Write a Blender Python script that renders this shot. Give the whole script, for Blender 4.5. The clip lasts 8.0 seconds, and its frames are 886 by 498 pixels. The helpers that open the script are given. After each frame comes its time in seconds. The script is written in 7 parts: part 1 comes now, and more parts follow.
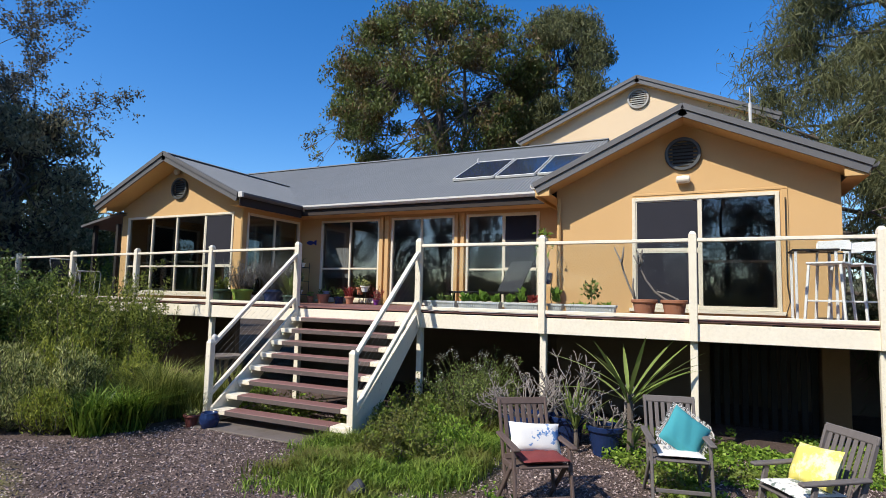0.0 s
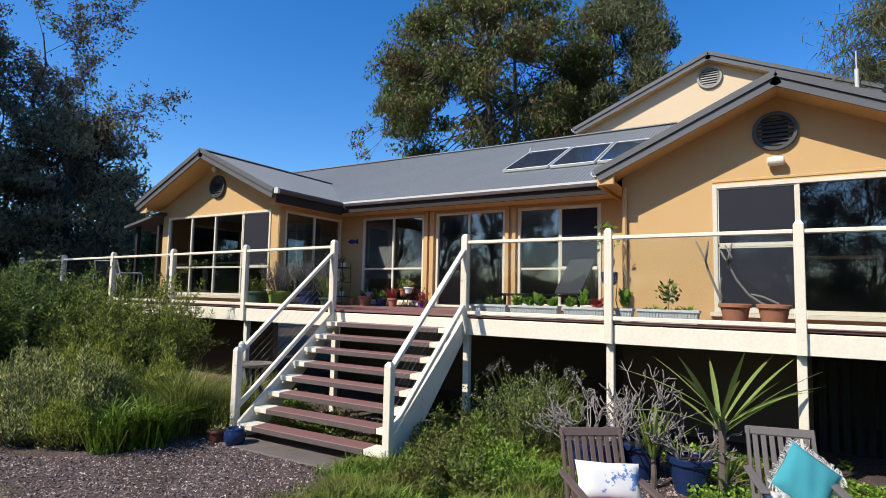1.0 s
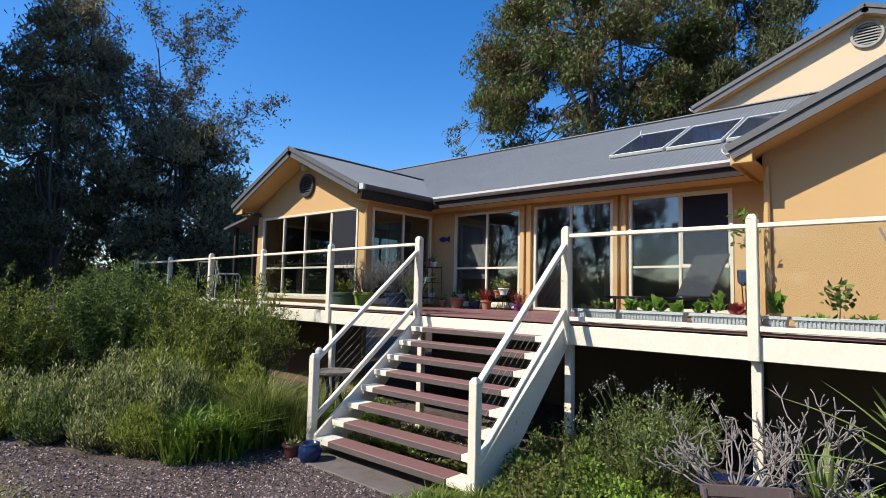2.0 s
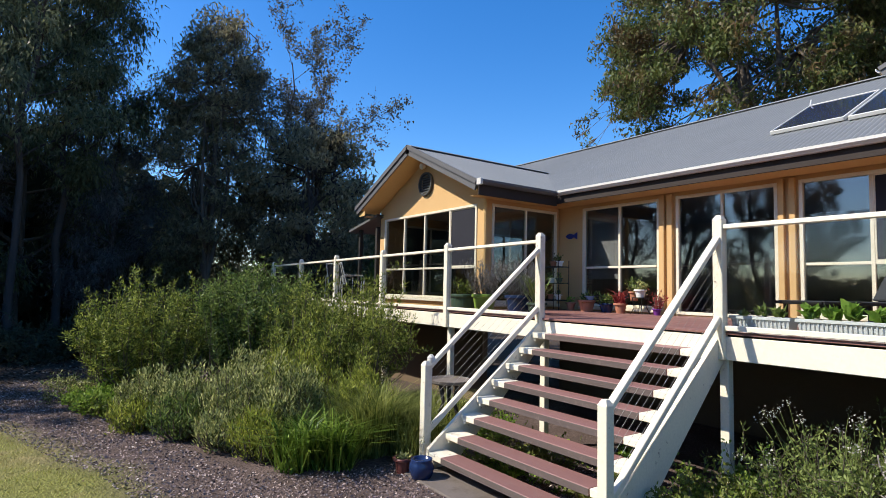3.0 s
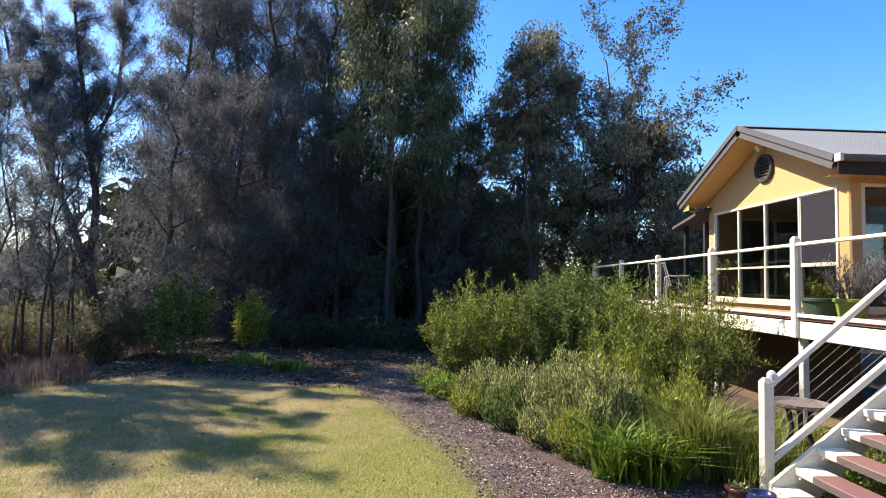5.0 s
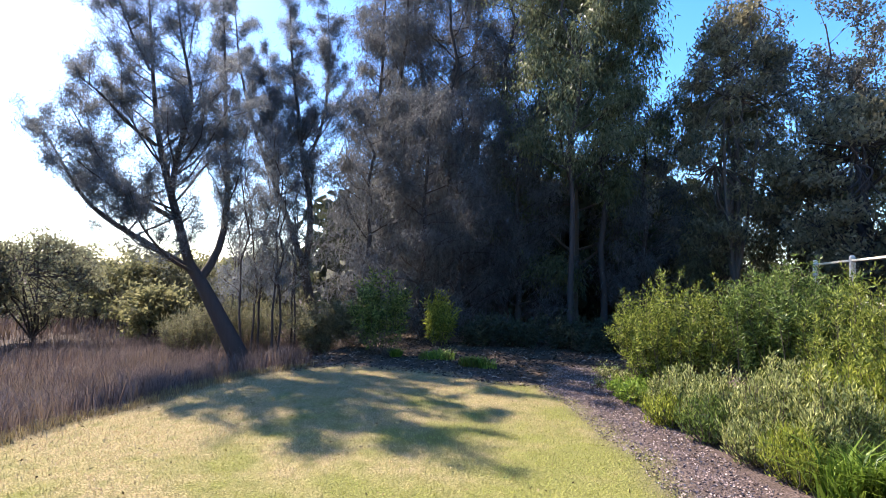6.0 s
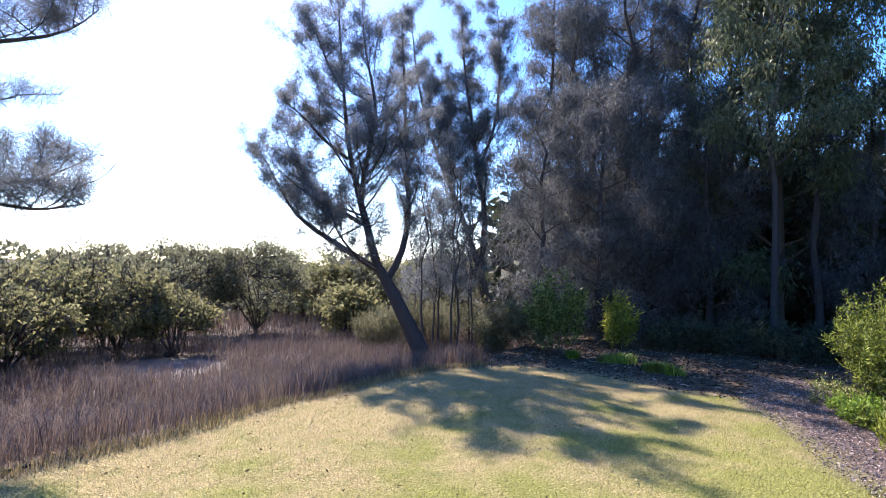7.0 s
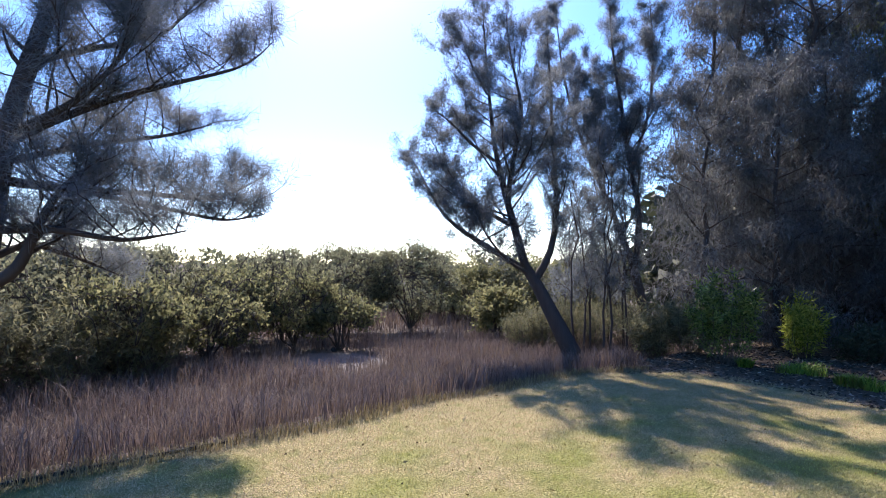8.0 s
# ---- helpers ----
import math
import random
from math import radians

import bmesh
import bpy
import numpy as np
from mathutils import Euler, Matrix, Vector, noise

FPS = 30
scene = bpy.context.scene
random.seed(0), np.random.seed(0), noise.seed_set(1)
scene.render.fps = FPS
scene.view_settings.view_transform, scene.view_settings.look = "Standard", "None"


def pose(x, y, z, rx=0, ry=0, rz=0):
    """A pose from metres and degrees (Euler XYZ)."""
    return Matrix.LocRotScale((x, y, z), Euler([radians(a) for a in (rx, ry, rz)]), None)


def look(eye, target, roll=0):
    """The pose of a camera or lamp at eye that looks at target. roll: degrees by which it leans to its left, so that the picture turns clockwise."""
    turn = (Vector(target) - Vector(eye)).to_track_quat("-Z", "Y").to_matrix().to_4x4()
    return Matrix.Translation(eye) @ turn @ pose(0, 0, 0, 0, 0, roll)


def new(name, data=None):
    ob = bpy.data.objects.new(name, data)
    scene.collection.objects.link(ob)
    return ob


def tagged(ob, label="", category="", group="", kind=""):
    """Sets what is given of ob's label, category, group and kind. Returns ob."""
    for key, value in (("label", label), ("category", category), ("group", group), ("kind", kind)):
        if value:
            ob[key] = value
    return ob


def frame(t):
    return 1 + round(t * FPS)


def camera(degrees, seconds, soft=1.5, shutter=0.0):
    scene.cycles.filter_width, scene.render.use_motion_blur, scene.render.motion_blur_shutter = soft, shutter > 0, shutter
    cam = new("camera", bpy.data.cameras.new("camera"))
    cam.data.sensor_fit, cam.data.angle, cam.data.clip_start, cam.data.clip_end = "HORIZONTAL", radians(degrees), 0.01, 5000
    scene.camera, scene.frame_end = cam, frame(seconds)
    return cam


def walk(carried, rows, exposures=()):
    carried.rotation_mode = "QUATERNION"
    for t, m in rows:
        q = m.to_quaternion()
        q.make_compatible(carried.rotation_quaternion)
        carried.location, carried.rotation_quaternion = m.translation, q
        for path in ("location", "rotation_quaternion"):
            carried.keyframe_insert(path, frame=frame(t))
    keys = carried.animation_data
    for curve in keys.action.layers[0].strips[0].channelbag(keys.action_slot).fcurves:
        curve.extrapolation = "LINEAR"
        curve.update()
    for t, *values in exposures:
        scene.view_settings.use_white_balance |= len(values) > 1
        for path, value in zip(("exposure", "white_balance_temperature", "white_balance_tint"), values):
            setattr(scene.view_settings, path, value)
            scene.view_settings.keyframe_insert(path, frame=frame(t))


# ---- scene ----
# the camera: seconds, place, a point it looks at, roll in degrees
cam = camera(77.3, 8.0, soft=0.6)
PATH = [
    (0, (6.586, -7.837, 1.928), (5.726, -6.039, 2.096), 1.3),
    (0.5, (6.389, -7.397, 1.951), (5.464, -5.631, 2.117), 1.2),
    (1, (6.186, -6.92, 1.979), (5.163, -5.209, 2.141), 1.2),
    (1.5, (5.961, -6.437, 1.992), (4.801, -4.816, 2.151), 1.3),
    (3, (5.324, -5.416, 2.043), (3.694, -4.265, 2.187), 1.3),
    (3.5, (5.217, -5.244, 2.056), (3.453, -4.312, 2.193), 1.3),
    (4, (5.197, -5.201, 2.064), (3.318, -4.531, 2.195), 1.1),
    (4.5, (5.238, -5.184, 2.079), (3.278, -4.806, 2.202), 1.0),
    (4.7, (5.252, -5.191, 2.08), (3.272, -4.931, 2.199), 1.1),
    (5.8, (5.315, -5.22, 2.064), (3.364, -5.644, 2.177), 1.3),
    (6, (5.317, -5.226, 2.065), (3.4, -5.784, 2.171), 1.1),
    (6.5, (5.3, -5.237, 2.068), (3.499, -6.101, 2.168), 1.0),
    (7, (5.283, -5.263, 2.064), (3.627, -6.381, 2.159), 0.9),
    (7.5, (5.279, -5.268, 2.063), (3.793, -6.603, 2.155), 0.7),
    (8, (5.269, -5.283, 2.059), (3.964, -6.796, 2.15), 0.6),
]
walk(cam, [(t, look(eye, aim, roll)) for t, eye, aim, roll in PATH],
     exposures=[(0, 0.45, 6600, 10), (1.5, 0.5, 6550, 10), (3.5, 0.78, 6950, 10), (4.5, 1.04, 7450, 12), (6.0, 1.74, 7150, 17), (7.0, 1.72, 6700, 20), (8.0, 1.34, 6600, 18)])

# sun, sky and exposure -------------------------------------------------
SUN_WAY = Vector((0.27, 0.53, -0.585)).normalized()  # the way the sunlight travels
sun = new("sun", bpy.data.lights.new("sun", "SUN"))
sun.data.energy, sun.data.angle, sun.data.color = 4.2, radians(0.5), (1.0, 0.94, 0.84)
sun.matrix_world = look((0, 0, 30), Vector((0, 0, 30)) + SUN_WAY)
world = bpy.data.worlds.new("sky")
scene.world = world
world.use_nodes = True
wn = world.node_tree
sky = wn.nodes.new("ShaderNodeTexSky")
sky.sky_type, sky.sun_disc = "NISHITA", False
sky.sun_elevation = math.asin(-SUN_WAY.z)
sky.sun_rotation = math.atan2(-SUN_WAY.x, -SUN_WAY.y)
sky.air_density, sky.dust_density, sky.ozone_density = 1.0, 0.45, 4.0
wn.nodes["Background"].inputs["Strength"].default_value = 0.14
vivid = wn.nodes.new("ShaderNodeHueSaturation")
vivid.inputs["Saturation"].default_value = 1.34
vivid.inputs["Hue"].default_value = 0.507
wn.links.new(sky.outputs[0], vivid.inputs["Color"])
wn.links.new(vivid.outputs[0], wn.nodes["Background"].inputs[0])

RNG = np.random.default_rng(7)


# materials ---------------------------------------------------------------
def ramp_mix(nt, fac, a, b):
    m = nt.nodes.new("ShaderNodeMix")
    m.data_type = "RGBA"
    nt.links.new(fac, m.inputs[0])
    for sock, v in ((m.inputs[6], a), (m.inputs[7], b)):
        if isinstance(v, tuple):
            sock.default_value = (*v, 1)
        else:
            nt.links.new(v, sock)
    return m.outputs[2]


def noise_node(nt, scale, detail=4.0, rough=0.6, vec=None, stretch=None):
    if vec is None:
        vec = nt.nodes.new("ShaderNodeTexCoord").outputs["Object"]
    if stretch:
        mp = nt.nodes.new("ShaderNodeMapping")
        mp.inputs["Scale"].default_value = stretch
        nt.links.new(vec, mp.inputs[0])
        vec = mp.outputs[0]
    n = nt.nodes.new("ShaderNodeTexNoise")
    n.inputs["Scale"].default_value, n.inputs["Detail"].default_value = scale, detail
    n.inputs["Roughness"].default_value = rough
    nt.links.new(vec, n.inputs["Vector"])
    return n.outputs["Fac"]


def contrast(nt, fac, lo, hi):
    r = nt.nodes.new("ShaderNodeMapRange")
    r.inputs[1].default_value, r.inputs[2].default_value = lo, hi
    nt.links.new(fac, r.inputs[0])
    return r.outputs[0]


def mat(name, a, b=None, rough=0.8, metal=0.0, coarse=1.5, fine=60.0, bump=0.15, stretch=None, rand=0.0, spec=0.4, dirt=None, dirt_at=(0.55, 0.75)):
    """A surface: two tones mixed by coarse and fine grain, a bump, and dirt in blotches."""
    m = bpy.data.materials.new(name)
    m.use_nodes = True
    nt = m.node_tree
    bs = nt.nodes["Principled BSDF"]
    if b is None:
        b = tuple(c * 0.78 for c in a)
    big = contrast(nt, noise_node(nt, coarse, 5, stretch=stretch), 0.32, 0.68)
    col = ramp_mix(nt, big, a, b)
    small = noise_node(nt, fine, 3, stretch=stretch)
    grain = ramp_mix(nt, contrast(nt, small, 0.3, 0.7), tuple(c * 0.86 for c in a), tuple(min(1, c * 1.06) for c in a))
    mx = nt.nodes.new("ShaderNodeMix")
    mx.data_type = "RGBA"
    mx.inputs[0].default_value = 0.5
    nt.links.new(col, mx.inputs[6])
    nt.links.new(grain, mx.inputs[7])
    col = mx.outputs[2]
    if dirt:
        col = ramp_mix(nt, contrast(nt, noise_node(nt, coarse * 2.3, 6, 0.7), *dirt_at), col, dirt)
    if rand:
        oi = nt.nodes.new("ShaderNodeObjectInfo")
        hs = nt.nodes.new("ShaderNodeHueSaturation")
        mr = nt.nodes.new("ShaderNodeMapRange")
        mr.inputs[3].default_value, mr.inputs[4].default_value = 1 - rand, 1 + rand
        nt.links.new(oi.outputs["Random"], mr.inputs[0])
        nt.links.new(mr.outputs[0], hs.inputs["Value"])
        nt.links.new(col, hs.inputs["Color"])
        col = hs.outputs[0]
    nt.links.new(col, bs.inputs["Base Color"])
    bs.inputs["Roughness"].default_value, bs.inputs["Metallic"].default_value = rough, metal
    bs.inputs["Specular IOR Level"].default_value = spec
    if bump:
        bp = nt.nodes.new("ShaderNodeBump")
        bp.inputs["Strength"].default_value, bp.inputs["Distance"].default_value = bump, 0.01
        nt.links.new(small, bp.inputs["Height"])
        nt.links.new(bp.outputs[0], bs.inputs["Normal"])
    return m


def leaf_mat(name, a, b, rough=0.5, glow=0.35, c=None, skew=1.0):
    """Foliage: every leaf takes its own tone between a and b; some light passes through."""
    a, b = tuple(v * 1.35 for v in a), tuple(v * 1.35 for v in b)
    m = bpy.data.materials.new(name)
    m.use_nodes = True
    nt = m.node_tree
    bs = nt.nodes["Principled BSDF"]
    geo = nt.nodes.new("ShaderNodeNewGeometry")
    own = geo.outputs["Random Per Island"]
    if skew != 1.0:
        pw = nt.nodes.new("ShaderNodeMath")
        pw.operation = "POWER"
        pw.inputs[1].default_value = skew
        nt.links.new(own, pw.inputs[0])
        own = pw.outputs[0]
    col = ramp_mix(nt, own, a, b)
    if c:
        col = ramp_mix(nt, contrast(nt, noise_node(nt, 0.9, 4), 0.47, 0.62), col, c)
    nt.links.new(col, bs.inputs["Base Color"])
    bs.inputs["Roughness"].default_value = rough
    bs.inputs["Specular IOR Level"].default_value = 0.2
    tr = nt.nodes.new("ShaderNodeBsdfTranslucent")
    nt.links.new(col, tr.inputs[0])
    ms = nt.nodes.new("ShaderNodeMixShader")
    ms.inputs[0].default_value = glow
    nt.links.new(bs.outputs[0], ms.inputs[1])
    nt.links.new(tr.outputs[0], ms.inputs[2])
    nt.links.new(ms.outputs[0], nt.nodes["Material Output"].inputs[0])
    return m


def chip_mat(name, stops, rough=0.9):
    """Loose chips: every piece takes one of a few tones."""
    m = bpy.data.materials.new(name)
    m.use_nodes = True
    nt = m.node_tree
    cr = nt.nodes.new("ShaderNodeValToRGB")
    el = cr.color_ramp.elements
    while len(el) < len(stops):
        el.new(0.5)
    for e, (at, col) in zip(el, stops):
        e.position, e.color = at, (*col, 1)
    nt.links.new(nt.nodes.new("ShaderNodeNewGeometry").outputs["Random Per Island"], cr.inputs[0])
    nt.links.new(cr.outputs[0], nt.nodes["Principled BSDF"].inputs["Base Color"])
    nt.nodes["Principled BSDF"].inputs["Roughness"].default_value = rough
    nt.nodes["Principled BSDF"].inputs["Specular IOR Level"].default_value = 0.2
    return m


def glass_mat(name, tint, face_on=0.03, rough=0.005):
    """Clear sheet glass: see-through, with gloss that grows towards grazing."""
    m = bpy.data.materials.new(name)
    m.use_nodes = True
    nt = m.node_tree
    nt.nodes.remove(nt.nodes["Principled BSDF"])
    lw_ = nt.nodes.new("ShaderNodeLayerWeight")
    lw_.inputs[0].default_value = 0.5
    pw = nt.nodes.new("ShaderNodeMath")
    pw.operation = "POWER"
    pw.inputs[1].default_value = 5.0
    nt.links.new(lw_.outputs["Facing"], pw.inputs[0])
    ma = nt.nodes.new("ShaderNodeMath")
    ma.operation = "MULTIPLY_ADD"
    ma.inputs[1].default_value, ma.inputs[2].default_value = 0.9 - face_on, face_on
    nt.links.new(pw.outputs[0], ma.inputs[0])
    tp = nt.nodes.new("ShaderNodeBsdfTransparent")
    tp.inputs[0].default_value = (*tint, 1)
    gl = nt.nodes.new("ShaderNodeBsdfGlossy")
    gl.inputs["Roughness"].default_value = rough
    bp = nt.nodes.new("ShaderNodeBump")
    bp.inputs["Strength"].default_value, bp.inputs["Distance"].default_value = 0.02, 0.02
    nt.links.new(noise_node(nt, 1.2, 1), bp.inputs["Height"])
    nt.links.new(bp.outputs[0], gl.inputs["Normal"])
    ms = nt.nodes.new("ShaderNodeMixShader")
    nt.links.new(ma.outputs[0], ms.inputs[0])
    nt.links.new(tp.outputs[0], ms.inputs[1])
    nt.links.new(gl.outputs[0], ms.inputs[2])
    nt.links.new(ms.outputs[0], nt.nodes["Material Output"].inputs[0])
    return m


RENDER = mat("ochre render", (0.60, 0.385, 0.175), (0.545, 0.34, 0.15), 0.92, coarse=0.7, fine=140, bump=0.25)
# the same ochre, paled to put distance haze into the upper gable's colour
RENDER_UP = mat("ochre render paled for haze", (0.70, 0.545, 0.36), (0.645, 0.495, 0.32), 0.92, coarse=0.7, fine=140, bump=0.25)
SOFFIT = mat("ochre soffit paint", (0.62, 0.39, 0.16), (0.56, 0.35, 0.14), 0.8, fine=30, bump=0.05)
CREAM = mat("cream gloss paint", (0.79, 0.73, 0.60), (0.73, 0.665, 0.53), 0.45, coarse=3, fine=30, bump=0.05, dirt=(0.52, 0.47, 0.37), dirt_at=(0.62, 0.85))
CREAM_WORN = mat("flaking cream paint", (0.77, 0.71, 0.57), (0.70, 0.635, 0.50), 0.6, coarse=4, fine=45, bump=0.25, dirt=(0.30, 0.25, 0.19), dirt_at=(0.62, 0.7))
ALU = mat("cream aluminium frame", (0.72, 0.66, 0.52), (0.68, 0.62, 0.48), 0.4, coarse=4, fine=20, bump=0.02)
ROOF = mat("grey corrugated steel", (0.225, 0.235, 0.235), (0.19, 0.20, 0.20), 0.55, metal=0.2, coarse=0.8, fine=12, bump=0.03, dirt=(0.15, 0.145, 0.13), dirt_at=(0.6, 0.9))
BARGE = mat("grey painted barge", (0.115, 0.115, 0.118), (0.09, 0.09, 0.095), 0.6, coarse=2, fine=25, bump=0.06)
FASCIA_DK = mat("brown fascia", (0.034, 0.024, 0.02), (0.024, 0.018, 0.015), 0.8, coarse=2, fine=25, bump=0.05)
GUTTER_W = mat("pale gutter steel", (0.62, 0.61, 0.57), (0.5, 0.49, 0.46), 0.4, coarse=3, fine=30, bump=0.03)
VENTM = mat("dark vent louvre", (0.075, 0.08, 0.08), (0.05, 0.055, 0.055), 0.5, coarse=4, fine=30, bump=0.03)
VENT_PALE = mat("weathered pale vent louvre", (0.36, 0.35, 0.32), (0.26, 0.25, 0.23), 0.6, coarse=4, fine=30, bump=0.03)
DECK = mat("oiled merbau boards", (0.215, 0.10, 0.085), (0.16, 0.073, 0.063), 0.55, coarse=2.5, fine=26, bump=0.2, stretch=(0.25, 3, 3), rand=0.22, dirt=(0.2, 0.13, 0.11), dirt_at=(0.6, 0.85))
TREAD = mat("worn merbau treads", (0.245, 0.125, 0.112), (0.19, 0.095, 0.087), 0.55, coarse=2.5, fine=30, bump=0.25, stretch=(0.3, 3, 3), rand=0.12, dirt=(0.22, 0.14, 0.12), dirt_at=(0.6, 0.85))
GREYEDGE = mat("weathered grey hardwood", (0.115, 0.09, 0.082), (0.07, 0.054, 0.05), 0.85, coarse=5, fine=40, bump=0.3, stretch=(0.4, 3, 3), dirt=(0.17, 0.13, 0.115), dirt_at=(0.55, 0.8))
STEEL = mat("stainless wire", (0.35, 0.34, 0.32), rough=0.45, metal=1.0, bump=0)
PANE = glass_mat("window glass", (0.62, 0.65, 0.67), 0.13)
RAILGLASS = glass_mat("balustrade glass", (0.90, 0.92, 0.915), 0.022)
SOLAR = mat("solar collector", (0.022, 0.032, 0.062), (0.03, 0.042, 0.08), 0.06, coarse=2, fine=20, bump=0.0, spec=0.8)
INNER = mat("dim interior plaster", (0.48, 0.45, 0.41), (0.42, 0.39, 0.35), 0.9, fine=20, bump=0.02)
INFLOOR = mat("interior floor", (0.16, 0.11, 0.07), (0.12, 0.085, 0.055), 0.4, fine=14, bump=0.03)
CURTAIN = mat("pale roller blind", (0.42, 0.41, 0.39), (0.37, 0.36, 0.34), 0.9, coarse=3, fine=120, bump=0.1)
SCREEN = mat("dark insect mesh", (0.022, 0.023, 0.032), (0.016, 0.017, 0.024), 0.75, coarse=2, fine=400, bump=0.1, spec=0.25)
# dark timber, taken near black to put under-deck shade into its colour
DARKTIMBER = mat("dark timber toned for under-house shade", (0.022, 0.02, 0.018), (0.015, 0.014, 0.013), 0.8, coarse=3, fine=40, stretch=(3, 3, 0.3), rand=0.3)
CONCRETE = mat("concrete pad", (0.15, 0.125, 0.108), (0.095, 0.08, 0.07), 0.9, coarse=2, fine=60, bump=0.25, dirt=(0.09, 0.07, 0.055), dirt_at=(0.5, 0.7))
TERRA = mat("terracotta", (0.40, 0.165, 0.095), (0.31, 0.125, 0.075), 0.8, coarse=6, fine=50, bump=0.1, dirt=(0.42, 0.27, 0.19), dirt_at=(0.6, 0.85))
BLUEGLAZE = mat("blue glazed ceramic", (0.014, 0.03, 0.095), (0.01, 0.02, 0.06), 0.18, coarse=6, fine=50, bump=0.05, dirt=(0.09, 0.11, 0.17), dirt_at=(0.65, 0.85))
GREENGLAZE = mat("lime glazed ceramic", (0.24, 0.36, 0.06), (0.18, 0.28, 0.045), 0.3, coarse=6, fine=50, bump=0.05)
PURPLEPOT = mat("purple plastic pot", (0.16, 0.03, 0.22), (0.12, 0.025, 0.17), 0.4, bump=0)
DARKPOT = mat("dark green plastic trough", (0.05, 0.09, 0.06), (0.04, 0.07, 0.05), 0.5, bump=0.02)
WHITEPOT = mat("white glazed pot", (0.78, 0.77, 0.72), (0.7, 0.69, 0.64), 0.3, coarse=5, bump=0.02)
TROUGH = mat("pale grey plastic trough", (0.58, 0.60, 0.60), (0.52, 0.54, 0.54), 0.5, coarse=5, bump=0.03, dirt=(0.28, 0.27, 0.24), dirt_at=(0.6, 0.85))
SOIL = mat("potting soil", (0.045, 0.03, 0.02), (0.03, 0.02, 0.014), 0.95, coarse=20, fine=120, bump=0.6)
CHAIRWOOD = mat("silvered hardwood", (0.15, 0.132, 0.125), (0.10, 0.088, 0.083), 0.75, coarse=4, fine=45, bump=0.25, stretch=(4, 4, 0.6))
CHAIRRED = mat("reddish hardwood", (0.115, 0.08, 0.068), (0.08, 0.056, 0.05), 0.7, coarse=4, fine=45, bump=0.25, stretch=(4, 4, 0.6))
CHARCOAL = mat("charcoal sling fabric", (0.035, 0.038, 0.042), (0.028, 0.03, 0.034), 0.85, coarse=8, fine=160, bump=0.15)
WHITESTEEL = mat("white powder-coated steel", (0.78, 0.78, 0.76), (0.72, 0.72, 0.7), 0.35, bump=0.01)
DARKSTEEL = mat("dark wrought iron", (0.03, 0.03, 0.03), (0.05, 0.04, 0.035), 0.55, metal=0.6, bump=0.1)
BARK = mat("grey brown bark", (0.13, 0.105, 0.085), (0.08, 0.065, 0.052), 0.95, coarse=3, fine=22, bump=0.6, stretch=(3, 3, 0.5))
BARK_DARK = mat("dark casuarina bark", (0.075, 0.06, 0.055), (0.045, 0.038, 0.034), 0.95, coarse=4, fine=26, bump=0.6, stretch=(3, 3, 0.4))
STICK = mat("grey frangipani bark", (0.25, 0.22, 0.20), (0.16, 0.14, 0.13), 0.8, coarse=8, fine=50, bump=0.2)
L_EUC = leaf_mat("eucalypt leaves", (0.045, 0.065, 0.018), (0.135, 0.155, 0.045), 0.45, 0.32, c=(0.125, 0.078, 0.035))
L_EUCD = leaf_mat("dark eucalypt leaves", (0.05, 0.06, 0.028), (0.12, 0.13, 0.062), 0.4, 0.35)
L_EUC2 = leaf_mat("grey-green eucalypt leaves", (0.07, 0.085, 0.045), (0.17, 0.18, 0.095), 0.4, 0.45)
L_GREY = leaf_mat("olive grey leaves", (0.085, 0.086, 0.052), (0.19, 0.182, 0.108), 0.85, 0.48)
L_COL = leaf_mat("brown-olive eucalypt leaves", (0.11, 0.10, 0.06), (0.25, 0.22, 0.13), 0.7, 0.5)
L_DULL = leaf_mat("dull grey-brown leaves", (0.06, 0.058, 0.045), (0.135, 0.128, 0.098), 0.6, 0.22)
# lightened and blued to put backlit haze into the needles' colour
L_CAS = leaf_mat("casuarina needles", (0.078, 0.087, 0.095), (0.172, 0.187, 0.2), 0.55, 0.6)
# the same species, with the row's shade put into the needle colour
L_CASD = leaf_mat("casuarina needles toned for shade", (0.058, 0.061, 0.062), (0.135, 0.138, 0.138), 0.6, 0.4)
L_CASG = leaf_mat("green casuarina needles", (0.052, 0.06, 0.026), (0.135, 0.138, 0.062), 0.6, 0.36)
L_MANG = leaf_mat("mangrove leaves", (0.08, 0.084, 0.053), (0.18, 0.177, 0.108), 0.65, 0.62)
L_MANGY = leaf_mat("yellow-olive mangrove leaves", (0.084, 0.088, 0.043), (0.19, 0.181, 0.09), 0.65, 0.62)
L_BUSH = leaf_mat("bright shrub leaves", (0.036, 0.058, 0.009), (0.29, 0.325, 0.07), 0.45, 0.38, skew=1.4)
L_BUSHD = leaf_mat("deep green shrub leaves", (0.03, 0.055, 0.013), (0.20, 0.26, 0.07), 0.4, 0.34, skew=1.4)
L_SILVER = leaf_mat("silvery shrub leaves", (0.045, 0.068, 0.014), (0.45, 0.455, 0.185), 0.55, 0.32, skew=1.45)
L_YGREEN = leaf_mat("yellow-green herb leaves", (0.09, 0.12, 0.018), (0.34, 0.36, 0.07), 0.55, 0.4, skew=1.3)
L_STRAP = leaf_mat("strap grass blades", (0.03, 0.07, 0.008), (0.30, 0.41, 0.07), 0.4, 0.4, skew=1.5)
L_DRYGRASS = leaf_mat("tussock blades", (0.055, 0.08, 0.014), (0.34, 0.35, 0.10), 0.6, 0.36, skew=1.4)
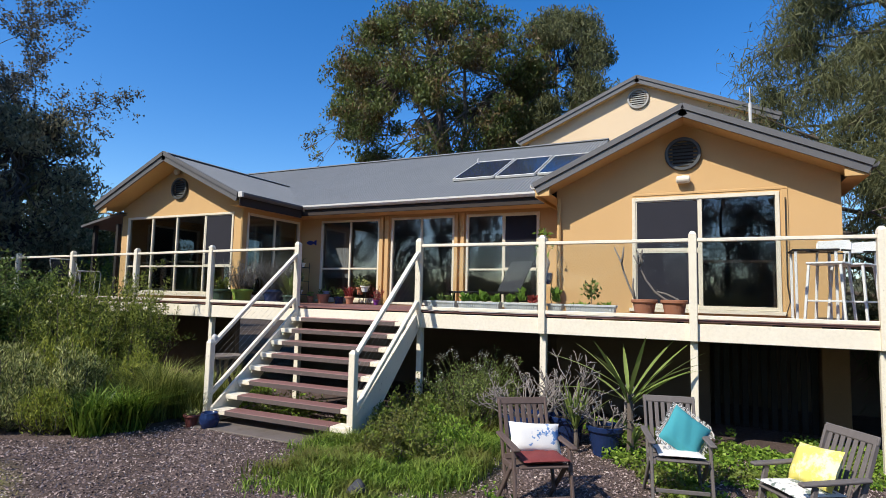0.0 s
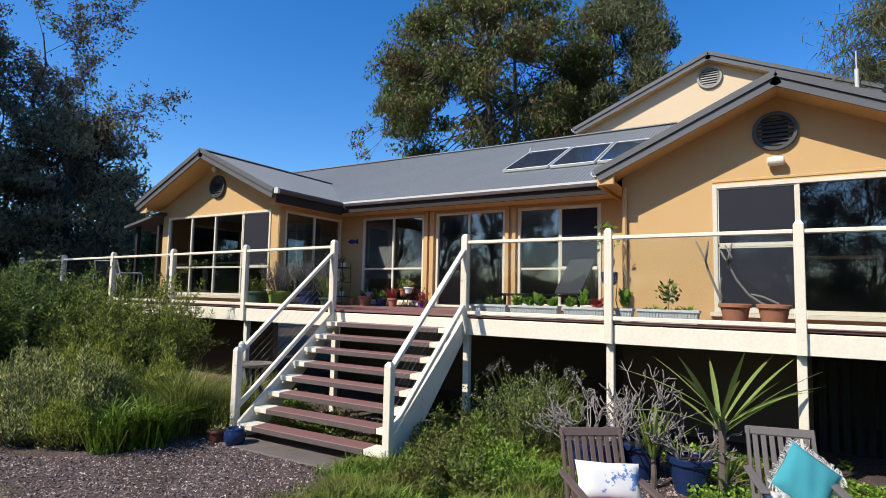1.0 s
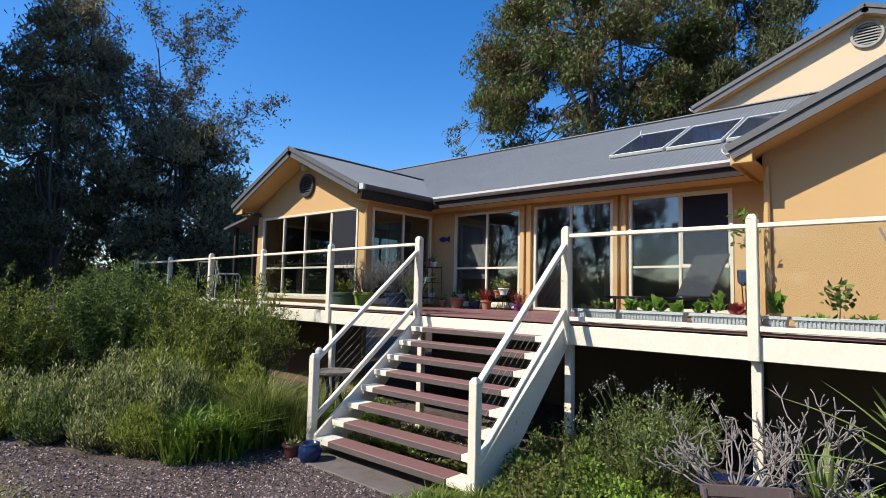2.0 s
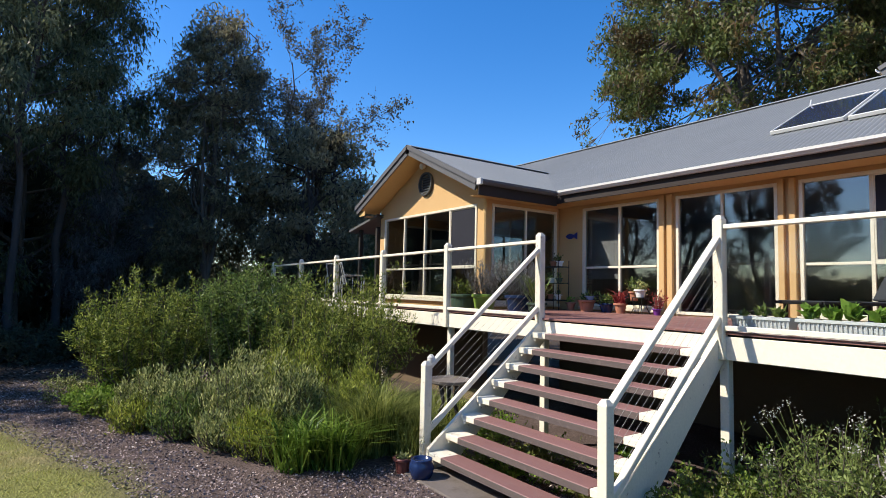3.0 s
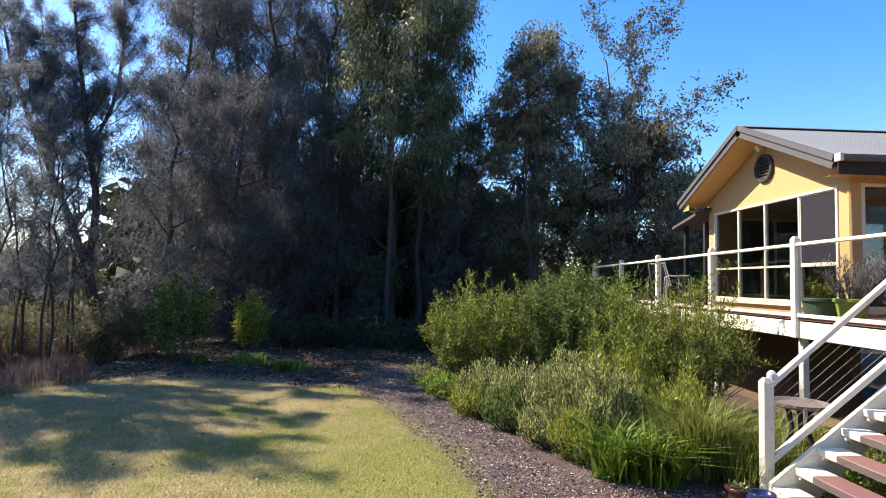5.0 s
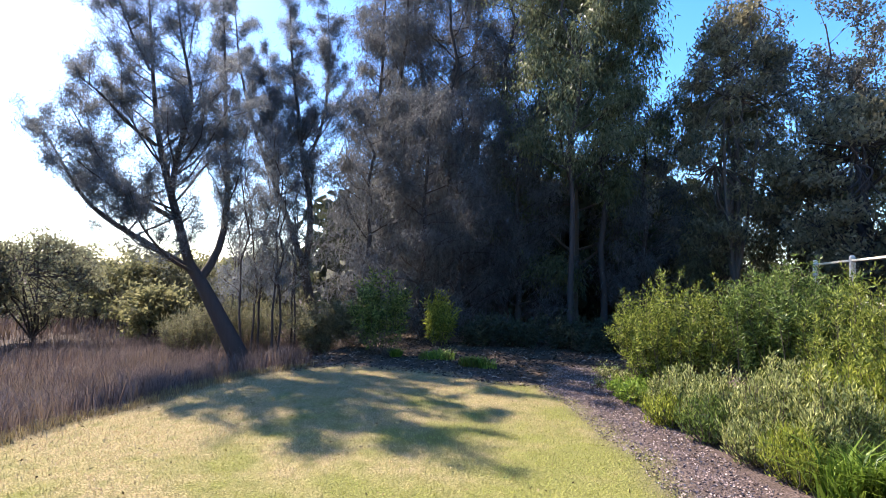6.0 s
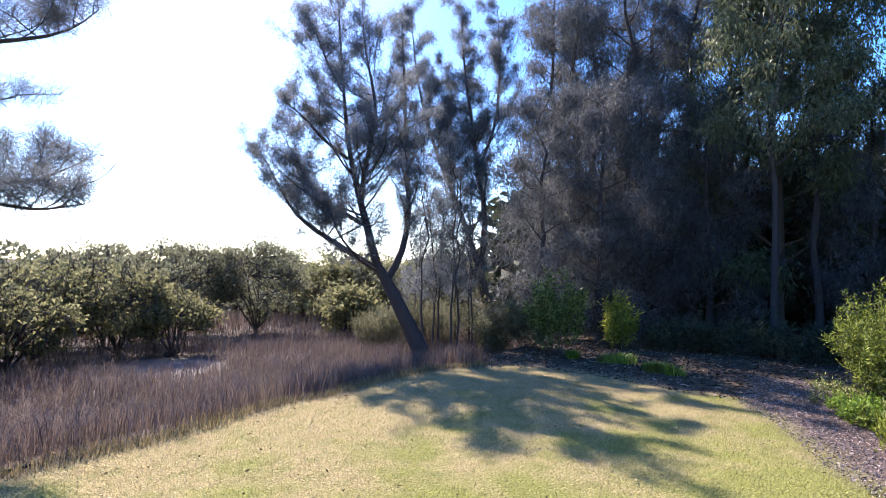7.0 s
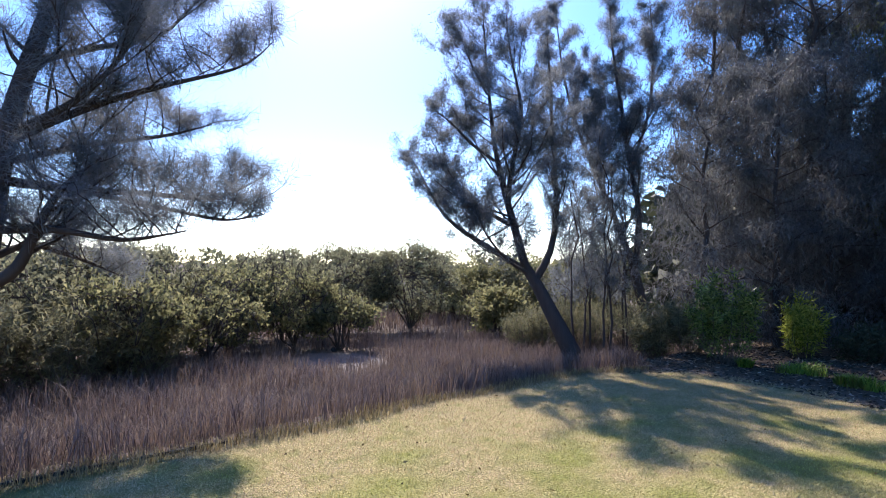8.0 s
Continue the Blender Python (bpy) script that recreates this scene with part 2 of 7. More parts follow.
L_WEED = leaf_mat("weedy ground cover", (0.05, 0.10, 0.012), (0.24, 0.34, 0.055), 0.5, 0.4, c=(0.19, 0.19, 0.05))
L_REED = leaf_mat("dry rush stems", (0.042, 0.029, 0.027), (0.19, 0.142, 0.125), 0.8, 0.25, c=(0.19, 0.145, 0.115))
L_MAT = leaf_mat("broad weed leaves", (0.055, 0.12, 0.016), (0.28, 0.40, 0.06), 0.5, 0.4, c=(0.17, 0.18, 0.05), skew=1.3)
L_EDGE = leaf_mat("dry edge grass", (0.10, 0.078, 0.04), (0.31, 0.25, 0.13), 0.8, 0.3)
# deep tone puts the shade under the tall trees into the leaf colour
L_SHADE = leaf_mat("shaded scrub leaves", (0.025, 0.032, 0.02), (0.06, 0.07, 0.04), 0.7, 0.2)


def lawn_tone(nt, green, straw, dark):
    """Green turf that dries to straw towards the marsh, with finer dark green mottling."""
    co = nt.nodes.new("ShaderNodeTexCoord").outputs["Object"]
    sp = nt.nodes.new("ShaderNodeSeparateXYZ")
    nt.links.new(co, sp.inputs[0])
    dry = nt.nodes.new("ShaderNodeMath")
    dry.operation = "MULTIPLY_ADD"
    dry.inputs[1].default_value = -0.045
    nt.links.new(sp.outputs["Y"], dry.inputs[0])
    far = nt.nodes.new("ShaderNodeMath")
    far.operation = "MULTIPLY_ADD"
    far.inputs[1].default_value = -0.022
    nt.links.new(sp.outputs["X"], far.inputs[0])
    nt.links.new(noise_node(nt, 0.8, 6, 0.65, vec=co), far.inputs[2])
    nt.links.new(far.outputs[0], dry.inputs[2])
    col = ramp_mix(nt, contrast(nt, dry.outputs[0], 0.78, 0.98), green, straw)
    return ramp_mix(nt, contrast(nt, noise_node(nt, 3.4, 6, 0.7, vec=co), 0.5, 0.7), col, dark)


L_LAWN = leaf_mat("lawn blades", (0.11, 0.125, 0.022), (0.37, 0.365, 0.105), 0.8, 0.3)
nt = L_LAWN.node_tree
old = nt.nodes["Principled BSDF"].inputs["Base Color"].links[0].from_socket
straw = ramp_mix(nt, nt.nodes.new("ShaderNodeNewGeometry").outputs["Random Per Island"], (0.30, 0.215, 0.115), (0.62, 0.48, 0.31))
toned = lawn_tone(nt, old, straw, ramp_mix(nt, nt.nodes.new("ShaderNodeNewGeometry").outputs["Random Per Island"], (0.10, 0.12, 0.04), (0.36, 0.31, 0.14)))
nt.links.new(toned, nt.nodes["Principled BSDF"].inputs["Base Color"])
nt.links.new(toned, nt.nodes["Translucent BSDF"].inputs[0])
L_YUCCA = leaf_mat("pale strap leaves", (0.10, 0.15, 0.035), (0.21, 0.255, 0.075), 0.35, 0.3)
L_LETTUCE = leaf_mat("lettuce leaves", (0.10, 0.19, 0.03), (0.22, 0.34, 0.06), 0.5, 0.4)
L_HERB = leaf_mat("grey-green herb leaves", (0.06, 0.09, 0.022), (0.20, 0.24, 0.075), 0.6, 0.35)
C_FLOWER = leaf_mat("small white flower heads", (0.22, 0.22, 0.18), (0.42, 0.40, 0.35), 0.7, 0.3)
L_RED = leaf_mat("red bromeliad leaves", (0.16, 0.02, 0.025), (0.30, 0.06, 0.05), 0.4, 0.3)
L_LAV = leaf_mat("grey lavender stems", (0.13, 0.13, 0.12), (0.24, 0.22, 0.22), 0.7, 0.25)


# mesh helpers ------------------------------------------------------------
class Mesh:
    """Gathers faces for one mesh."""

    def __init__(self):
        self.v, self.f = [], []

    def add(self, verts, faces):
        n = len(self.v)
        self.v.extend([tuple(p) for p in verts])
        self.f.extend([tuple(i + n for i in q) for q in faces])
        return self

    def quad(self, *pts):
        return self.add(pts, [tuple(range(len(pts)))])

    def box(self, x0, x1, y0, y1, z0, z1, c=0.006, m=None):
        """A box with chamfered edges; m lays it into place."""
        c = min(c, 0.45 * min(x1 - x0, y1 - y0, z1 - z0))
        v, f = [], []
        mid, half = ((x0 + x1) / 2, (y0 + y1) / 2, (z0 + z1) / 2), ((x1 - x0) / 2, (y1 - y0) / 2, (z1 - z0) / 2)
        ids = {}
        for sx in (-1, 1):
            for sy in (-1, 1):
                for sz in (-1, 1):
                    for a in range(3):
                        s = (sx, sy, sz)
                        p = [s[k] * (half[k] - (0 if k == a else c)) for k in range(3)]
                        ids[(s, a)] = len(v)
                        v.append(Vector([mid[k] + p[k] for k in range(3)]))
        S = (-1, 1)
        for a in range(3):
            b, d = (a + 1) % 3, (a + 2) % 3
            for s in S:
                def key(sb, sd):
                    t = [0, 0, 0]
                    t[a], t[b], t[d] = s, sb, sd
                    return ids[(tuple(t), a)]
                q = [key(-1, -1), key(1, -1), key(1, 1), key(-1, 1)]
                f.append(q if s > 0 else q[::-1])
            for sb in S:  # edges along axis a
                for sd in S:
                    def e(sa, ax):
                        t = [0, 0, 0]
                        t[a], t[b], t[d] = sa, sb, sd
                        return ids[(tuple(t), ax)]
                    q = [e(-1, b), e(1, b), e(1, d), e(-1, d)]
                    f.append(q if sb * sd > 0 else q[::-1])
        for sx in S:
            for sy in S:
                for sz in S:
                    q = [ids[((sx, sy, sz), a)] for a in range(3)]
                    f.append(q if sx * sy * sz > 0 else q[::-1])
        if m is not None:
            v = [m @ p for p in v]
        return self.add(v, f)

    def bar(self, a, b, w, h, c=0.004, up=(0, 0, 1)):
        """A bar from a to b, w wide and h deep, with chamfered edges."""
        a, b = Vector(a), Vector(b)
        d = (b - a).normalized()
        s = d.cross(Vector(up))
        s = s.normalized() if s.length > 1e-4 else Vector((1, 0, 0))
        u = s.cross(d)
        m = Matrix((s, d, u)).transposed().to_4x4()
        m.translation = (a + b) / 2
        L = (b - a).length
        return self.box(-w / 2, w / 2, -L / 2, L / 2, -h / 2, h / 2, c, m)

    def tube(self, pts, radii, sides=6, cap=True):
        pts = [Vector(p) for p in pts]
        if isinstance(radii, (int, float)):
            radii = [radii] * len(pts)
        v, f = [], []
        ref = Vector((0.31, 0.77, 0.2))
        for i, p in enumerate(pts):
            d = (pts[min(i + 1, len(pts) - 1)] - pts[max(i - 1, 0)]).normalized()
            s = d.cross(ref)
            s = s.normalized() if s.length > 1e-3 else d.orthogonal().normalized()
            u = d.cross(s)
            for k in range(sides):
                a = 2 * math.pi * k / sides
                v.append(p + (s * math.cos(a) + u * math.sin(a)) * radii[i])
        for i in range(len(pts) - 1):
            for k in range(sides):
                k2 = (k + 1) % sides
                f.append((i * sides + k, i * sides + k2, (i + 1) * sides + k2, (i + 1) * sides + k))
        if cap:
            f.append(tuple(range(sides))[::-1])
            f.append(tuple((len(pts) - 1) * sides + k for k in range(sides)))
        return self.add(v, f)

    def lathe(self, profile, sides=24, at=(0, 0, 0)):
        """A turned shape from (radius, height) pairs."""
        v, f = [], []
        for r, z in profile:
            for k in range(sides):
                a = 2 * math.pi * k / sides
                v.append((at[0] + r * math.cos(a), at[1] + r * math.sin(a), at[2] + z))
        for i in range(len(profile) - 1):
            for k in range(sides):
                k2 = (k + 1) % sides
                f.append((i * sides + k, i * sides + k2, (i + 1) * sides + k2, (i + 1) * sides + k))
        f.append(tuple(range(sides))[::-1])
        f.append(tuple((len(profile) - 1) * sides + k for k in range(sides)))
        return self.add(v, f)

    def data(self, name, material, smooth=False):
        me = bpy.data.meshes.new(name)
        me.from_pydata(self.v, [], self.f)
        me.materials.append(material)
        if smooth:
            me.polygons.foreach_set("use_smooth", [True] * len(me.polygons))
        me.update()
        return me


def part(name, shape, material, parent, label="", smooth=False, kind=""):
    data = shape.data(name, material, smooth) if isinstance(shape, Mesh) else shape
    ob = new(name, data)
    ob.parent = parent
    return tagged(ob, label=label, kind=kind)


def thing(name, label, category, group="", kind="", at=None):
    ob = new(name)
    ob.empty_display_size = 0.2
    if at is not None:
        ob.matrix_world = at
    return tagged(ob, label, category, group, kind)


def big_mesh(name, verts, faces_per, material):
    """A mesh from a numpy array of corners, faces_per corners to a face."""
    me = bpy.data.meshes.new(name)
    n = len(verts)
    me.vertices.add(n)
    me.vertices.foreach_set("co", np.ascontiguousarray(verts, dtype=np.float32).ravel())
    me.loops.add(n)
    me.loops.foreach_set("vertex_index", np.arange(n, dtype=np.int32))
    m = n // faces_per
    me.polygons.add(m)
    me.polygons.foreach_set("loop_start", np.arange(0, n, faces_per, dtype=np.int32))
    me.materials.append(material)
    me.update(calc_edges=True)
    return me


def unit(a):
    return a / (np.linalg.norm(a, axis=-1, keepdims=True) + 1e-9)


def leaves(centres, axes, length, width, rng, jitter=0.35):
    """Leaf quads: a diamond for each centre, along its axis."""
    n = len(centres)
    side = unit(np.cross(axes, unit(rng.normal(size=(n, 3)))))
    L = (length * (1 + jitter * rng.uniform(-1, 1, (n, 1))))
    w = (width * (1 + jitter * rng.uniform(-1, 1, (n, 1))))
    a = unit(axes) * L
    out = np.stack([centres - a * 0.5, centres + side * w * 0.5 - a * 0.08, centres + a * 0.5, centres - side * w * 0.5 - a * 0.08], 1)
    return out.reshape(-1, 3)


def needles_of(centres, axes, length, width, rng, jitter=0.35):
    """Needles: a slim triangle for each centre, along its axis."""
    n = len(centres)
    side = unit(np.cross(axes, unit(rng.normal(size=(n, 3)))))
    a = unit(axes) * (length * (1 + jitter * rng.uniform(-1, 1, (n, 1))))
    w = side * (width * (1 + jitter * rng.uniform(-1, 1, (n, 1))))
    return np.stack([centres - a * 0.5 - w * 0.5, centres - a * 0.5 + w * 0.5, centres + a * 0.5], 1).reshape(-1, 3)


def blades(roots, height, width, lean, rng):
    """Grass blades, bent over: six corners each."""
    n = len(roots)
    az = rng.uniform(0, 2 * np.pi, n)
    out = np.stack([np.cos(az), np.sin(az), 0 * az], 1)
    side = np.stack([-np.sin(az), np.cos(az), 0 * az], 1)
    h = (height * rng.uniform(0.55, 1.15, (n, 1)))
    ln = lean * rng.uniform(0.2, 1.3, (n, 1)) * h
    w = width * rng.uniform(0.7, 1.3, (n, 1))
    up = np.array([0, 0, 1.0])
    p1 = roots + up * h * 0.6 + out * ln * 0.35
    p2 = roots + up * h * (1 - 0.25 * np.clip(lean, 0, 1.2)) + out * ln
    return np.stack([roots - side * w / 2, roots + side * w / 2, p1 + side * w * 0.4, p2 + side * w * 0.05, p2 - side * w * 0.05, p1 - side * w * 0.4], 1).reshape(-1, 3)


def blade_mesh(name, verts, material):
    """Blades as two quads each that share their middle edge."""
    me = bpy.data.meshes.new(name)
    n = len(verts) // 6
    me.vertices.add(n * 6)
    me.vertices.foreach_set("co", np.ascontiguousarray(verts, dtype=np.float32).ravel())
    loops = (np.arange(n)[:, None] * 6 + np.array([0, 1, 2, 5, 5, 2, 3, 4])[None]).ravel()
    me.loops.add(len(loops))
    me.loops.foreach_set("vertex_index", loops.astype(np.int32))
    me.polygons.add(2 * n)
    me.polygons.foreach_set("loop_start", np.arange(0, len(loops), 4, dtype=np.int32))
    me.materials.append(material)
    me.update(calc_edges=True)
    return me

# ground -----------------------------------------------------------------
LAWN = [(12, -11.4), (5.0, -12.0), (3.4, -12.05), (1.2, -12.0), (0.2, -12.25), (-0.8, -12.35), (-1.7, -12.2), (-3.2, -12.35), (-5.0, -12.3), (-6.5, -11.3), (-6.7, -9.9), (-6.6, -8.7), (-6.0, -7.5), (-5.6, -6.4), (-4.1, -5.6), (-2.5, -5.1), (-1.7, -4.75), (-0.7, -4.5), (-0.2, -4.45), (0.7, -4.85), (3.0, -5.6), (12, -5.6)]
BED = [(-0.15, -1.9), (-0.25, -2.6), (-0.35, -3.1), (-0.6, -3.5), (-1.2, -3.85), (-2.4, -4.15), (-3.4, -4.55), (-4.6, -4.85), (-5.8, -5.0), (-6.8, -5.0), (-8.0, -3.5), (-8.0, 0.5), (-0.15, 0.5)]


def inside(px, py, poly):
    """Signed distance to a polygon's edge, positive inside."""
    q = np.array(poly, float)
    a, b = q, np.roll(q, -1, 0)
    d = np.full(px.shape, 1e9)
    hit = np.zeros(px.shape, bool)
    for (ax, ay), (bx, by) in zip(a, b):
        ex, ey = bx - ax, by - ay
        t = np.clip(((px - ax) * ex + (py - ay) * ey) / (ex * ex + ey * ey), 0, 1)
        d = np.minimum(d, np.hypot(px - ax - t * ex, py - ay - t * ey))
        cross = ((ay > py) != (by > py)) & (px < (bx - ax) * (py - ay) / (by - ay + 1e-12) + ax)
        hit ^= cross
    return np.where(hit, d, -d)


def smooth01(v, a, b):
    t = np.clip((v - a) / (b - a), 0, 1)
    return t * t * (3 - 2 * t)


def waves(x, y):
    return 0.5 * np.sin(1.7 * x + 0.6 * y + 1.3) + 0.3 * np.sin(-1.1 * x + 2.3 * y) + 0.25 * np.sin(3.9 * x + 2.2 * y + 0.7) + 0.2 * np.sin(2.9 * x - 4.7 * y)


def ground_z(x, y):
    """The ground's height: level round the house, lower in the marsh, rising far off."""
    x, y = np.asarray(x, float), np.asarray(y, float)
    z = 0.025 * waves(x, y) * smooth01(np.hypot(x - 1, y + 1), 3, 7)
    z = z - 0.38 * smooth01(-12.3 - 0.05 * waves(x * 0.5, y) - y, 0.0, 1.4)
    return z + 5.0 * smooth01(np.hypot(x, y), 60, 190)


def axis_steps(spans):
    out = []
    for a, b, s in spans:
        out.extend(np.arange(a, b - 1e-6, s))
    return np.array(out + [spans[-1][1]])


gx = axis_steps([(-1500, -200, 130), (-200, -40, 16), (-40, -12, 1.4), (-12, 10, 0.14), (10, 40, 1.5), (40, 200, 16), (200, 1500, 130)])
gy = axis_steps([(-1500, -200, 130), (-200, -40, 16), (-40, -22, 1.2), (-22, 3, 0.14), (3, 40, 1.6), (40, 200, 16), (200, 1500, 130)])
GX, GY = np.meshgrid(gx, gy)
GZ = ground_z(GX, GY)
nx, ny = len(gx), len(gy)
gm = bpy.data.meshes.new("ground")
idx = np.arange(nx * ny).reshape(ny, nx)
quads = np.stack([idx[:-1, :-1], idx[:-1, 1:], idx[1:, 1:], idx[1:, :-1]], -1).reshape(-1, 4)
gm.vertices.add(nx * ny)
gm.vertices.foreach_set("co", np.stack([GX, GY, GZ], -1).astype(np.float32).ravel())
gm.loops.add(quads.size)
gm.loops.foreach_set("vertex_index", quads.astype(np.int32).ravel())
gm.polygons.add(len(quads))
gm.polygons.foreach_set("loop_start", np.arange(0, quads.size, 4, dtype=np.int32))
gm.update(calc_edges=True)
rag = 0.12 * waves(GX * 2.3, GY * 2.1)
lawn_m = smooth01(inside(GX, GY, LAWN) + rag, -0.35, 0.45)
litter_m = smooth01(-5.2 - GX + rag, 0, 1.5) * smooth01(-inside(GX, GY, LAWN) + rag, 0, 0.6) * smooth01(-(inside(GX, GY, BED)) - 0.3, 0, 0.4)
marsh_m = smooth01(-12.2 - GY + rag, 0, 0.8)
patch = np.hypot((GX - 3.4) / 1.5, (GY + 1.9) / 1.6)
patch_m = smooth01(1 - patch + rag, 0, 0.5)
mud_m = smooth01(1 - np.hypot((GX + 2.7) / 1.3, (GY + 19.0) / 1.6) + rag, -0.1, 0.2)
for key, values in (("lawn", lawn_m), ("marsh", marsh_m), ("patch", patch_m), ("mud", mud_m), ("litter", litter_m)):
    gm.attributes.new(key, "FLOAT", "POINT").data.foreach_set("value", values.astype(np.float32).ravel())
gmat = bpy.data.materials.new("earth, mulch and lawn")
gmat.use_nodes = True
nt = gmat.node_tree
bs = nt.nodes["Principled BSDF"]


def attr(key):
    n = nt.nodes.new("ShaderNodeAttribute")
    n.attribute_name = key
    return n.outputs["Fac"]


co = nt.nodes.new("ShaderNodeTexCoord").outputs["Object"]
vor = nt.nodes.new("ShaderNodeTexVoronoi")
vor.inputs["Scale"].default_value = 38
nt.links.new(co, vor.inputs["Vector"])
chips = ramp_mix(nt, vor.outputs["Color"], (0.05, 0.036, 0.032), (0.19, 0.14, 0.128))
mulch = ramp_mix(nt, contrast(nt, noise_node(nt, 1.3, 5, vec=co), 0.35, 0.65), chips, (0.075, 0.055, 0.047))
turf = ramp_mix(nt, contrast(nt, noise_node(nt, 70, 3, vec=co), 0.3, 0.6), lawn_tone(nt, (0.27, 0.28, 0.075), (0.52, 0.395, 0.225), (0.20, 0.205, 0.065)), (0.13, 0.125, 0.04))
wet = ramp_mix(nt, contrast(nt, noise_node(nt, 2.0, 5, vec=co), 0.4, 0.6), (0.10, 0.075, 0.065), (0.15, 0.12, 0.10))
c1 = ramp_mix(nt, attr("lawn"), mulch, turf)
c2 = ramp_mix(nt, attr("patch"), ramp_mix(nt, attr("litter"), c1, ramp_mix(nt, noise_node(nt, 9, 6, 0.7, vec=co), (0.035, 0.027, 0.02), (0.11, 0.08, 0.058))), (0.075, 0.085, 0.03))
c3 = ramp_mix(nt, attr("marsh"), c2, wet)
c4 = ramp_mix(nt, attr("mud"), c3, (0.17, 0.15, 0.14))
nt.links.new(c4, bs.inputs["Base Color"])
bs.inputs["Roughness"].default_value = 0.95
bs.inputs["Specular IOR Level"].default_value = 0.15
bp = nt.nodes.new("ShaderNodeBump")
bp.inputs["Strength"].default_value, bp.inputs["Distance"].default_value = 0.8, 0.02
nt.links.new(vor.outputs["Distance"], bp.inputs["Height"])
nt.links.new(bp.outputs[0], bs.inputs["Normal"])
gm.materials.append(gmat)
tagged(new("ground", gm), "mown lawn, pink-brown mulch and marsh mud", "ground", kind="structure")

# house --------------------------------------------------------------------
DZ = 1.69  # the deck's top and the floor
house = thing("house", "ochre rendered house with grey corrugated steel roofs on a raised floor", "house")


def wall(x0, x1, z0, z1, y, holes=(), th=0.14, gable=None, along="x", name="wall", paint=None):
    """A wall with openings (a0, a1, z0, z1) right through it, running along x at y or along y at x; gable: (apex place, apex height)."""
    M = Mesh()

    def P(a, d, z):
        return (a, y + d, z) if along == "x" else (y - d, a, z)

    xs = sorted({x0, x1, *[h[0] for h in holes], *[h[1] for h in holes]})
    zs = sorted({z0, z1, *[h[2] for h in holes], *[h[3] for h in holes]})
    for a, b in zip(xs, xs[1:]):
        for c, d in zip(zs, zs[1:]):
            if any(h[0] < (a + b) / 2 < h[1] and h[2] < (c + d) / 2 < h[3] for h in holes):
                continue
            M.quad(P(a, 0, c), P(b, 0, c), P(b, 0, d), P(a, 0, d))
            M.quad(P(b, th, c), P(a, th, c), P(a, th, d), P(b, th, d))
    for a, b, c, d in holes:
        M.quad(P(a, 0, c), P(a, th, c), P(b, th, c), P(b, 0, c))
        M.quad(P(a, 0, d), P(b, 0, d), P(b, th, d), P(a, th, d))
        M.quad(P(a, 0, c), P(a, 0, d), P(a, th, d), P(a, th, c))
        M.quad(P(b, 0, c), P(b, th, c), P(b, th, d), P(b, 0, d))
    if gable:
        ax, az = gable
        M.quad(P(x0, 0, z1), P(x1, 0, z1), P(ax, 0, az))
        M.quad(P(x1, th, z1), P(x0, th, z1), P(ax, th, az))
    for a in (x0, x1):
        M.quad(P(a, 0, z0), P(a, th, z0), P(a, th, z1), P(a, 0, z1))
    return part(name, M, paint or RENDER, house)


def window(a0, a1, z0, z1, y, mullions=(), transoms=(), along="x", name="window", sill=True, proud=0.02, fw=0.05, label="", tr_span=None):
    """A window: the frame with its bars is the part, its panes the sub-parts."""
    fr = Mesh()

    def B(M, u0, u1, d0, d1, c0, c1, c=0.004):
        if along == "x":
            M.box(u0, u1, y + d0, y + d1, c0, c1, c)
        else:
            M.box(y - d1, y - d0, u0, u1, c0, c1, c)

    dep = 0.07
    B(fr, a0, a0 + fw, -proud, dep, z0, z1)
    B(fr, a1 - fw, a1, -proud, dep, z0, z1)
    B(fr, a0 + fw, a1 - fw, -proud, dep, z1 - fw, z1)
    B(fr, a0 + fw, a1 - fw, -proud, dep, z0, z0 + fw)
    w = part(name, fr, ALU, house, label)
    for m in mullions:
        bar = Mesh()
        B(bar, m - 0.022, m + 0.022, -proud + 0.012, dep - 0.01, z0 + fw, z1 - fw)
        part("mullion", bar, ALU, w)
    cuts = [a0 + fw, *mullions, a1 - fw]
    for z in transoms:
        for u, v in zip(cuts, cuts[1:]):
            if tr_span and not (tr_span[0] <= (u + v) / 2 <= tr_span[1]):
                continue
            bar = Mesh()
            B(bar, u + 0.02, v - 0.02, -proud + 0.015, dep - 0.015, z - 0.02, z + 0.02)
            part("transom", bar, ALU, w)
    for u, v in zip(cuts, cuts[1:]):
        g = Mesh()
        B(g, u + 0.004, v - 0.004, 0.022, 0.03, z0 + fw, z1 - fw, 0.001)
        part("pane", g, PANE, w).visible_shadow = False
    if sill:
        s = Mesh()
        B(s, a0 - 0.05, a1 + 0.05, -0.07, 0.0, z0 - 0.06, z0 - 0.003)
        part("sill", s, ALU, w)
    return w


HEAD = 3.69
# left wing: gable front at y = 1.12
LW0, LW1, LWY = -6.56, -2.6, 1.10
wall(LW0, LW1, DZ - 0.12, 3.90, LWY, [(-6.33, -2.80, 1.85, 3.67)], gable=((LW0 + LW1) / 2, 4.86))
window(-6.33, -2.80, 1.85, 3.67, LWY, (-5.44, -4.60, -3.68), (2.47,))
wall(LWY + 0.14, 3.1, DZ - 0.12, 3.95, LW1, [(1.29, 3.03, 1.80, 3.67)], along="y")
window(1.29, 3.03, 1.80, 3.67, LW1, (2.17,), (), along="y")
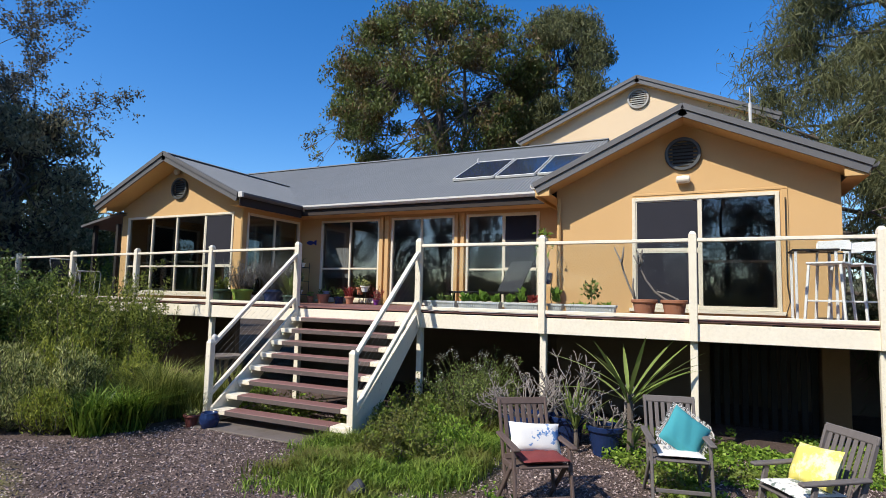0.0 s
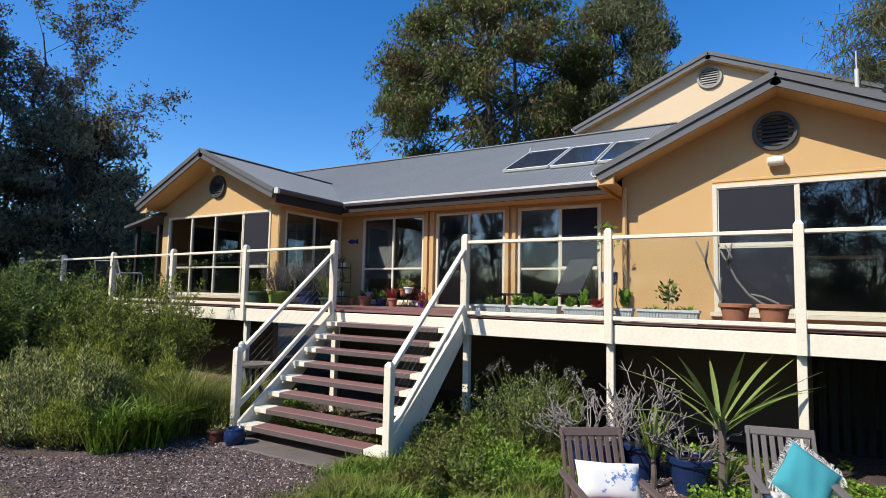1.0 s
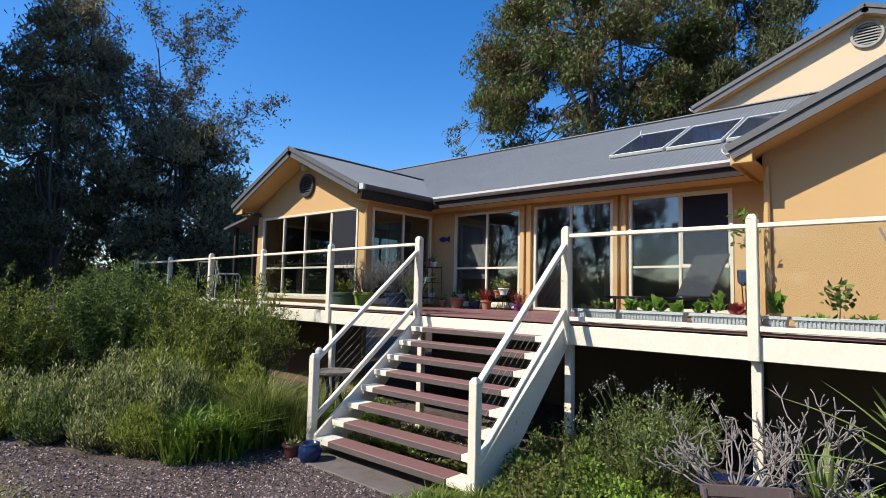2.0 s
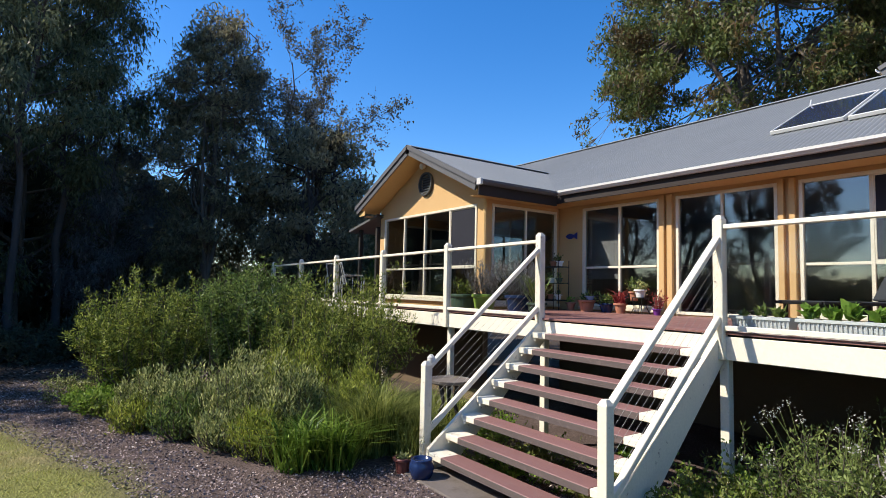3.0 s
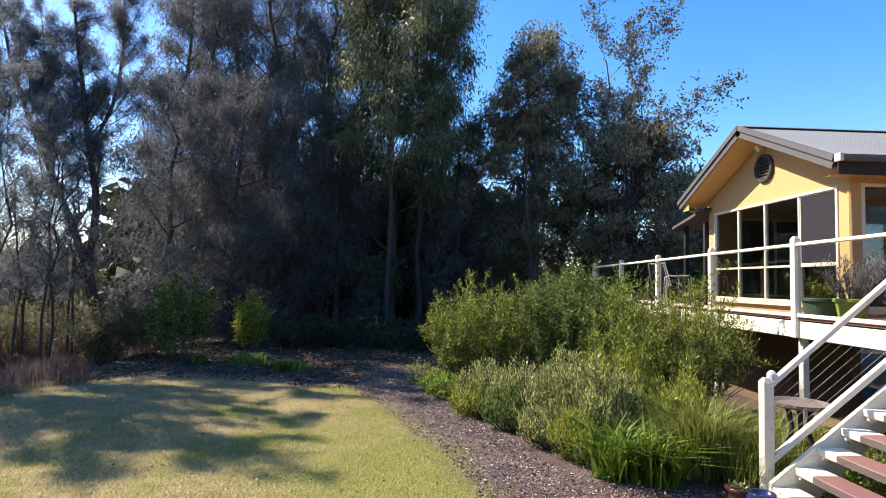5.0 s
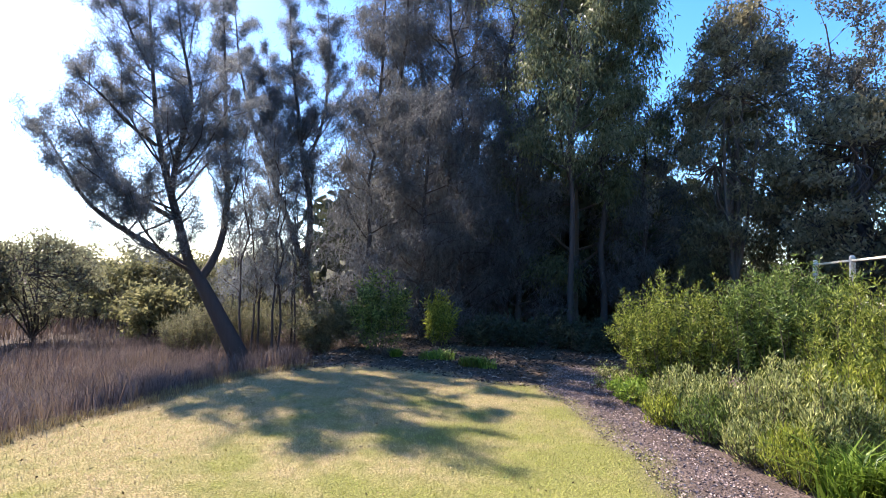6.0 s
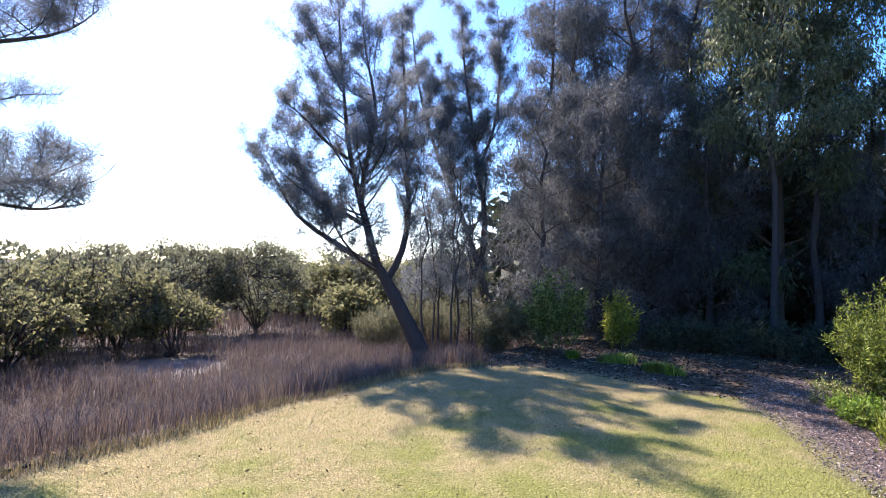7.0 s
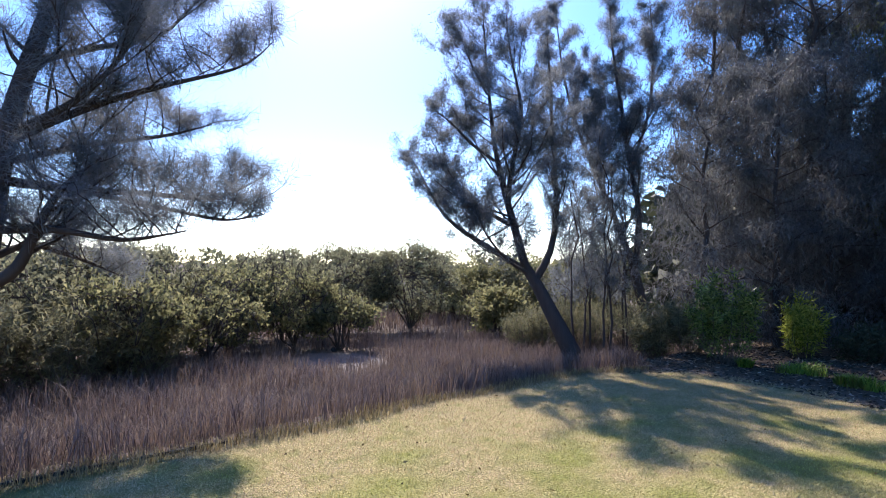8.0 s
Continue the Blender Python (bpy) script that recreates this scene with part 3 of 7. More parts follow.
wall(LWY + 0.14, 7.5, DZ - 0.12, 3.95, LW0 + 0.14, [(1.7, 3.3, 1.9, 3.6), (4.2, 5.8, 1.9, 3.6)], along="y")
window(1.7, 3.3, 1.9, 3.6, LW0 + 0.14, (2.5,), (), along="y", sill=False)
window(4.2, 5.8, 1.9, 3.6, LW0 + 0.14, (5.0,), (), along="y", sill=False)
# main front at y = 3.1
MY = 3.12
wall(LW1 - 0.14, 4.14, DZ - 0.12, 4.05, MY, [(-1.98, -0.29, 1.78, HEAD), (0.02, 1.62, DZ + 0.02, HEAD), (1.90, 3.52, 1.78, HEAD)])
window(-1.98, -0.29, 1.78, HEAD, MY, (-1.12,), (2.52,))
window(0.02, 1.62, DZ + 0.02, HEAD, MY, (0.80,), (), name="door", sill=False, label="cream aluminium sliding glass door")
window(1.90, 3.52, 1.78, HEAD, MY, (2.74,), (2.50,))
for a, b in ((-0.27, -0.17), (-0.12, -0.02), (1.64, 1.72), (1.79, 1.87)):
    part("pilaster", Mesh().box(a, b, MY - 0.07, MY - 0.002, DZ + 0.003, HEAD + 0.04), RENDER, house)
# right wing: gable front at y = 2.03
RW0, RW1, RWY = 4.14, 8.40, 2.03
wall(RW0, RW1, DZ - 0.12, 3.92, RWY, [(5.44, 7.61, 1.80, 3.66)], gable=((RW0 + RW1) / 2, 4.88))
window(5.44, 7.61, 1.80, 3.66, RWY, (6.50,), (2.76,), tr_span=(5.4, 6.5), fw=0.06)
part("architrave", Mesh().box(5.44, 7.72, RWY - 0.012, RWY - 0.002, 3.69, 3.73).box(7.63, 7.72, RWY - 0.022, RWY - 0.002, 1.72, 3.687), RENDER, house)
wall(RWY + 0.14, MY, DZ - 0.12, 3.95, RW0 + 0.14, [], along="y")
wall(RWY + 0.14, 12.0, DZ - 0.12, 3.95, RW1, [], along="y")
# upper storey behind, its gable at y = 8.3
wall(1.82, 8.07, 3.9, 6.70, 7.97, [], gable=(4.92, 7.91), paint=RENDER_UP)
wall(8.11, 14, 3.9, 6.70, 1.96, [], along="y")
wall(8.11, 14, 3.9, 6.70, 8.07, [], along="y")
# back, floor and ceiling inside, so that the rooms are dim
part("floor_slab", Mesh().box(LW0 + 0.15, RW1 - 0.15, MY + 0.15, 12, DZ - 0.12, DZ - 0.004).box(LW0 + 0.15, LW1 - 0.15, LWY + 0.15, MY + 0.14, DZ - 0.12, DZ - 0.004).box(RW0 + 0.15, RW1 - 0.15, RWY + 0.15, MY + 0.14, DZ - 0.12, DZ - 0.004), INFLOOR, house)
part("inner_wall", Mesh().box(LW0 + 0.15, RW1 - 0.15, 7.6, 7.7, DZ, 3.8).box(-2.75, -2.65, 3.26, 7.59, DZ, 3.8).box(4.14, 4.24, 3.26, 7.59, DZ, 3.8), INNER, house)
part("ceiling_lining", Mesh().box(LW0 + 0.15, RW1 - 0.15, MY + 0.15, 12, 3.80, 3.86).box(LW0 + 0.15, LW1 - 0.15, LWY + 0.15, MY + 0.14, 3.80, 3.86).box(RW0 + 0.15, RW1 - 0.15, RWY + 0.15, MY + 0.14, 3.80, 3.86), INNER, house)
part("back_wall", Mesh().box(LW0, RW1, 12.0, 12.14, -0.1, 6.0), RENDER, house)


def flyscreen(a0, a1, z0, z1, y):
    """An insect screen in its own slim frame, hung outside a pane."""
    w = part("flyscreen", Mesh().box(a0, a0 + 0.02, y - 0.012, y + 0.006, z0, z1, 0.002).box(a1 - 0.02, a1, y - 0.012, y + 0.006, z0, z1, 0.002).box(a0 + 0.02, a1 - 0.02, y - 0.012, y + 0.006, z1 - 0.02, z1, 0.002).box(a0 + 0.02, a1 - 0.02, y - 0.012, y + 0.006, z0, z0 + 0.02, 0.002), ALU, house)
    part("mesh_panel", Mesh().box(a0 + 0.02, a1 - 0.02, y - 0.003, y - 0.001, z0 + 0.02, z1 - 0.02, 0.0005), SCREEN, w, "dark woven insect mesh")


flyscreen(5.50, 6.478, 2.78, 3.60, RWY + 0.012)
flyscreen(5.50, 6.478, 1.86, 2.74, RWY + 0.012)
flyscreen(2.762, 3.47, 2.52, 3.64, MY + 0.012)
flyscreen(-3.658, -2.85, 2.49, 3.62, LWY + 0.012)
part("blind", Mesh().box(-1.93, -1.13, MY + 0.09, MY + 0.094, 2.3, 3.66, 0.001), CURTAIN, house, "pale blind half drawn inside the window")


def corrugated(o, across, down, width, length, pitch=0.076, depth=0.009):
    """A sheet of corrugated steel: o is a top corner, across and down are unit vectors."""
    o, across, down = Vector(o), Vector(across), Vector(down)
    nrm = down.cross(across).normalized()
    if nrm.z < 0:
        nrm = -nrm
    n = int(width / pitch * 4)
    M = Mesh()
    rowa, rowb = [], []
    for i in range(n + 1):
        u = width * i / n
        p = o + across * u + nrm * (depth * math.sin(2 * math.pi * u / pitch))
        rowa.append(p)
        rowb.append(p + down * length)
    k = n + 1
    M.add(rowa + rowb + [p - nrm * 0.012 for p in rowa] + [p - nrm * 0.012 for p in rowb],
          [(i, i + 1, k + i + 1, k + i) for i in range(n)] + [(2 * k + i + 1, 2 * k + i, 3 * k + i, 3 * k + i + 1) for i in range(n)] + [(k + i, k + i + 1, 3 * k + i + 1, 3 * k + i) for i in range(n)])
    return M


def gable_roof(rx, half, ridge, eave, y0, y1, lap=0.53, left=True, right=True):
    """A gable roof with its ridge along y: sheets, ridge cap, barge boards, lined soffit and gutters."""
    for s, do in ((-1, left), (1, right)):
        if not do:
            continue
        d = Vector((s * half, 0, eave - ridge))
        L = d.length
        d.normalize()
        part("roof", corrugated((rx, y0 + 0.02, ridge), (0, 1, 0), d, y1 - y0 - 0.02, L), ROOF, house)
        up = Vector((-d.z * s, 0, d.x * s)) if s > 0 else Vector((d.z, 0, -d.x))
        up = up if up.z > 0 else -up
        a, b = Vector((rx, y0, ridge)), Vector((rx, y0, ridge)) + d * (L + 0.03)
        M = Mesh()
        for lo, hi, yo, dep in ((-0.17, -0.062, 0.0, 0.03), (-0.058, 0.03, -0.028, 0.05)):
            M.add([a + up * lo + Vector((0, yo, 0)), b + up * lo + Vector((0, yo, 0)), b + up * hi + Vector((0, yo, 0)), a + up * hi + Vector((0, yo, 0)),
                   a + up * lo + Vector((0, yo + dep, 0)), b + up * lo + Vector((0, yo + dep, 0)), b + up * hi + Vector((0, yo + dep, 0)), a + up * hi + Vector((0, yo + dep, 0))],
                  [(0, 1, 2, 3), (5, 4, 7, 6), (3, 2, 6, 7), (1, 0, 4, 5), (1, 5, 6, 2)])
        part("barge_board", M, BARGE, house)
        a2, b2 = a + Vector((0, 0.03, 0)) + up * -0.15, b - d * 0.06 + Vector((0, 0.03, 0)) + up * -0.15
        S = Mesh().add([a2, b2, b2 + Vector((0, lap + 0.03, 0)), a2 + Vector((0, lap + 0.03, 0))], [(0, 1, 2, 3)])
        part("soffit", S, SOFFIT, house)
    part("ridge_cap", Mesh().bar((rx - 0.07, y0, ridge + 0.0), (rx - 0.07, y1, ridge + 0.0), 0.15, 0.012, 0.003, (-0.4, 0, 1)).bar((rx + 0.07, y0, ridge + 0.0), (rx + 0.07, y1, ridge + 0.0), 0.15, 0.012, 0.003, (0.4, 0, 1)), ROOF, house)


def gutter(a, b, face, material=BARGE, size=0.1):
    """A quad gutter from a to b; face: the way its front looks."""
    a, b, f = Vector(a), Vector(b), Vector(face)
    prof = [(0.0, 0.06), (0.0, -0.03), (size * 0.6, -0.03), (size, 0.015), (size, 0.055), (size - 0.015, 0.055), (size - 0.02, 0.012), (size * 0.55, -0.018), (0.012, -0.018), (0.012, 0.06)]
    ring = lambda p: [p + f * u + Vector((0, 0, w)) for u, w in prof]
    n = len(prof)
    M = Mesh().add(ring(a) + ring(b), [(i, (i + 1) % n, n + (i + 1) % n, n + i) for i in range(n)] + [tuple(range(n))[::-1], tuple(range(n, 2 * n))])
    return part("gutter", M, material, house)


MK = 0.4986  # the main roof's rise per metre
gable_roof(-4.53, 2.33, 5.03, 3.96, 0.57, 5.2)
gable_roof(6.27, 2.40, 5.03, 3.92, 1.50, 8.28)
gable_roof(4.92, 3.36, 8.06, 6.60, 7.72, 14.0, lap=0.22)
ry, rz = 6.95, 3.95 + (6.95 - 2.55) * MK
md = Vector((0, 2.55 - ry, 3.95 - rz)).normalized()
part("roof", corrugated((-8.6, ry, rz), (1, 0, 0), md, 12.9, (Vector((0, 2.55 - ry, 3.95 - rz))).length), ROOF, house)
part("roof", corrugated((-8.6, ry, rz), (1, 0, 0), Vector((0, 4.4, 3.95 - rz)).normalized(), 12.9, 4.9), ROOF, house)
part("ridge_cap", Mesh().bar((-8.6, ry - 0.07, rz), (4.3, ry - 0.07, rz), 0.15, 0.012, 0.003, (0, -0.45, 1)).bar((-8.6, ry + 0.07, rz), (4.3, ry + 0.07, rz), 0.15, 0.012, 0.003, (0, 0.45, 1)), ROOF, house)
gutter((-2.08, 2.55, 3.925), (3.86, 2.55, 3.925), (0, -1, 0), GUTTER_W)
part("fascia", Mesh().box(-2.2, 3.95, 2.555, 2.58, 3.745, 3.95), FASCIA_DK, house)
part("eave_lining", Mesh().box(-2.2, 3.95, 2.58, 3.097, 3.755, 3.765), SOFFIT, house)
gutter((-2.14, 0.60, 3.91), (-2.14, 2.48, 3.91), (1, 0, 0), BARGE)
part("fascia", Mesh().box(-2.17, -2.145, 0.60, 2.55, 3.70, 3.94), FASCIA_DK, house)
part("eave_lining", Mesh().box(-2.596, -2.172, 0.75, 3.09, 3.745, 3.755), SOFFIT, house)
part("gutter_end", Mesh().box(-2.15, -2.03, 0.54, 0.595, 3.865, 3.98), GUTTER_W, house)
gutter((3.87, 1.56, 3.87), (3.87, 2.5, 3.87), (-1, 0, 0), GUTTER_W)
part("fascia", Mesh().box(3.875, 3.90, 1.54, 3.0, 3.68, 3.90), SOFFIT, house)
part("eave_lining", Mesh().box(3.90, 4.135, 1.6, 3.09, 3.74, 3.75).box(3.88, 4.13, 1.535, 1.60, 3.70, 3.84), SOFFIT, house)
part("eave_lining", Mesh().box(8.404, 8.66, 1.56, 12, 3.74, 3.75).box(8.36, 8.66, 1.535, 1.555, 3.735, 3.86), SOFFIT, house)
part("eave_lining", Mesh().box(-6.79, -6.564, 0.75, 5.0, 3.745, 3.755).box(-6.79, -6.5, 0.62, 0.64, 3.74, 3.87), SOFFIT, house)
gutter((8.67, 1.56, 3.87), (8.67, 12, 3.87), (1, 0, 0), BARGE)
gutter((1.56, 7.78, 6.56), (1.56, 14, 6.56), (-1, 0, 0), GUTTER_W)
part("downpipe", Mesh().tube([(4.19, 2.0, 3.72), (4.19, 1.985, 3.6), (4.19, 1.985, DZ)], 0.035, 8), SOFFIT, house)
part("downpipe", Mesh().tube([(-2.52, 1.08, 3.72), (-2.52, 1.06, 3.6), (-2.52, 1.06, DZ)], 0.04, 8), SOFFIT, house)
part("flue", Mesh().tube([(7.31, 3.0, 4.4), (7.31, 3.0, 5.42)], 0.028, 10).tube([(7.31, 3.0, 5.42), (7.31, 3.0, 5.70)], 0.009, 6), GUTTER_W, house)


def vent(x, y, z, r, material):
    """A round louvred gable vent."""
    ring = Mesh()
    k = 36
    prof = [(r, 0.0), (r, -0.05), (r * 0.97, -0.062), (r * 0.82, -0.062), (r * 0.80, -0.05), (r * 0.80, 0.0)]
    v, f = [], []
    for i in range(k):
        a = 2 * math.pi * i / k
        v += [(x + q * math.cos(a), y + d, z + q * math.sin(a)) for q, d in prof]
    n = len(prof)
    for i in range(k):
        j = (i + 1) % k
        f += [(i * n + c, i * n + c + 1, j * n + c + 1, j * n + c) for c in range(n - 1)]
    ob = part("vent", ring.add(v, f), material, house, smooth=False)
    m = 7
    for i in range(m):
        zz = z - r * 0.74 + (i + 0.5) * 2 * r * 0.74 / m
        w = math.sqrt(max(0.0, (0.81 * r) ** 2 - (zz - z) ** 2))
        part("slat", Mesh().bar((x - w, y - 0.028, zz), (x + w, y - 0.028, zz), 0.055, 0.008, 0.002, (0, -0.75, 0.65)), material, ob)
    part("backing", Mesh().box(x - r * 0.57, x + r * 0.57, y - 0.012, y - 0.006, z - r * 0.57, z + r * 0.57, 0.001), FASCIA_DK, ob)


vent(-4.56, LWY, 4.29, 0.26, VENTM)
vent(6.25, RWY, 4.36, 0.28, VENTM)
vent(4.93, 7.97, 7.50, 0.29, VENT_PALE)


def security_light(x, y, z, lamp_label):
    o = thing("security_light", lamp_label, "outdoor light")
    part("mount", Mesh().box(x - 0.05, x + 0.05, y - 0.04, y, z - 0.04, z + 0.05), CREAM, o)
    part("lamp_head", Mesh().lathe([(0.03, -0.11), (0.062, -0.09), (0.068, 0), (0.06, 0.09), (0.03, 0.11)], 14, (0, 0, 0)), CREAM, o).matrix_local = pose(x, y - 0.09, z, 0, 90, 0)


security_light(6.25, RWY, 3.92, "cream bulkhead light under the round gable vent")
lsp = thing("spotlight", "small white spotlight at the gable peak", "outdoor light")
part("lamp_head", Mesh().lathe([(0.02, 0), (0.06, 0.03), (0.07, 0.10), (0.055, 0.12)], 12), CREAM, lsp).matrix_local = pose(-4.6, LWY - 0.03, 4.70, 110, 0, 0)
part("arm", Mesh().tube([(-4.6, LWY, 4.74), (-4.6, LWY - 0.05, 4.71)], 0.02, 8), CREAM, lsp)


def collector(x0, x1, y0, y1, pipe=False):
    """A solar hot-water collector lying on the main roof."""
    o = thing("solar_panel", "dark flat solar collector with a pale metal rim on the roof", "solar panel", "solar panels on the roof")
    zz = lambda y, up: 3.95 + (y - 2.55) * MK + up
    up = Vector((0, -MK, 1)).normalized()
    c = [Vector((x0, y0, zz(y0, 0.05))), Vector((x1, y0, zz(y0, 0.05))), Vector((x1, y1, zz(y1, 0.05))), Vector((x0, y1, zz(y1, 0.05)))]
    M = Mesh()
    for a, b in zip(c, c[1:] + c[:1]):
        M.bar(a, b, 0.026, 0.06, 0.005, up)
    part("rim", M, GUTTER_W, o)
    G = Mesh()
    G.add([q + up * 0.02 for q in c] + [q - up * 0.03 for q in c], [(0, 1, 2, 3), (7, 6, 5, 4)])
    part("absorber", G, SOLAR, o)
    if pipe:
        part("pipe", Mesh().tube([c[3] + up * 0.02, c[3] + up * 0.02 + Vector((-0.02, 0.10, 0.13))], 0.012, 6), GUTTER_W, o)


collector(1.22, 2.22, 3.85, 5.35, True)
collector(2.30, 3.20, 3.80, 5.32)
collector(3.28, 4.2, 3.8, 5.30)

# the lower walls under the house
# brown masonry, darkened to put the shade under the floor into its colour
DARKWALL = mat("brown masonry toned for shade", (0.15, 0.105, 0.068), (0.115, 0.08, 0.052), 0.9, fine=60, bump=0.2)
# brown deepened to put the shade under the deck into the pier's colour
PIER = mat("brown pier toned for shade", (0.27, 0.155, 0.075), (0.21, 0.12, 0.058), 0.9, fine=60, bump=0.2)
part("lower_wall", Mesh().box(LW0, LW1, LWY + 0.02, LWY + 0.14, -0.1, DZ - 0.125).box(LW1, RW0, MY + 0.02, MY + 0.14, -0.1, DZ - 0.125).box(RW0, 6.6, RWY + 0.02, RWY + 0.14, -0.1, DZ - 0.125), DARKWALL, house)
part("pier", Mesh().box(8.08, 8.42, RWY - 0.06, RWY + 0.3, -0.1, DZ - 0.125, 0.01), PIER, house)
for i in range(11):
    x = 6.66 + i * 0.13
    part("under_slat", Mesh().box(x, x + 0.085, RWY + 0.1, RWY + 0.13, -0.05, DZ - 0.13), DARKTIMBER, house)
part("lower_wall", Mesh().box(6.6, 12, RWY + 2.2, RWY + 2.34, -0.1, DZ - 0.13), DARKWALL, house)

# side shelter beyond the left wing
shelter = thing("lean_to", "dark steel-roofed timber lean-to against the gabled wing", "shelter")
part("roof", Mesh().add([(-7.9, 0.9, 3.52), (-6.4, 0.9, 3.80), (-6.4, 4.5, 3.80), (-7.9, 4.5, 3.52), (-7.9, 0.9, 3.46), (-6.4, 0.9, 3.74), (-6.4, 4.5, 3.74), (-7.9, 4.5, 3.46)], [(0, 1, 2, 3), (7, 6, 5, 4), (0, 4, 5, 1), (3, 7, 4, 0), (2, 6, 7, 3)]), BARGE, shelter)
for x, y in ((-7.6, 1.1), (-7.6, 4.2), (-6.7, 1.1)):
    part("post", Mesh().box(x - 0.045, x + 0.045, y - 0.045, y + 0.045, -0.1, 3.53), DARKTIMBER, shelter)
part("screen", Mesh().box(-7.5, -6.6, 2.6, 2.65, 1.7, 3.4), DARKTIMBER, shelter)

# deck, balustrade and stairs ----------------------------------------------
DX0, DX1 = -11.0, 11.5
deck = thing("deck", "raised deck of red-brown boards with cream fascia on cream posts", "deck")
part("fascia", Mesh().box(DX0, DX1, -0.045, 0.0, DZ - 0.27, DZ - 0.045, 0.006), CREAM, deck)
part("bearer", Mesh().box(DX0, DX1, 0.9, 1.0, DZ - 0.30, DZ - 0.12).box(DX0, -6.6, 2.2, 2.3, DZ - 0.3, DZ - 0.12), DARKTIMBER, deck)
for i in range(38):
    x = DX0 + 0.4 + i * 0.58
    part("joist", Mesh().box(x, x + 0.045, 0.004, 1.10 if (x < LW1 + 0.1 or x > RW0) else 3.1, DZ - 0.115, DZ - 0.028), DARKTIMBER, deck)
SPOTS = [-10.9, -8.7, -6.52, -4.32, -2.13, 0.0, 2.45, 4.45, 6.42, 8.38, 10.35]
for x in SPOTS:
    w = 0.045
    part("post", Mesh().box(x - w, x + w, 0.004, 0.094, -0.15, DZ - 0.12, 0.006), CREAM_WORN, deck)
rows = [(y, 0.088) for y in np.arange(-0.05, 3.08, 0.094)]
for y, w in rows:
    spans = [(DX0, LW0 - 0.02), (LW1 + 0.02, RW0 - 0.02), (RW1 + 0.02, DX1)] if y > RWY - 0.1 else ([(DX0, LW0 - 0.02), (LW1 + 0.02, DX1)] if y > LWY - 0.1 else [(DX0, DX1)])
    for a, b in spans:
        cut = a + 1.3 + 2.9 * float(RNG.uniform(0, 1))
        while cut < b - 0.6:
            part("board", Mesh().box(a, cut - 0.003, y, y + w, DZ - 0.026, DZ, 0.004), DECK, deck)
            a, cut = cut, cut + float(RNG.uniform(2.6, 4.2))
        part("board", Mesh().box(a, b, y, y + w, DZ - 0.026, DZ, 0.004), DECK, deck)

RAIL = 2.735
balustrade = thing("balustrade", "cream timber balustrade with clear glass panels along the deck", "balustrade")


def rail_post(x, owner, z0, z1, y=0.0, w=0.045, material=CREAM_WORN):
    p = part("post", Mesh().box(x - w, x + w, y - w, y + w, z0, z1 - 0.045, 0.006), material, owner)
    cap = Mesh()
    q = w
    cap.add([(x - q, y - q, z1 - 0.045), (x + q, y - q, z1 - 0.045), (x + q, y + q, z1 - 0.045), (x - q, y + q, z1 - 0.045), (x - q * 0.45, y - q * 0.45, z1), (x + q * 0.45, y - q * 0.45, z1), (x + q * 0.45, y + q * 0.45, z1), (x - q * 0.45, y + q * 0.45, z1)],
            [(0, 1, 5, 4), (1, 2, 6, 5), (2, 3, 7, 6), (3, 0, 4, 7), (4, 5, 6, 7)])
    part("cap", cap, CREAM, p)
    return p




def sag(x):
    """The old rail sinks a little towards the far end of the deck."""
    return 0.0105 * min(x, 0.0)


for x in SPOTS:
    rail_post(x, balustrade, DZ - 0.27, 2.83 + sag(x), y=-0.05, w=0.048)
for a, b in zip(SPOTS, SPOTS[1:]):
    if a == 0.0:
        continue
    a, b = a + 0.05, b - 0.05
    part("top_rail", Mesh().bar((a, -0.05, RAIL - 0.0225 + sag(a)), (b, -0.05, RAIL - 0.0225 + sag(b)), 0.07, 0.045, 0.006), CREAM, balustrade)
    part("bottom_rail", Mesh().box(a, b, -0.08, -0.02, DZ + 0.012, DZ + 0.062, 0.005), CREAM, balustrade)
    part("glass_panel", Mesh().box(a + 0.01, b - 0.01, -0.053, -0.047, DZ + 0.064, RAIL - 0.049 + sag(a), 0.001), RAILGLASS, balustrade, "clear toughened glass").visible_shadow = False

stairs = thing("staircase", "open timber stairs with red-brown treads and cream stringers", "stairs")
SX0, SX1 = 0.0, 2.45
RISE, GOING, Y0 = 0.185, 0.226, -1.83
for i in range(8):
    z, y = 0.21 + i * RISE, Y0 + i * GOING
    t = part("tread", Mesh().box(SX0 + 0.292, SX1 - 0.312, y, y + 0.25, z - 0.07, z, 0.006), TREAD, stairs)
    part("nosing", Mesh().box(SX0 + 0.295, SX1 - 0.315, y - 0.005, y - 0.0005, z - 0.068, z - 0.005, 0.002), GREYEDGE, t, "weathered grey front edge")
    for a, b in ((SX0 + 0.05, SX0 + 0.29), (SX1 - 0.31, SX1 - 0.05)):
        part("tread_end", Mesh().box(a, b, y + 0.002, y + 0.248, z - 0.07, z - 0.001, 0.006), CREAM_WORN, t, "cream-painted tread end")
    for a, b in ((SX0 + 0.058, SX0 + 0.10), (SX1 - 0.10, SX1 - 0.058)):
        part("cleat", Mesh().box(a, b, y + 0.02, y + 0.24, z - 0.11, z - 0.072), CREAM_WORN, t)
sl = Vector((0, GOING, RISE)).normalized()
nrm = Vector((0, -RISE, GOING)).normalized()
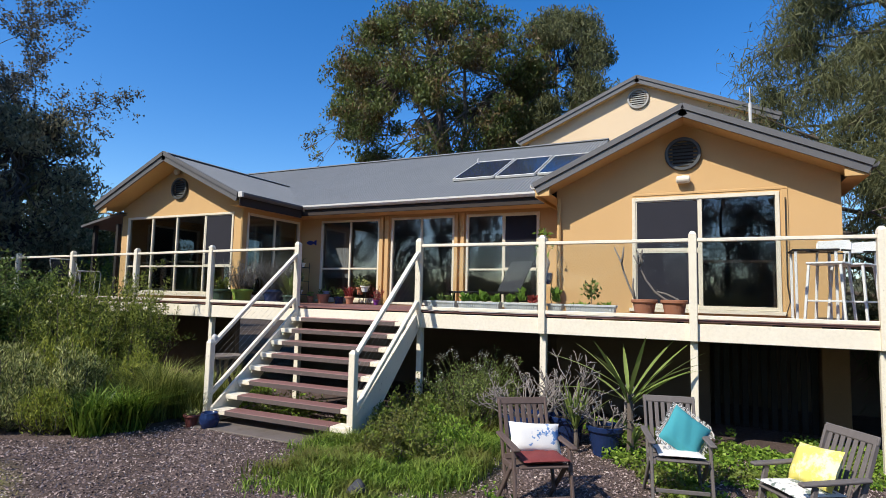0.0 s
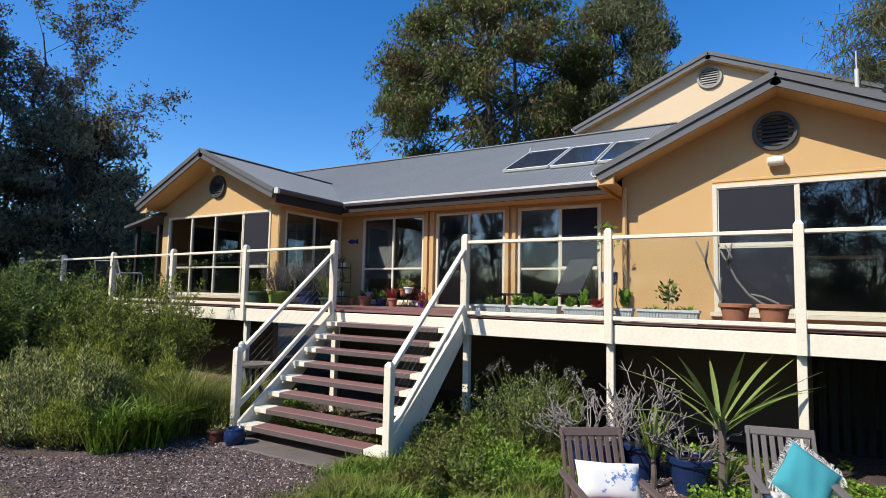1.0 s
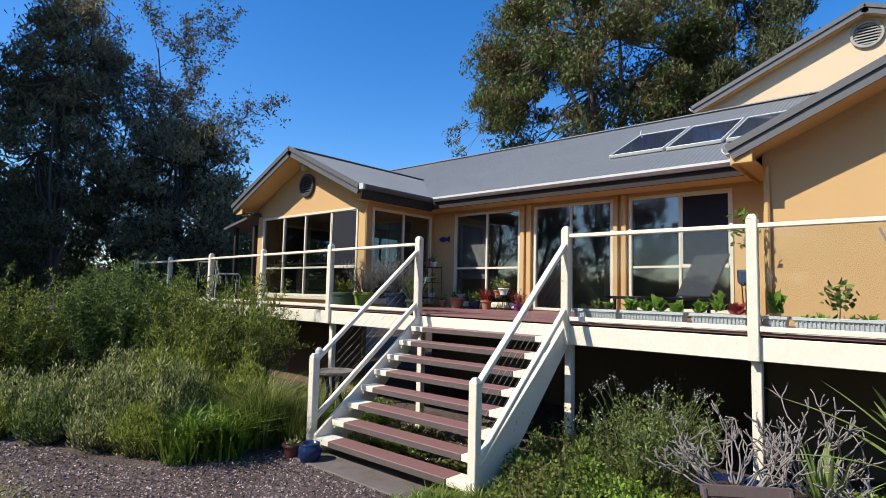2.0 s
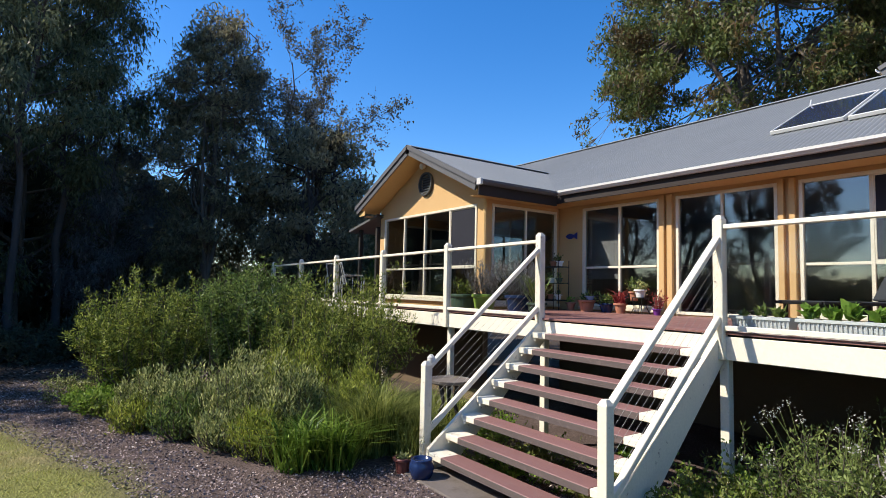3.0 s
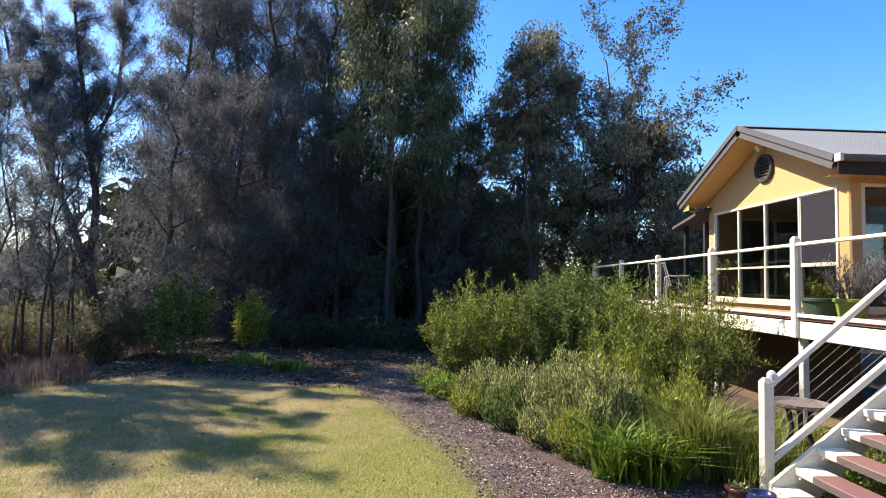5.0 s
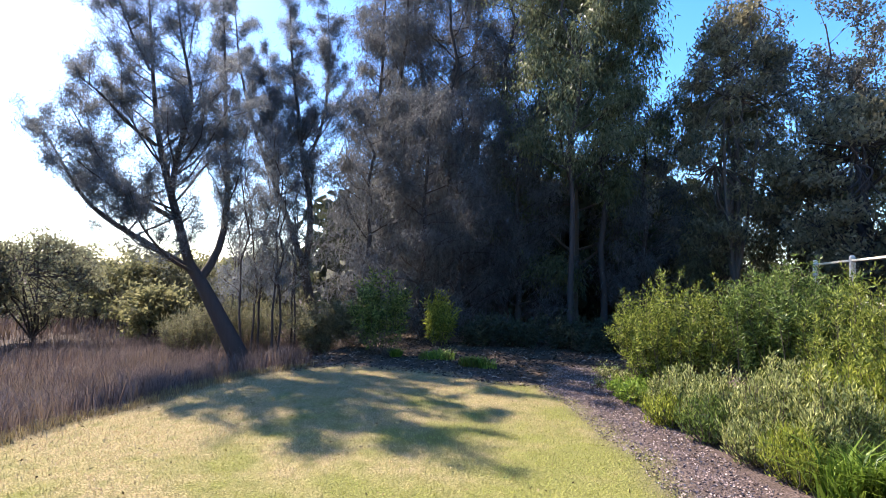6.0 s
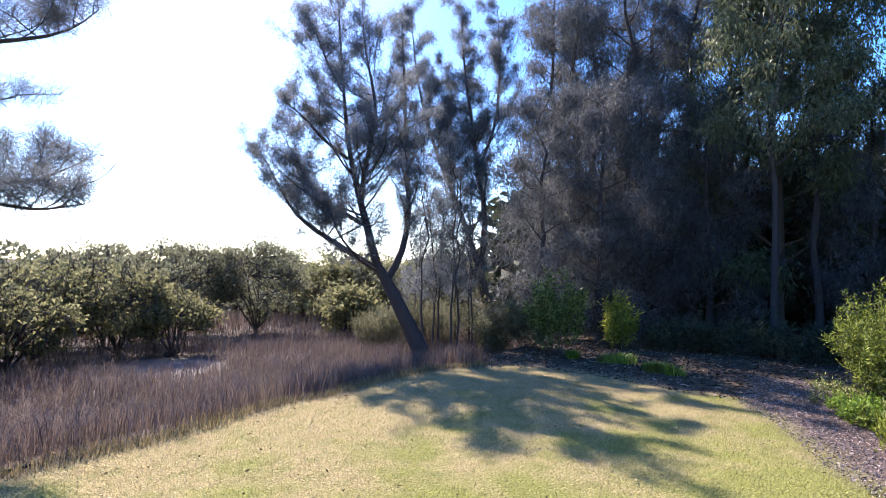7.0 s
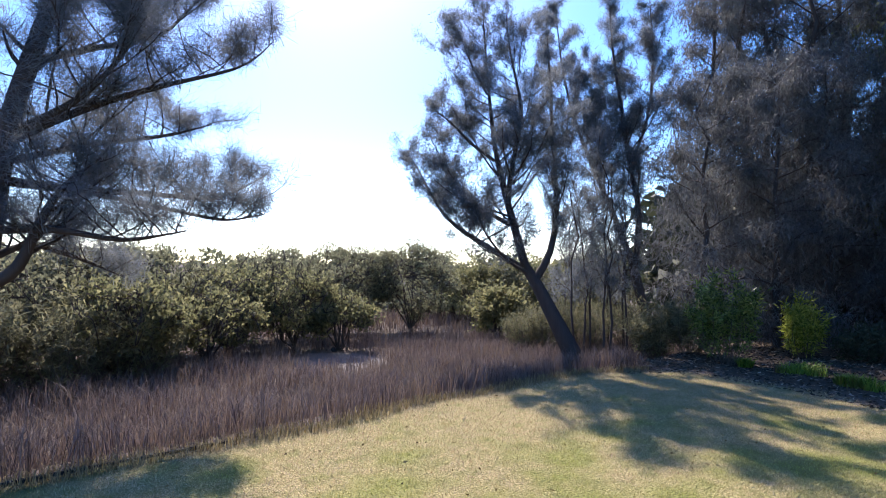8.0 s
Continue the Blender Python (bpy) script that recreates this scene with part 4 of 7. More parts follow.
for x in (SX0 + 0.025, SX1 - 0.025):
    a = Vector((x, Y0 + 0.02, 0.14))
    b = a + sl * (1.80 / sl.y)
    M = Mesh()
    pts = [(x, Y0 + 0.06, -0.02), (x, Y0 + 0.33, -0.02), (x, 0.0, DZ - 0.30), (x, 0.0, DZ - 0.03), (x, -0.05, DZ - 0.03), (x, Y0, 0.235), (x, Y0, 0.05)]
    k = len(pts)
    M.add([(p[0] - 0.022, p[1], p[2]) for p in pts] + [(p[0] + 0.022, p[1], p[2]) for p in pts], [tuple(range(k))[::-1], tuple(range(k, 2 * k))] + [(i, (i + 1) % k, k + (i + 1) % k, k + i) for i in range(k)])
    part("stringer", M, CREAM_WORN, stairs)
for x, foot in ((SX0, -0.12), (SX1, 2.44)):
    rail_post(foot, stairs, -0.05, 1.20, y=-1.77, w=0.047)
    top_a, top_b = Vector((foot, -1.73, 1.13)), Vector((x, -0.09, 2.60))
    part("handrail", Mesh().bar(top_a, top_b, 0.07, 0.05, 0.006), CREAM, stairs)
    low_a, low_b = Vector((foot, -1.73, 0.40)), Vector((x, -0.09, 1.82))
    part("lower_rail", Mesh().bar(low_a, low_b, 0.06, 0.06, 0.006), CREAM, stairs)
    for k in range(1, 7):
        u = k / 7
        part("wire", Mesh().tube([low_a.lerp(top_a, u), low_b.lerp(top_b, u)], 0.0013, 4), STEEL, stairs)
tagged(new("concrete_pad", Mesh().box(-0.22, 2.55, -2.12, -1.35, -0.05, 0.022, 0.012).data("concrete_pad", CONCRETE)), "weathered concrete pad at the foot of the stairs", "paving", kind="structure")

# things on the deck ----------------------------------------------------------
def pot(name, label, at, r, h, material, plant=None, rim=0.018, taper=0.72, group="", category="plant pot"):
    """A flower pot with a rolled rim and soil; whatever grows in it is a part."""
    o = thing(name, label, category, group, at=pose(*at))
    part("pot", Mesh().lathe([(r * taper, 0), (r * taper * 1.02, 0.01), (r * 0.96, h * 0.78), (r * 0.97, h * 0.8), (r + rim * 0.6, h * 0.81), (r + rim, h * 0.84), (r + rim, h - 0.008), (r + rim * 0.6, h), (r - 0.012, h), (r - 0.02, h - 0.05)], 28), material, o, smooth=False)
    part("soil", Mesh().lathe([(r - 0.022, h - 0.055), (r * 0.6, h - 0.04), (0.01, h - 0.035)], 20), SOIL, o)
    if plant:
        plant(o, h - 0.05)
    return o


def leafy(seed, h, rad, leaf, count, size, stems=14, up=0.6, name="plant"):
    def make(o, z):
        rng = np.random.default_rng(seed)
        M, pts = Mesh(), []
        for k in range(stems):
            az, f = rng.uniform(0, 6.283), math.sqrt(rng.uniform(0.03, 1))
            e = np.array([rad * f * math.cos(az), rad * f * math.sin(az), z + h * rng.uniform(0.6, 1.05)])
            a = np.array([rad * 0.25 * f * math.cos(az), rad * 0.25 * f * math.sin(az), z])
            M.tube([a, (a + e) / 2 + rng.normal(0, 0.015, 3), e], [0.005, 0.004, 0.002], 4, cap=False)
            pts += [a + (e - a) * u for u in np.linspace(0.25, 1, 12)]
        pts = np.array(pts)
        off = rng.normal(0, size[0] * 0.45, (count, 3))
        c = pts[rng.integers(0, len(pts), count)] + off
        part("stalk", M, BARK, o)
        part(name, big_mesh(name, leaves(c, unit(unit(off) + np.array([0, 0, up])), size[0], size[1], rng), 4, leaf), None, o)
    return make


def strappy(seed, h, leaf, count, width, lean, rad=0.08, name="blade_tuft"):
    def make(o, z):
        rng = np.random.default_rng(seed)
        a, f = rng.uniform(0, 6.283, count), rng.uniform(0, rad, count)
        roots = np.stack([f * np.cos(a), f * np.sin(a), np.full(count, z)], 1)
        part(name, blade_mesh(name, blades(roots, h, width, lean, rng), leaf), None, o)
    return make


def sticks(seed, h, rad, n=6, r=0.013, splits=3, spread=0.5, name="branch"):
    """Bare, thick-fingered frangipani branches, each a part."""
    def make(o, z):
        rng = np.random.default_rng(seed)
        for k in range(n):
            az = rng.uniform(0, 6.283)
            a = np.array([rad * 0.5 * math.cos(az), rad * 0.5 * math.sin(az), z - 0.01])
            M = Mesh()
            todo = [(a, unit(np.array([math.cos(az) * spread, math.sin(az) * spread, 1.0])), h * rng.uniform(0.45, 0.8), r, 0)]
            while todo:
                p, d, L, rr, lev = todo.pop()
                q = wander_pts(rng, p, d, L)
                M.tube(q, [rr, rr * 0.94, rr * 0.9, rr * 0.86, rr * 0.8], 7)
                if lev < 2:
                    for s in range(int(rng.integers(2, splits + 1))):
                        todo.append((q[-1] - d * rr * 0.4, unit(d + rng.normal(0, 0.55, 3) + np.array([0, 0, 0.15])), L * rng.uniform(0.4, 0.65), rr * 0.82, lev + 1))
            part(name, M.data(name, STICK, True), None, o)
    return make


def wander_pts(rng, p, d, L):
    pts = [p]
    for i in range(4):
        d = unit(d + rng.normal(0, 0.17, 3) + np.array([0, 0, 0.06]))
        p = p + d * L / 4
        pts.append(p)
    return pts


def trough(x0, x1, y, seed, plant_label, leaf, count, size, h=0.16, tall=0.2):
    """A ribbed plastic window box with a row of plants."""
    o = thing("planter_box", "pale grey ribbed plastic planter box with " + plant_label, "planter box", "planter boxes along the rail", at=pose((x0 + x1) / 2, y, DZ))
    w = (x1 - x0) / 2
    d0, d1 = 0.075, 0.095
    M = Mesh()
    M.add([(-w + 0.02, -d0, 0), (w - 0.02, -d0, 0), (w - 0.02, d0, 0), (-w + 0.02, d0, 0), (-w, -d1, h), (w, -d1, h), (w, d1, h), (-w, d1, h), (-w + 0.015, -d1 + 0.015, h), (w - 0.015, -d1 + 0.015, h), (w - 0.015, d1 - 0.015, h), (-w + 0.015, d1 - 0.015, h), (-w + 0.03, -d0 + 0.01, 0.02), (w - 0.03, -d0 + 0.01, 0.02), (w - 0.03, d0 - 0.01, 0.02), (-w + 0.03, d0 - 0.01, 0.02)],
          [(3, 2, 1, 0), (0, 1, 5, 4), (1, 2, 6, 5), (2, 3, 7, 6), (3, 0, 4, 7), (4, 5, 9, 8), (5, 6, 10, 9), (6, 7, 11, 10), (7, 4, 8, 11), (8, 9, 13, 12), (9, 10, 14, 13), (10, 11, 15, 14), (11, 8, 12, 15), (12, 13, 14, 15)])
    box = part("box", M, TROUGH, o)
    part("rim", Mesh().box(-w - 0.012, w + 0.012, -d1 - 0.014, -d1 - 0.001, h - 0.03, h, 0.003).box(-w - 0.012, w + 0.012, d1 + 0.001, d1 + 0.014, h - 0.03, h, 0.003), TROUGH, o)
    for k in range(int(2 * w / 0.035)):
        x = -w + 0.03 + k * 0.035
        part("rib", Mesh().bar((x, -d0 - 0.006, 0.015), (x, -d1 - 0.004, h - 0.035), 0.012, 0.005, 0.002, (0, 1, 0)), TROUGH, box)
    part("soil", Mesh().box(-w + 0.02, w - 0.02, -d1 + 0.02, d1 - 0.02, h - 0.05, h - 0.025), SOIL, o)
    rng = np.random.default_rng(seed)
    for k in range(max(1, int(2 * w / 0.16))):
        px = -w + 0.09 + k * 0.16 + rng.uniform(-0.02, 0.02)
        if rng.uniform() < 0.12:
            continue
        n = int(count * rng.uniform(0.6, 1.3))
        a, f = rng.uniform(0, 6.283, n), rng.uniform(0.2, 1, n)
        th = tall * rng.uniform(0.45, 1.2)
        c = np.stack([px + 0.06 * f * np.cos(a), 0.05 * f * np.sin(a), h - 0.03 + th * (0.3 + 0.55 * rng.uniform(0, 1, n))], 1)
        ax = unit(np.stack([np.cos(a) * f, np.sin(a) * f, np.ones(n) * 0.8], 1) + rng.normal(0, 0.35, (n, 3)))
        part("plant", big_mesh("plant", leaves(c, ax, size[0] * 0.75, size[1] * 0.9, rng, 0.5), 4, L_RED if rng.uniform() < 0.12 else leaf), None, o)


trough(2.50, 3.03, 0.14, 1, "young herbs", L_BUSHD, 26, (0.12, 0.04), tall=0.16)
trough(3.09, 3.76, 0.14, 2, "rows of green lettuce", L_LETTUCE, 40, (0.15, 0.07), tall=0.22)
trough(3.84, 4.36, 0.14, 3, "green lettuce and herbs", L_LETTUCE, 34, (0.14, 0.06), tall=0.24)
trough(4.50, 4.70, 0.14, 4, "leafy greens", L_LETTUCE, 44, (0.16, 0.07), tall=0.30)
trough(4.76, 5.44, 0.14, 5, "small seedlings", L_LETTUCE, 14, (0.10, 0.035), tall=0.10)
sap = thing("seedling", "thin young sapling with a tuft of leaves in a planter box", "plant", at=pose(5.10, 0.14, DZ + 0.12))
part("stem", Mesh().tube([(0, 0, 0), (0.01, 0, 0.14), (0.0, 0.01, 0.28)], [0.006, 0.005, 0.003], 6), BARK, sap)
_r = np.random.default_rng(8)
_c = np.stack([_r.normal(0, 0.055, 70), _r.normal(0, 0.05, 70), 0.24 + _r.normal(0, 0.06, 70)], 1)
part("leaf_tuft", big_mesh("leaf_tuft", leaves(_c, unit(_r.normal(size=(70, 3))), 0.075, 0.045, _r), 4, L_BUSHD), None, sap)


def long_branches(paths):
    def make(o, z):
        for pts in paths:
            pts = [Vector(p) + Vector((0, 0, z)) for p in pts]
            n = len(pts) - 1
            part("branch", Mesh().tube(pts, [0.016 - 0.006 * i / n for i in range(n + 1)], 7).data("branch", STICK, True), None, o)
    return make


pot("frangipani_pot", "terracotta pot with a bare forked frangipani branch", (5.80, 0.24, DZ), 0.155, 0.25, TERRA, long_branches([[(-0.10, 0, 0), (-0.17, 0, 0.16), (-0.27, 0.02, 0.42), (-0.30, 0.02, 0.55), (-0.40, 0.02, 0.78)], [(-0.30, 0.02, 0.55), (-0.28, 0.03, 0.68), (-0.27, 0.03, 0.78)], [(-0.12, 0, 0.04), (-0.15, 0, 0.22), (-0.14, 0.01, 0.34)]]), group="frangipani pots")
pot("frangipani_pot", "terracotta pot with a long leaning bare frangipani branch", (6.18, 0.24, DZ), 0.155, 0.25, TERRA, long_branches([[(0.02, 0, 0), (-0.12, 0, 0.06), (-0.24, 0, 0.15), (-0.36, 0.01, 0.32), (-0.44, 0.01, 0.50), (-0.52, 0.02, 0.66)], [(-0.44, 0.01, 0.50), (-0.43, 0.02, 0.62), (-0.40, 0.02, 0.74)], [(0.08, 0, 0), (0.04, 0, 0.06), (-0.10, 0.0, 0.13), (-0.22, 0.0, 0.16)], [(-0.44, 0.01, 0.50), (-0.40, 0.0, 0.58), (-0.47, 0, 0.72)]]), group="frangipani pots")

lounge = thing("sun_lounger", "charcoal sling sun lounger with its back raised", "sun lounger", at=pose(3.42, 1.30, DZ, 0, 0, 62))
part("seat_frame", Mesh().bar((-1.0, -0.3, 0.30), (0.15, -0.3, 0.30), 0.04, 0.03).bar((-1.0, 0.3, 0.30), (0.15, 0.3, 0.30), 0.04, 0.03).bar((-1.0, -0.3, 0.30), (-1.0, 0.3, 0.30), 0.04, 0.03), DARKSTEEL, lounge)
part("seat_sling", Mesh().box(-0.98, 0.1, -0.285, 0.285, 0.305, 0.32, 0.004), CHARCOAL, lounge)
part("backrest", Mesh().bar((0.08, 0, 0.33), (0.42, 0, 0.88), 0.56, 0.03, 0.012, (0.85, 0, -0.5)), CHARCOAL, lounge)
for x, y in ((-0.9, -0.28), (-0.9, 0.28), (0.05, -0.28), (0.05, 0.28)):
    part("leg", Mesh().box(x - 0.018, x + 0.018, y - 0.018, y + 0.018, 0, 0.29), DARKSTEEL, lounge)

stand_pot = thing("plant_stand", "dark iron stand holding a blue pot with a tall gnarled plant", "plant stand", at=pose(4.02, 1.72, DZ))
for a in range(3):
    c, s = math.cos(a * 2.094), math.sin(a * 2.094)
    part("leg", Mesh().tube([(0.15 * c, 0.15 * s, 0), (0.09 * c, 0.09 * s, 0.25), (0.11 * c, 0.11 * s, 0.5)], 0.008, 6), DARKSTEEL, stand_pot)
part("pot", Mesh().lathe([(0.08, 0.48), (0.12, 0.52), (0.13, 0.66), (0.12, 0.68), (0.10, 0.67)], 20), BLUEGLAZE, stand_pot)
part("stem", Mesh().tube([(0, 0, 0.66), (0.05, 0, 0.85), (-0.03, 0, 1.05), (0.02, 0.02, 1.25), (-0.04, 0, 1.45)], [0.03, 0.035, 0.022, 0.028, 0.012], 8), STICK, stand_pot)
_c = np.stack([_r.normal(-0.02, 0.07, 60), _r.normal(0, 0.06, 60), _r.uniform(0.95, 1.5, 60)], 1)
part("leaf_tuft", big_mesh("leaf_tuft", leaves(_c, unit(_r.normal(size=(60, 3))), 0.11, 0.045, _r), 4, L_STRAP), None, stand_pot)


def bar_stool(x, y, rz):
    o = thing("bar_stool", "white steel-framed bar stool with a low back on the deck", "bar stool", "bar stools", at=pose(x, y, DZ, 0, 0, rz))
    s, t, H = 0.22, 0.17, 0.74
    for a, b in ((-1, -1), (1, -1), (1, 1), (-1, 1)):
        part("leg", Mesh().bar((a * s, b * s, 0), (a * t, b * t, H), 0.03, 0.03, 0.004, (1, 0, 0)), WHITESTEEL, o)
    for (a, b), (c, d) in (((-1, -1), (1, -1)), ((1, -1), (1, 1)), ((1, 1), (-1, 1)), ((-1, 1), (-1, -1))):
        part("footrest", Mesh().bar((a * 0.2, b * 0.2, 0.28), (c * 0.2, d * 0.2, 0.28), 0.022, 0.022, 0.003), WHITESTEEL, o)
    part("seat", Mesh().box(-0.2, 0.2, -0.2, 0.2, H, H + 0.03, 0.01), WHITESTEEL, o)
    for a in (-1, 1):
        part("back_post", Mesh().bar((a * 0.18, 0.18, H + 0.02), (a * 0.18, 0.25, H + 0.30), 0.025, 0.025, 0.003, (1, 0, 0)), WHITESTEEL, o)
        part("arm", Mesh().bar((a * 0.185, -0.16, H + 0.17), (a * 0.185, 0.215, H + 0.19), 0.022, 0.022, 0.003), DARKSTEEL, o)
    part("backrest", Mesh().bar((-0.18, 0.245, H + 0.26), (0.18, 0.245, H + 0.26), 0.02, 0.14, 0.006), WHITESTEEL, o)


bar_stool(7.98, 0.62, -24)
bar_stool(8.30, 0.95, -32)
btab = thing("bar_table", "white steel high table frame with a dark top edge", "table", at=pose(7.86, 0.95, DZ, 0, 0, 0))
for a, b in ((-0.22, -0.22), (0.22, -0.22), (0.22, 0.22), (-0.22, 0.22)):
    part("leg", Mesh().box(a - 0.016, a + 0.016, b - 0.016, b + 0.016, 0, 0.93), WHITESTEEL, btab)
part("tabletop", Mesh().box(-0.26, 0.26, -0.26, 0.26, 0.932, 0.955, 0.006), DARKSTEEL, btab)



def metal_chair(x, y, rz):
    """A pale tube-framed outdoor chair with a slung back."""
    o = thing("patio_chair", "pale metal-framed patio chair with a dark slung back", "chair", "patio chairs", at=pose(x, y, DZ, 0, 0, rz))
    for a in (-0.26, 0.26):
        part("side_frame", Mesh().tube([(a, -0.24, 0), (a, -0.26, 0.58), (a, -0.22, 0.64), (a, 0.22, 0.64), (a, 0.26, 0.60), (a, 0.30, 0)], 0.014, 6), GUTTER_W, o)
        part("back_stile", Mesh().tube([(a * 0.9, 0.16, 0.40), (a * 0.9, 0.30, 0.95)], 0.014, 6), GUTTER_W, o)
    part("top_rail", Mesh().tube([(-0.234, 0.30, 0.95), (0.234, 0.30, 0.95)], 0.014, 6), GUTTER_W, o)
    part("seat", Mesh().box(-0.24, 0.24, -0.24, 0.2, 0.405, 0.42, 0.004), CHARCOAL, o)
    part("backrest", Mesh().bar((0, 0.17, 0.44), (0, 0.29, 0.92), 0.42, 0.012, 0.004, (0, -1, 0.25)), CHARCOAL, o)


metal_chair(-7.3, 0.75, 160)
metal_chair(-8.5, 0.95, 215)

# pots by the left wing
pot("trough_pot", "dark green plastic tub with a small plant", (-2.56, 0.62, DZ), 0.24, 0.27, DARKPOT, leafy(1, 0.30, 0.20, L_BUSH, 260, (0.07, 0.03)), taper=0.85)
pot("lime_pot", "lime green glazed pot with greyish lavender", (-1.95, 0.60, DZ), 0.20, 0.28, GREENGLAZE, leafy(2, 0.62, 0.42, L_LAV, 1500, (0.06, 0.012), 60, 1.4), taper=0.78)
pot("blue_pot", "blue glazed pot with greyish lavender", (-1.12, 0.62, DZ), 0.22, 0.28, BLUEGLAZE, leafy(3, 0.66, 0.42, L_LAV, 1500, (0.06, 0.012), 60, 1.4), taper=0.78)
pot("strap_pot", "green pot of arching striped strap leaves", (-0.66, 0.55, DZ), 0.14, 0.18, DARKPOT, strappy(4, 0.60, L_YUCCA, 60, 0.026, 1.1))
pot("terracotta_pot", "small terracotta pot with a green seedling", (-1.93, 2.72, DZ), 0.082, 0.156, TERRA, leafy(5, 0.14, 0.07, L_LETTUCE, 70, (0.06, 0.035)), group="terracotta pots by the wall")
pot("terracotta_pot", "large wide terracotta pot by the wall", (-1.53, 2.70, DZ), 0.148, 0.213, TERRA, leafy(6, 0.14, 0.12, L_BUSHD, 160, (0.08, 0.035)), group="terracotta pots by the wall")
pot("blue_bowl", "small pale blue bowl in the large terracotta pot", (-1.44, 2.68, DZ + 0.215), 0.082, 0.074, mat("pale blue ceramic", (0.28, 0.36, 0.55), rough=0.3, bump=0), None)
pot("terracotta_pot", "terracotta pot with red bromeliads and bare stems", (-0.80, 2.72, DZ), 0.102, 0.172, TERRA, strappy(7, 0.34, L_RED, 46, 0.028, 0.8, 0.1), group="terracotta pots by the wall")
pot("terracotta_pot", "small terracotta pot with a jade plant", (-0.62, 2.86, DZ + 0.22), 0.082, 0.164, TERRA, leafy(9, 0.3, 0.16, L_BUSHD, 220, (0.05, 0.03)), group="terracotta pots by the wall")
pot("dark_blue_pot", "dark blue glazed pot of leafy plants by the wall", (-1.12, 2.75, DZ), 0.123, 0.164, BLUEGLAZE, leafy(10, 0.2, 0.14, L_BUSHD, 220, (0.08, 0.03)))
wst = thing("pot_stand", "black wrought iron stand beside the window", "plant stand", at=pose(-0.40, 2.72, DZ))
for a in range(4):
    c, s = math.cos(a * 1.571 + 0.78), math.sin(a * 1.571 + 0.78)
    part("leg", Mesh().tube([(0.16 * c, 0.16 * s, 0), (0.10 * c, 0.10 * s, 0.12), (0.13 * c, 0.13 * s, 0.27)], 0.007, 6), DARKSTEEL, wst)
part("ring", Mesh().lathe([(0.14, 0.27), (0.14, 0.285), (0.125, 0.285), (0.125, 0.27)], 20), DARKSTEEL, wst)
pot("white_pot", "white glazed pot with a succulent on an iron stand", (-0.40, 2.72, DZ + 0.287), 0.090, 0.131, WHITEPOT, leafy(11, 0.16, 0.12, L_SILVER, 200, (0.05, 0.03)))
pot("purple_pot", "small purple plastic pot with a leafy plant", (-0.10, 2.74, DZ), 0.066, 0.107, PURPLEPOT, leafy(12, 0.32, 0.12, L_RED, 160, (0.07, 0.02)))
rack = thing("plant_rack", "dark metal rack crowded with small pots in the corner", "plant rack", at=pose(-2.22, 2.62, DZ))
for a, b in ((-0.2, -0.14), (0.2, -0.14), (0.2, 0.14), (-0.2, 0.14)):
    part("upright", Mesh().box(a - 0.008, a + 0.008, b - 0.008, b + 0.008, 0, 0.95), DARKSTEEL, rack)
for z in (0.18, 0.5, 0.82):
    part("shelf", Mesh().box(-0.21, 0.21, -0.15, 0.15, z, z + 0.018), DARKSTEEL, rack)
for k, (x, z, mt) in enumerate([(-0.12, 0.2, TERRA), (0.08, 0.2, WHITEPOT), (-0.1, 0.52, WHITEPOT), (0.1, 0.52, DARKPOT), (-0.05, 0.84, TERRA), (0.12, 0.84, WHITEPOT)]):
    pot("small_pot", "small pot with a leafy seedling on the rack", (-2.22 + x, 2.60, DZ + z), 0.06, 0.1, mt, leafy(40 + k, 0.16, 0.08, L_BUSHD, 60, (0.05, 0.02), 6), group="small pots on the rack")
fish = Mesh()
for k in range(12):
    t0, t1 = k / 12, (k + 1) / 12
    f = lambda t: 0.055 * math.sin(math.pi * min(1, t * 1.25)) if t < 0.72 else 0.02 + 0.05 * (t - 0.72) / 0.28
    x0, x1 = -2.42 + 0.3 * t0, -2.42 + 0.3 * t1
    fish.quad((x0, MY - 0.025, 3.16 - f(t0)), (x1, MY - 0.025, 3.16 - f(t1)), (x1, MY - 0.025, 3.16 + f(t1)), (x0, MY - 0.025, 3.16 + f(t0)))
    fish.quad((x0, MY - 0.004, 3.16 + f(t0)), (x1, MY - 0.004, 3.16 + f(t1)), (x1, MY - 0.004, 3.16 - f(t1)), (x0, MY - 0.004, 3.16 - f(t0)))
    fish.quad((x0, MY - 0.025, 3.16 + f(t0)), (x1, MY - 0.025, 3.16 + f(t1)), (x1, MY - 0.004, 3.16 + f(t1)), (x0, MY - 0.004, 3.16 + f(t0)))
tagged(new("wall_ornament", fish.data("wall_ornament", mat("blue enamel", (0.03, 0.04, 0.2), rough=0.35, bump=0.02))), "dark blue fish-shaped ornament on the ochre wall", "wall ornament")
tagged(new("cable", Mesh().tube([(7.68, 1.98, 3.55), (7.68, 1.99, 2.2), (7.7, 1.9, 1.95), (7.6, 1.6, DZ + 0.02), (7.85, 1.4, DZ + 0.012)], 0.008, 6).data("cable", DARKSTEEL, True)), "dark cable running down the wall beside the window", "cable")

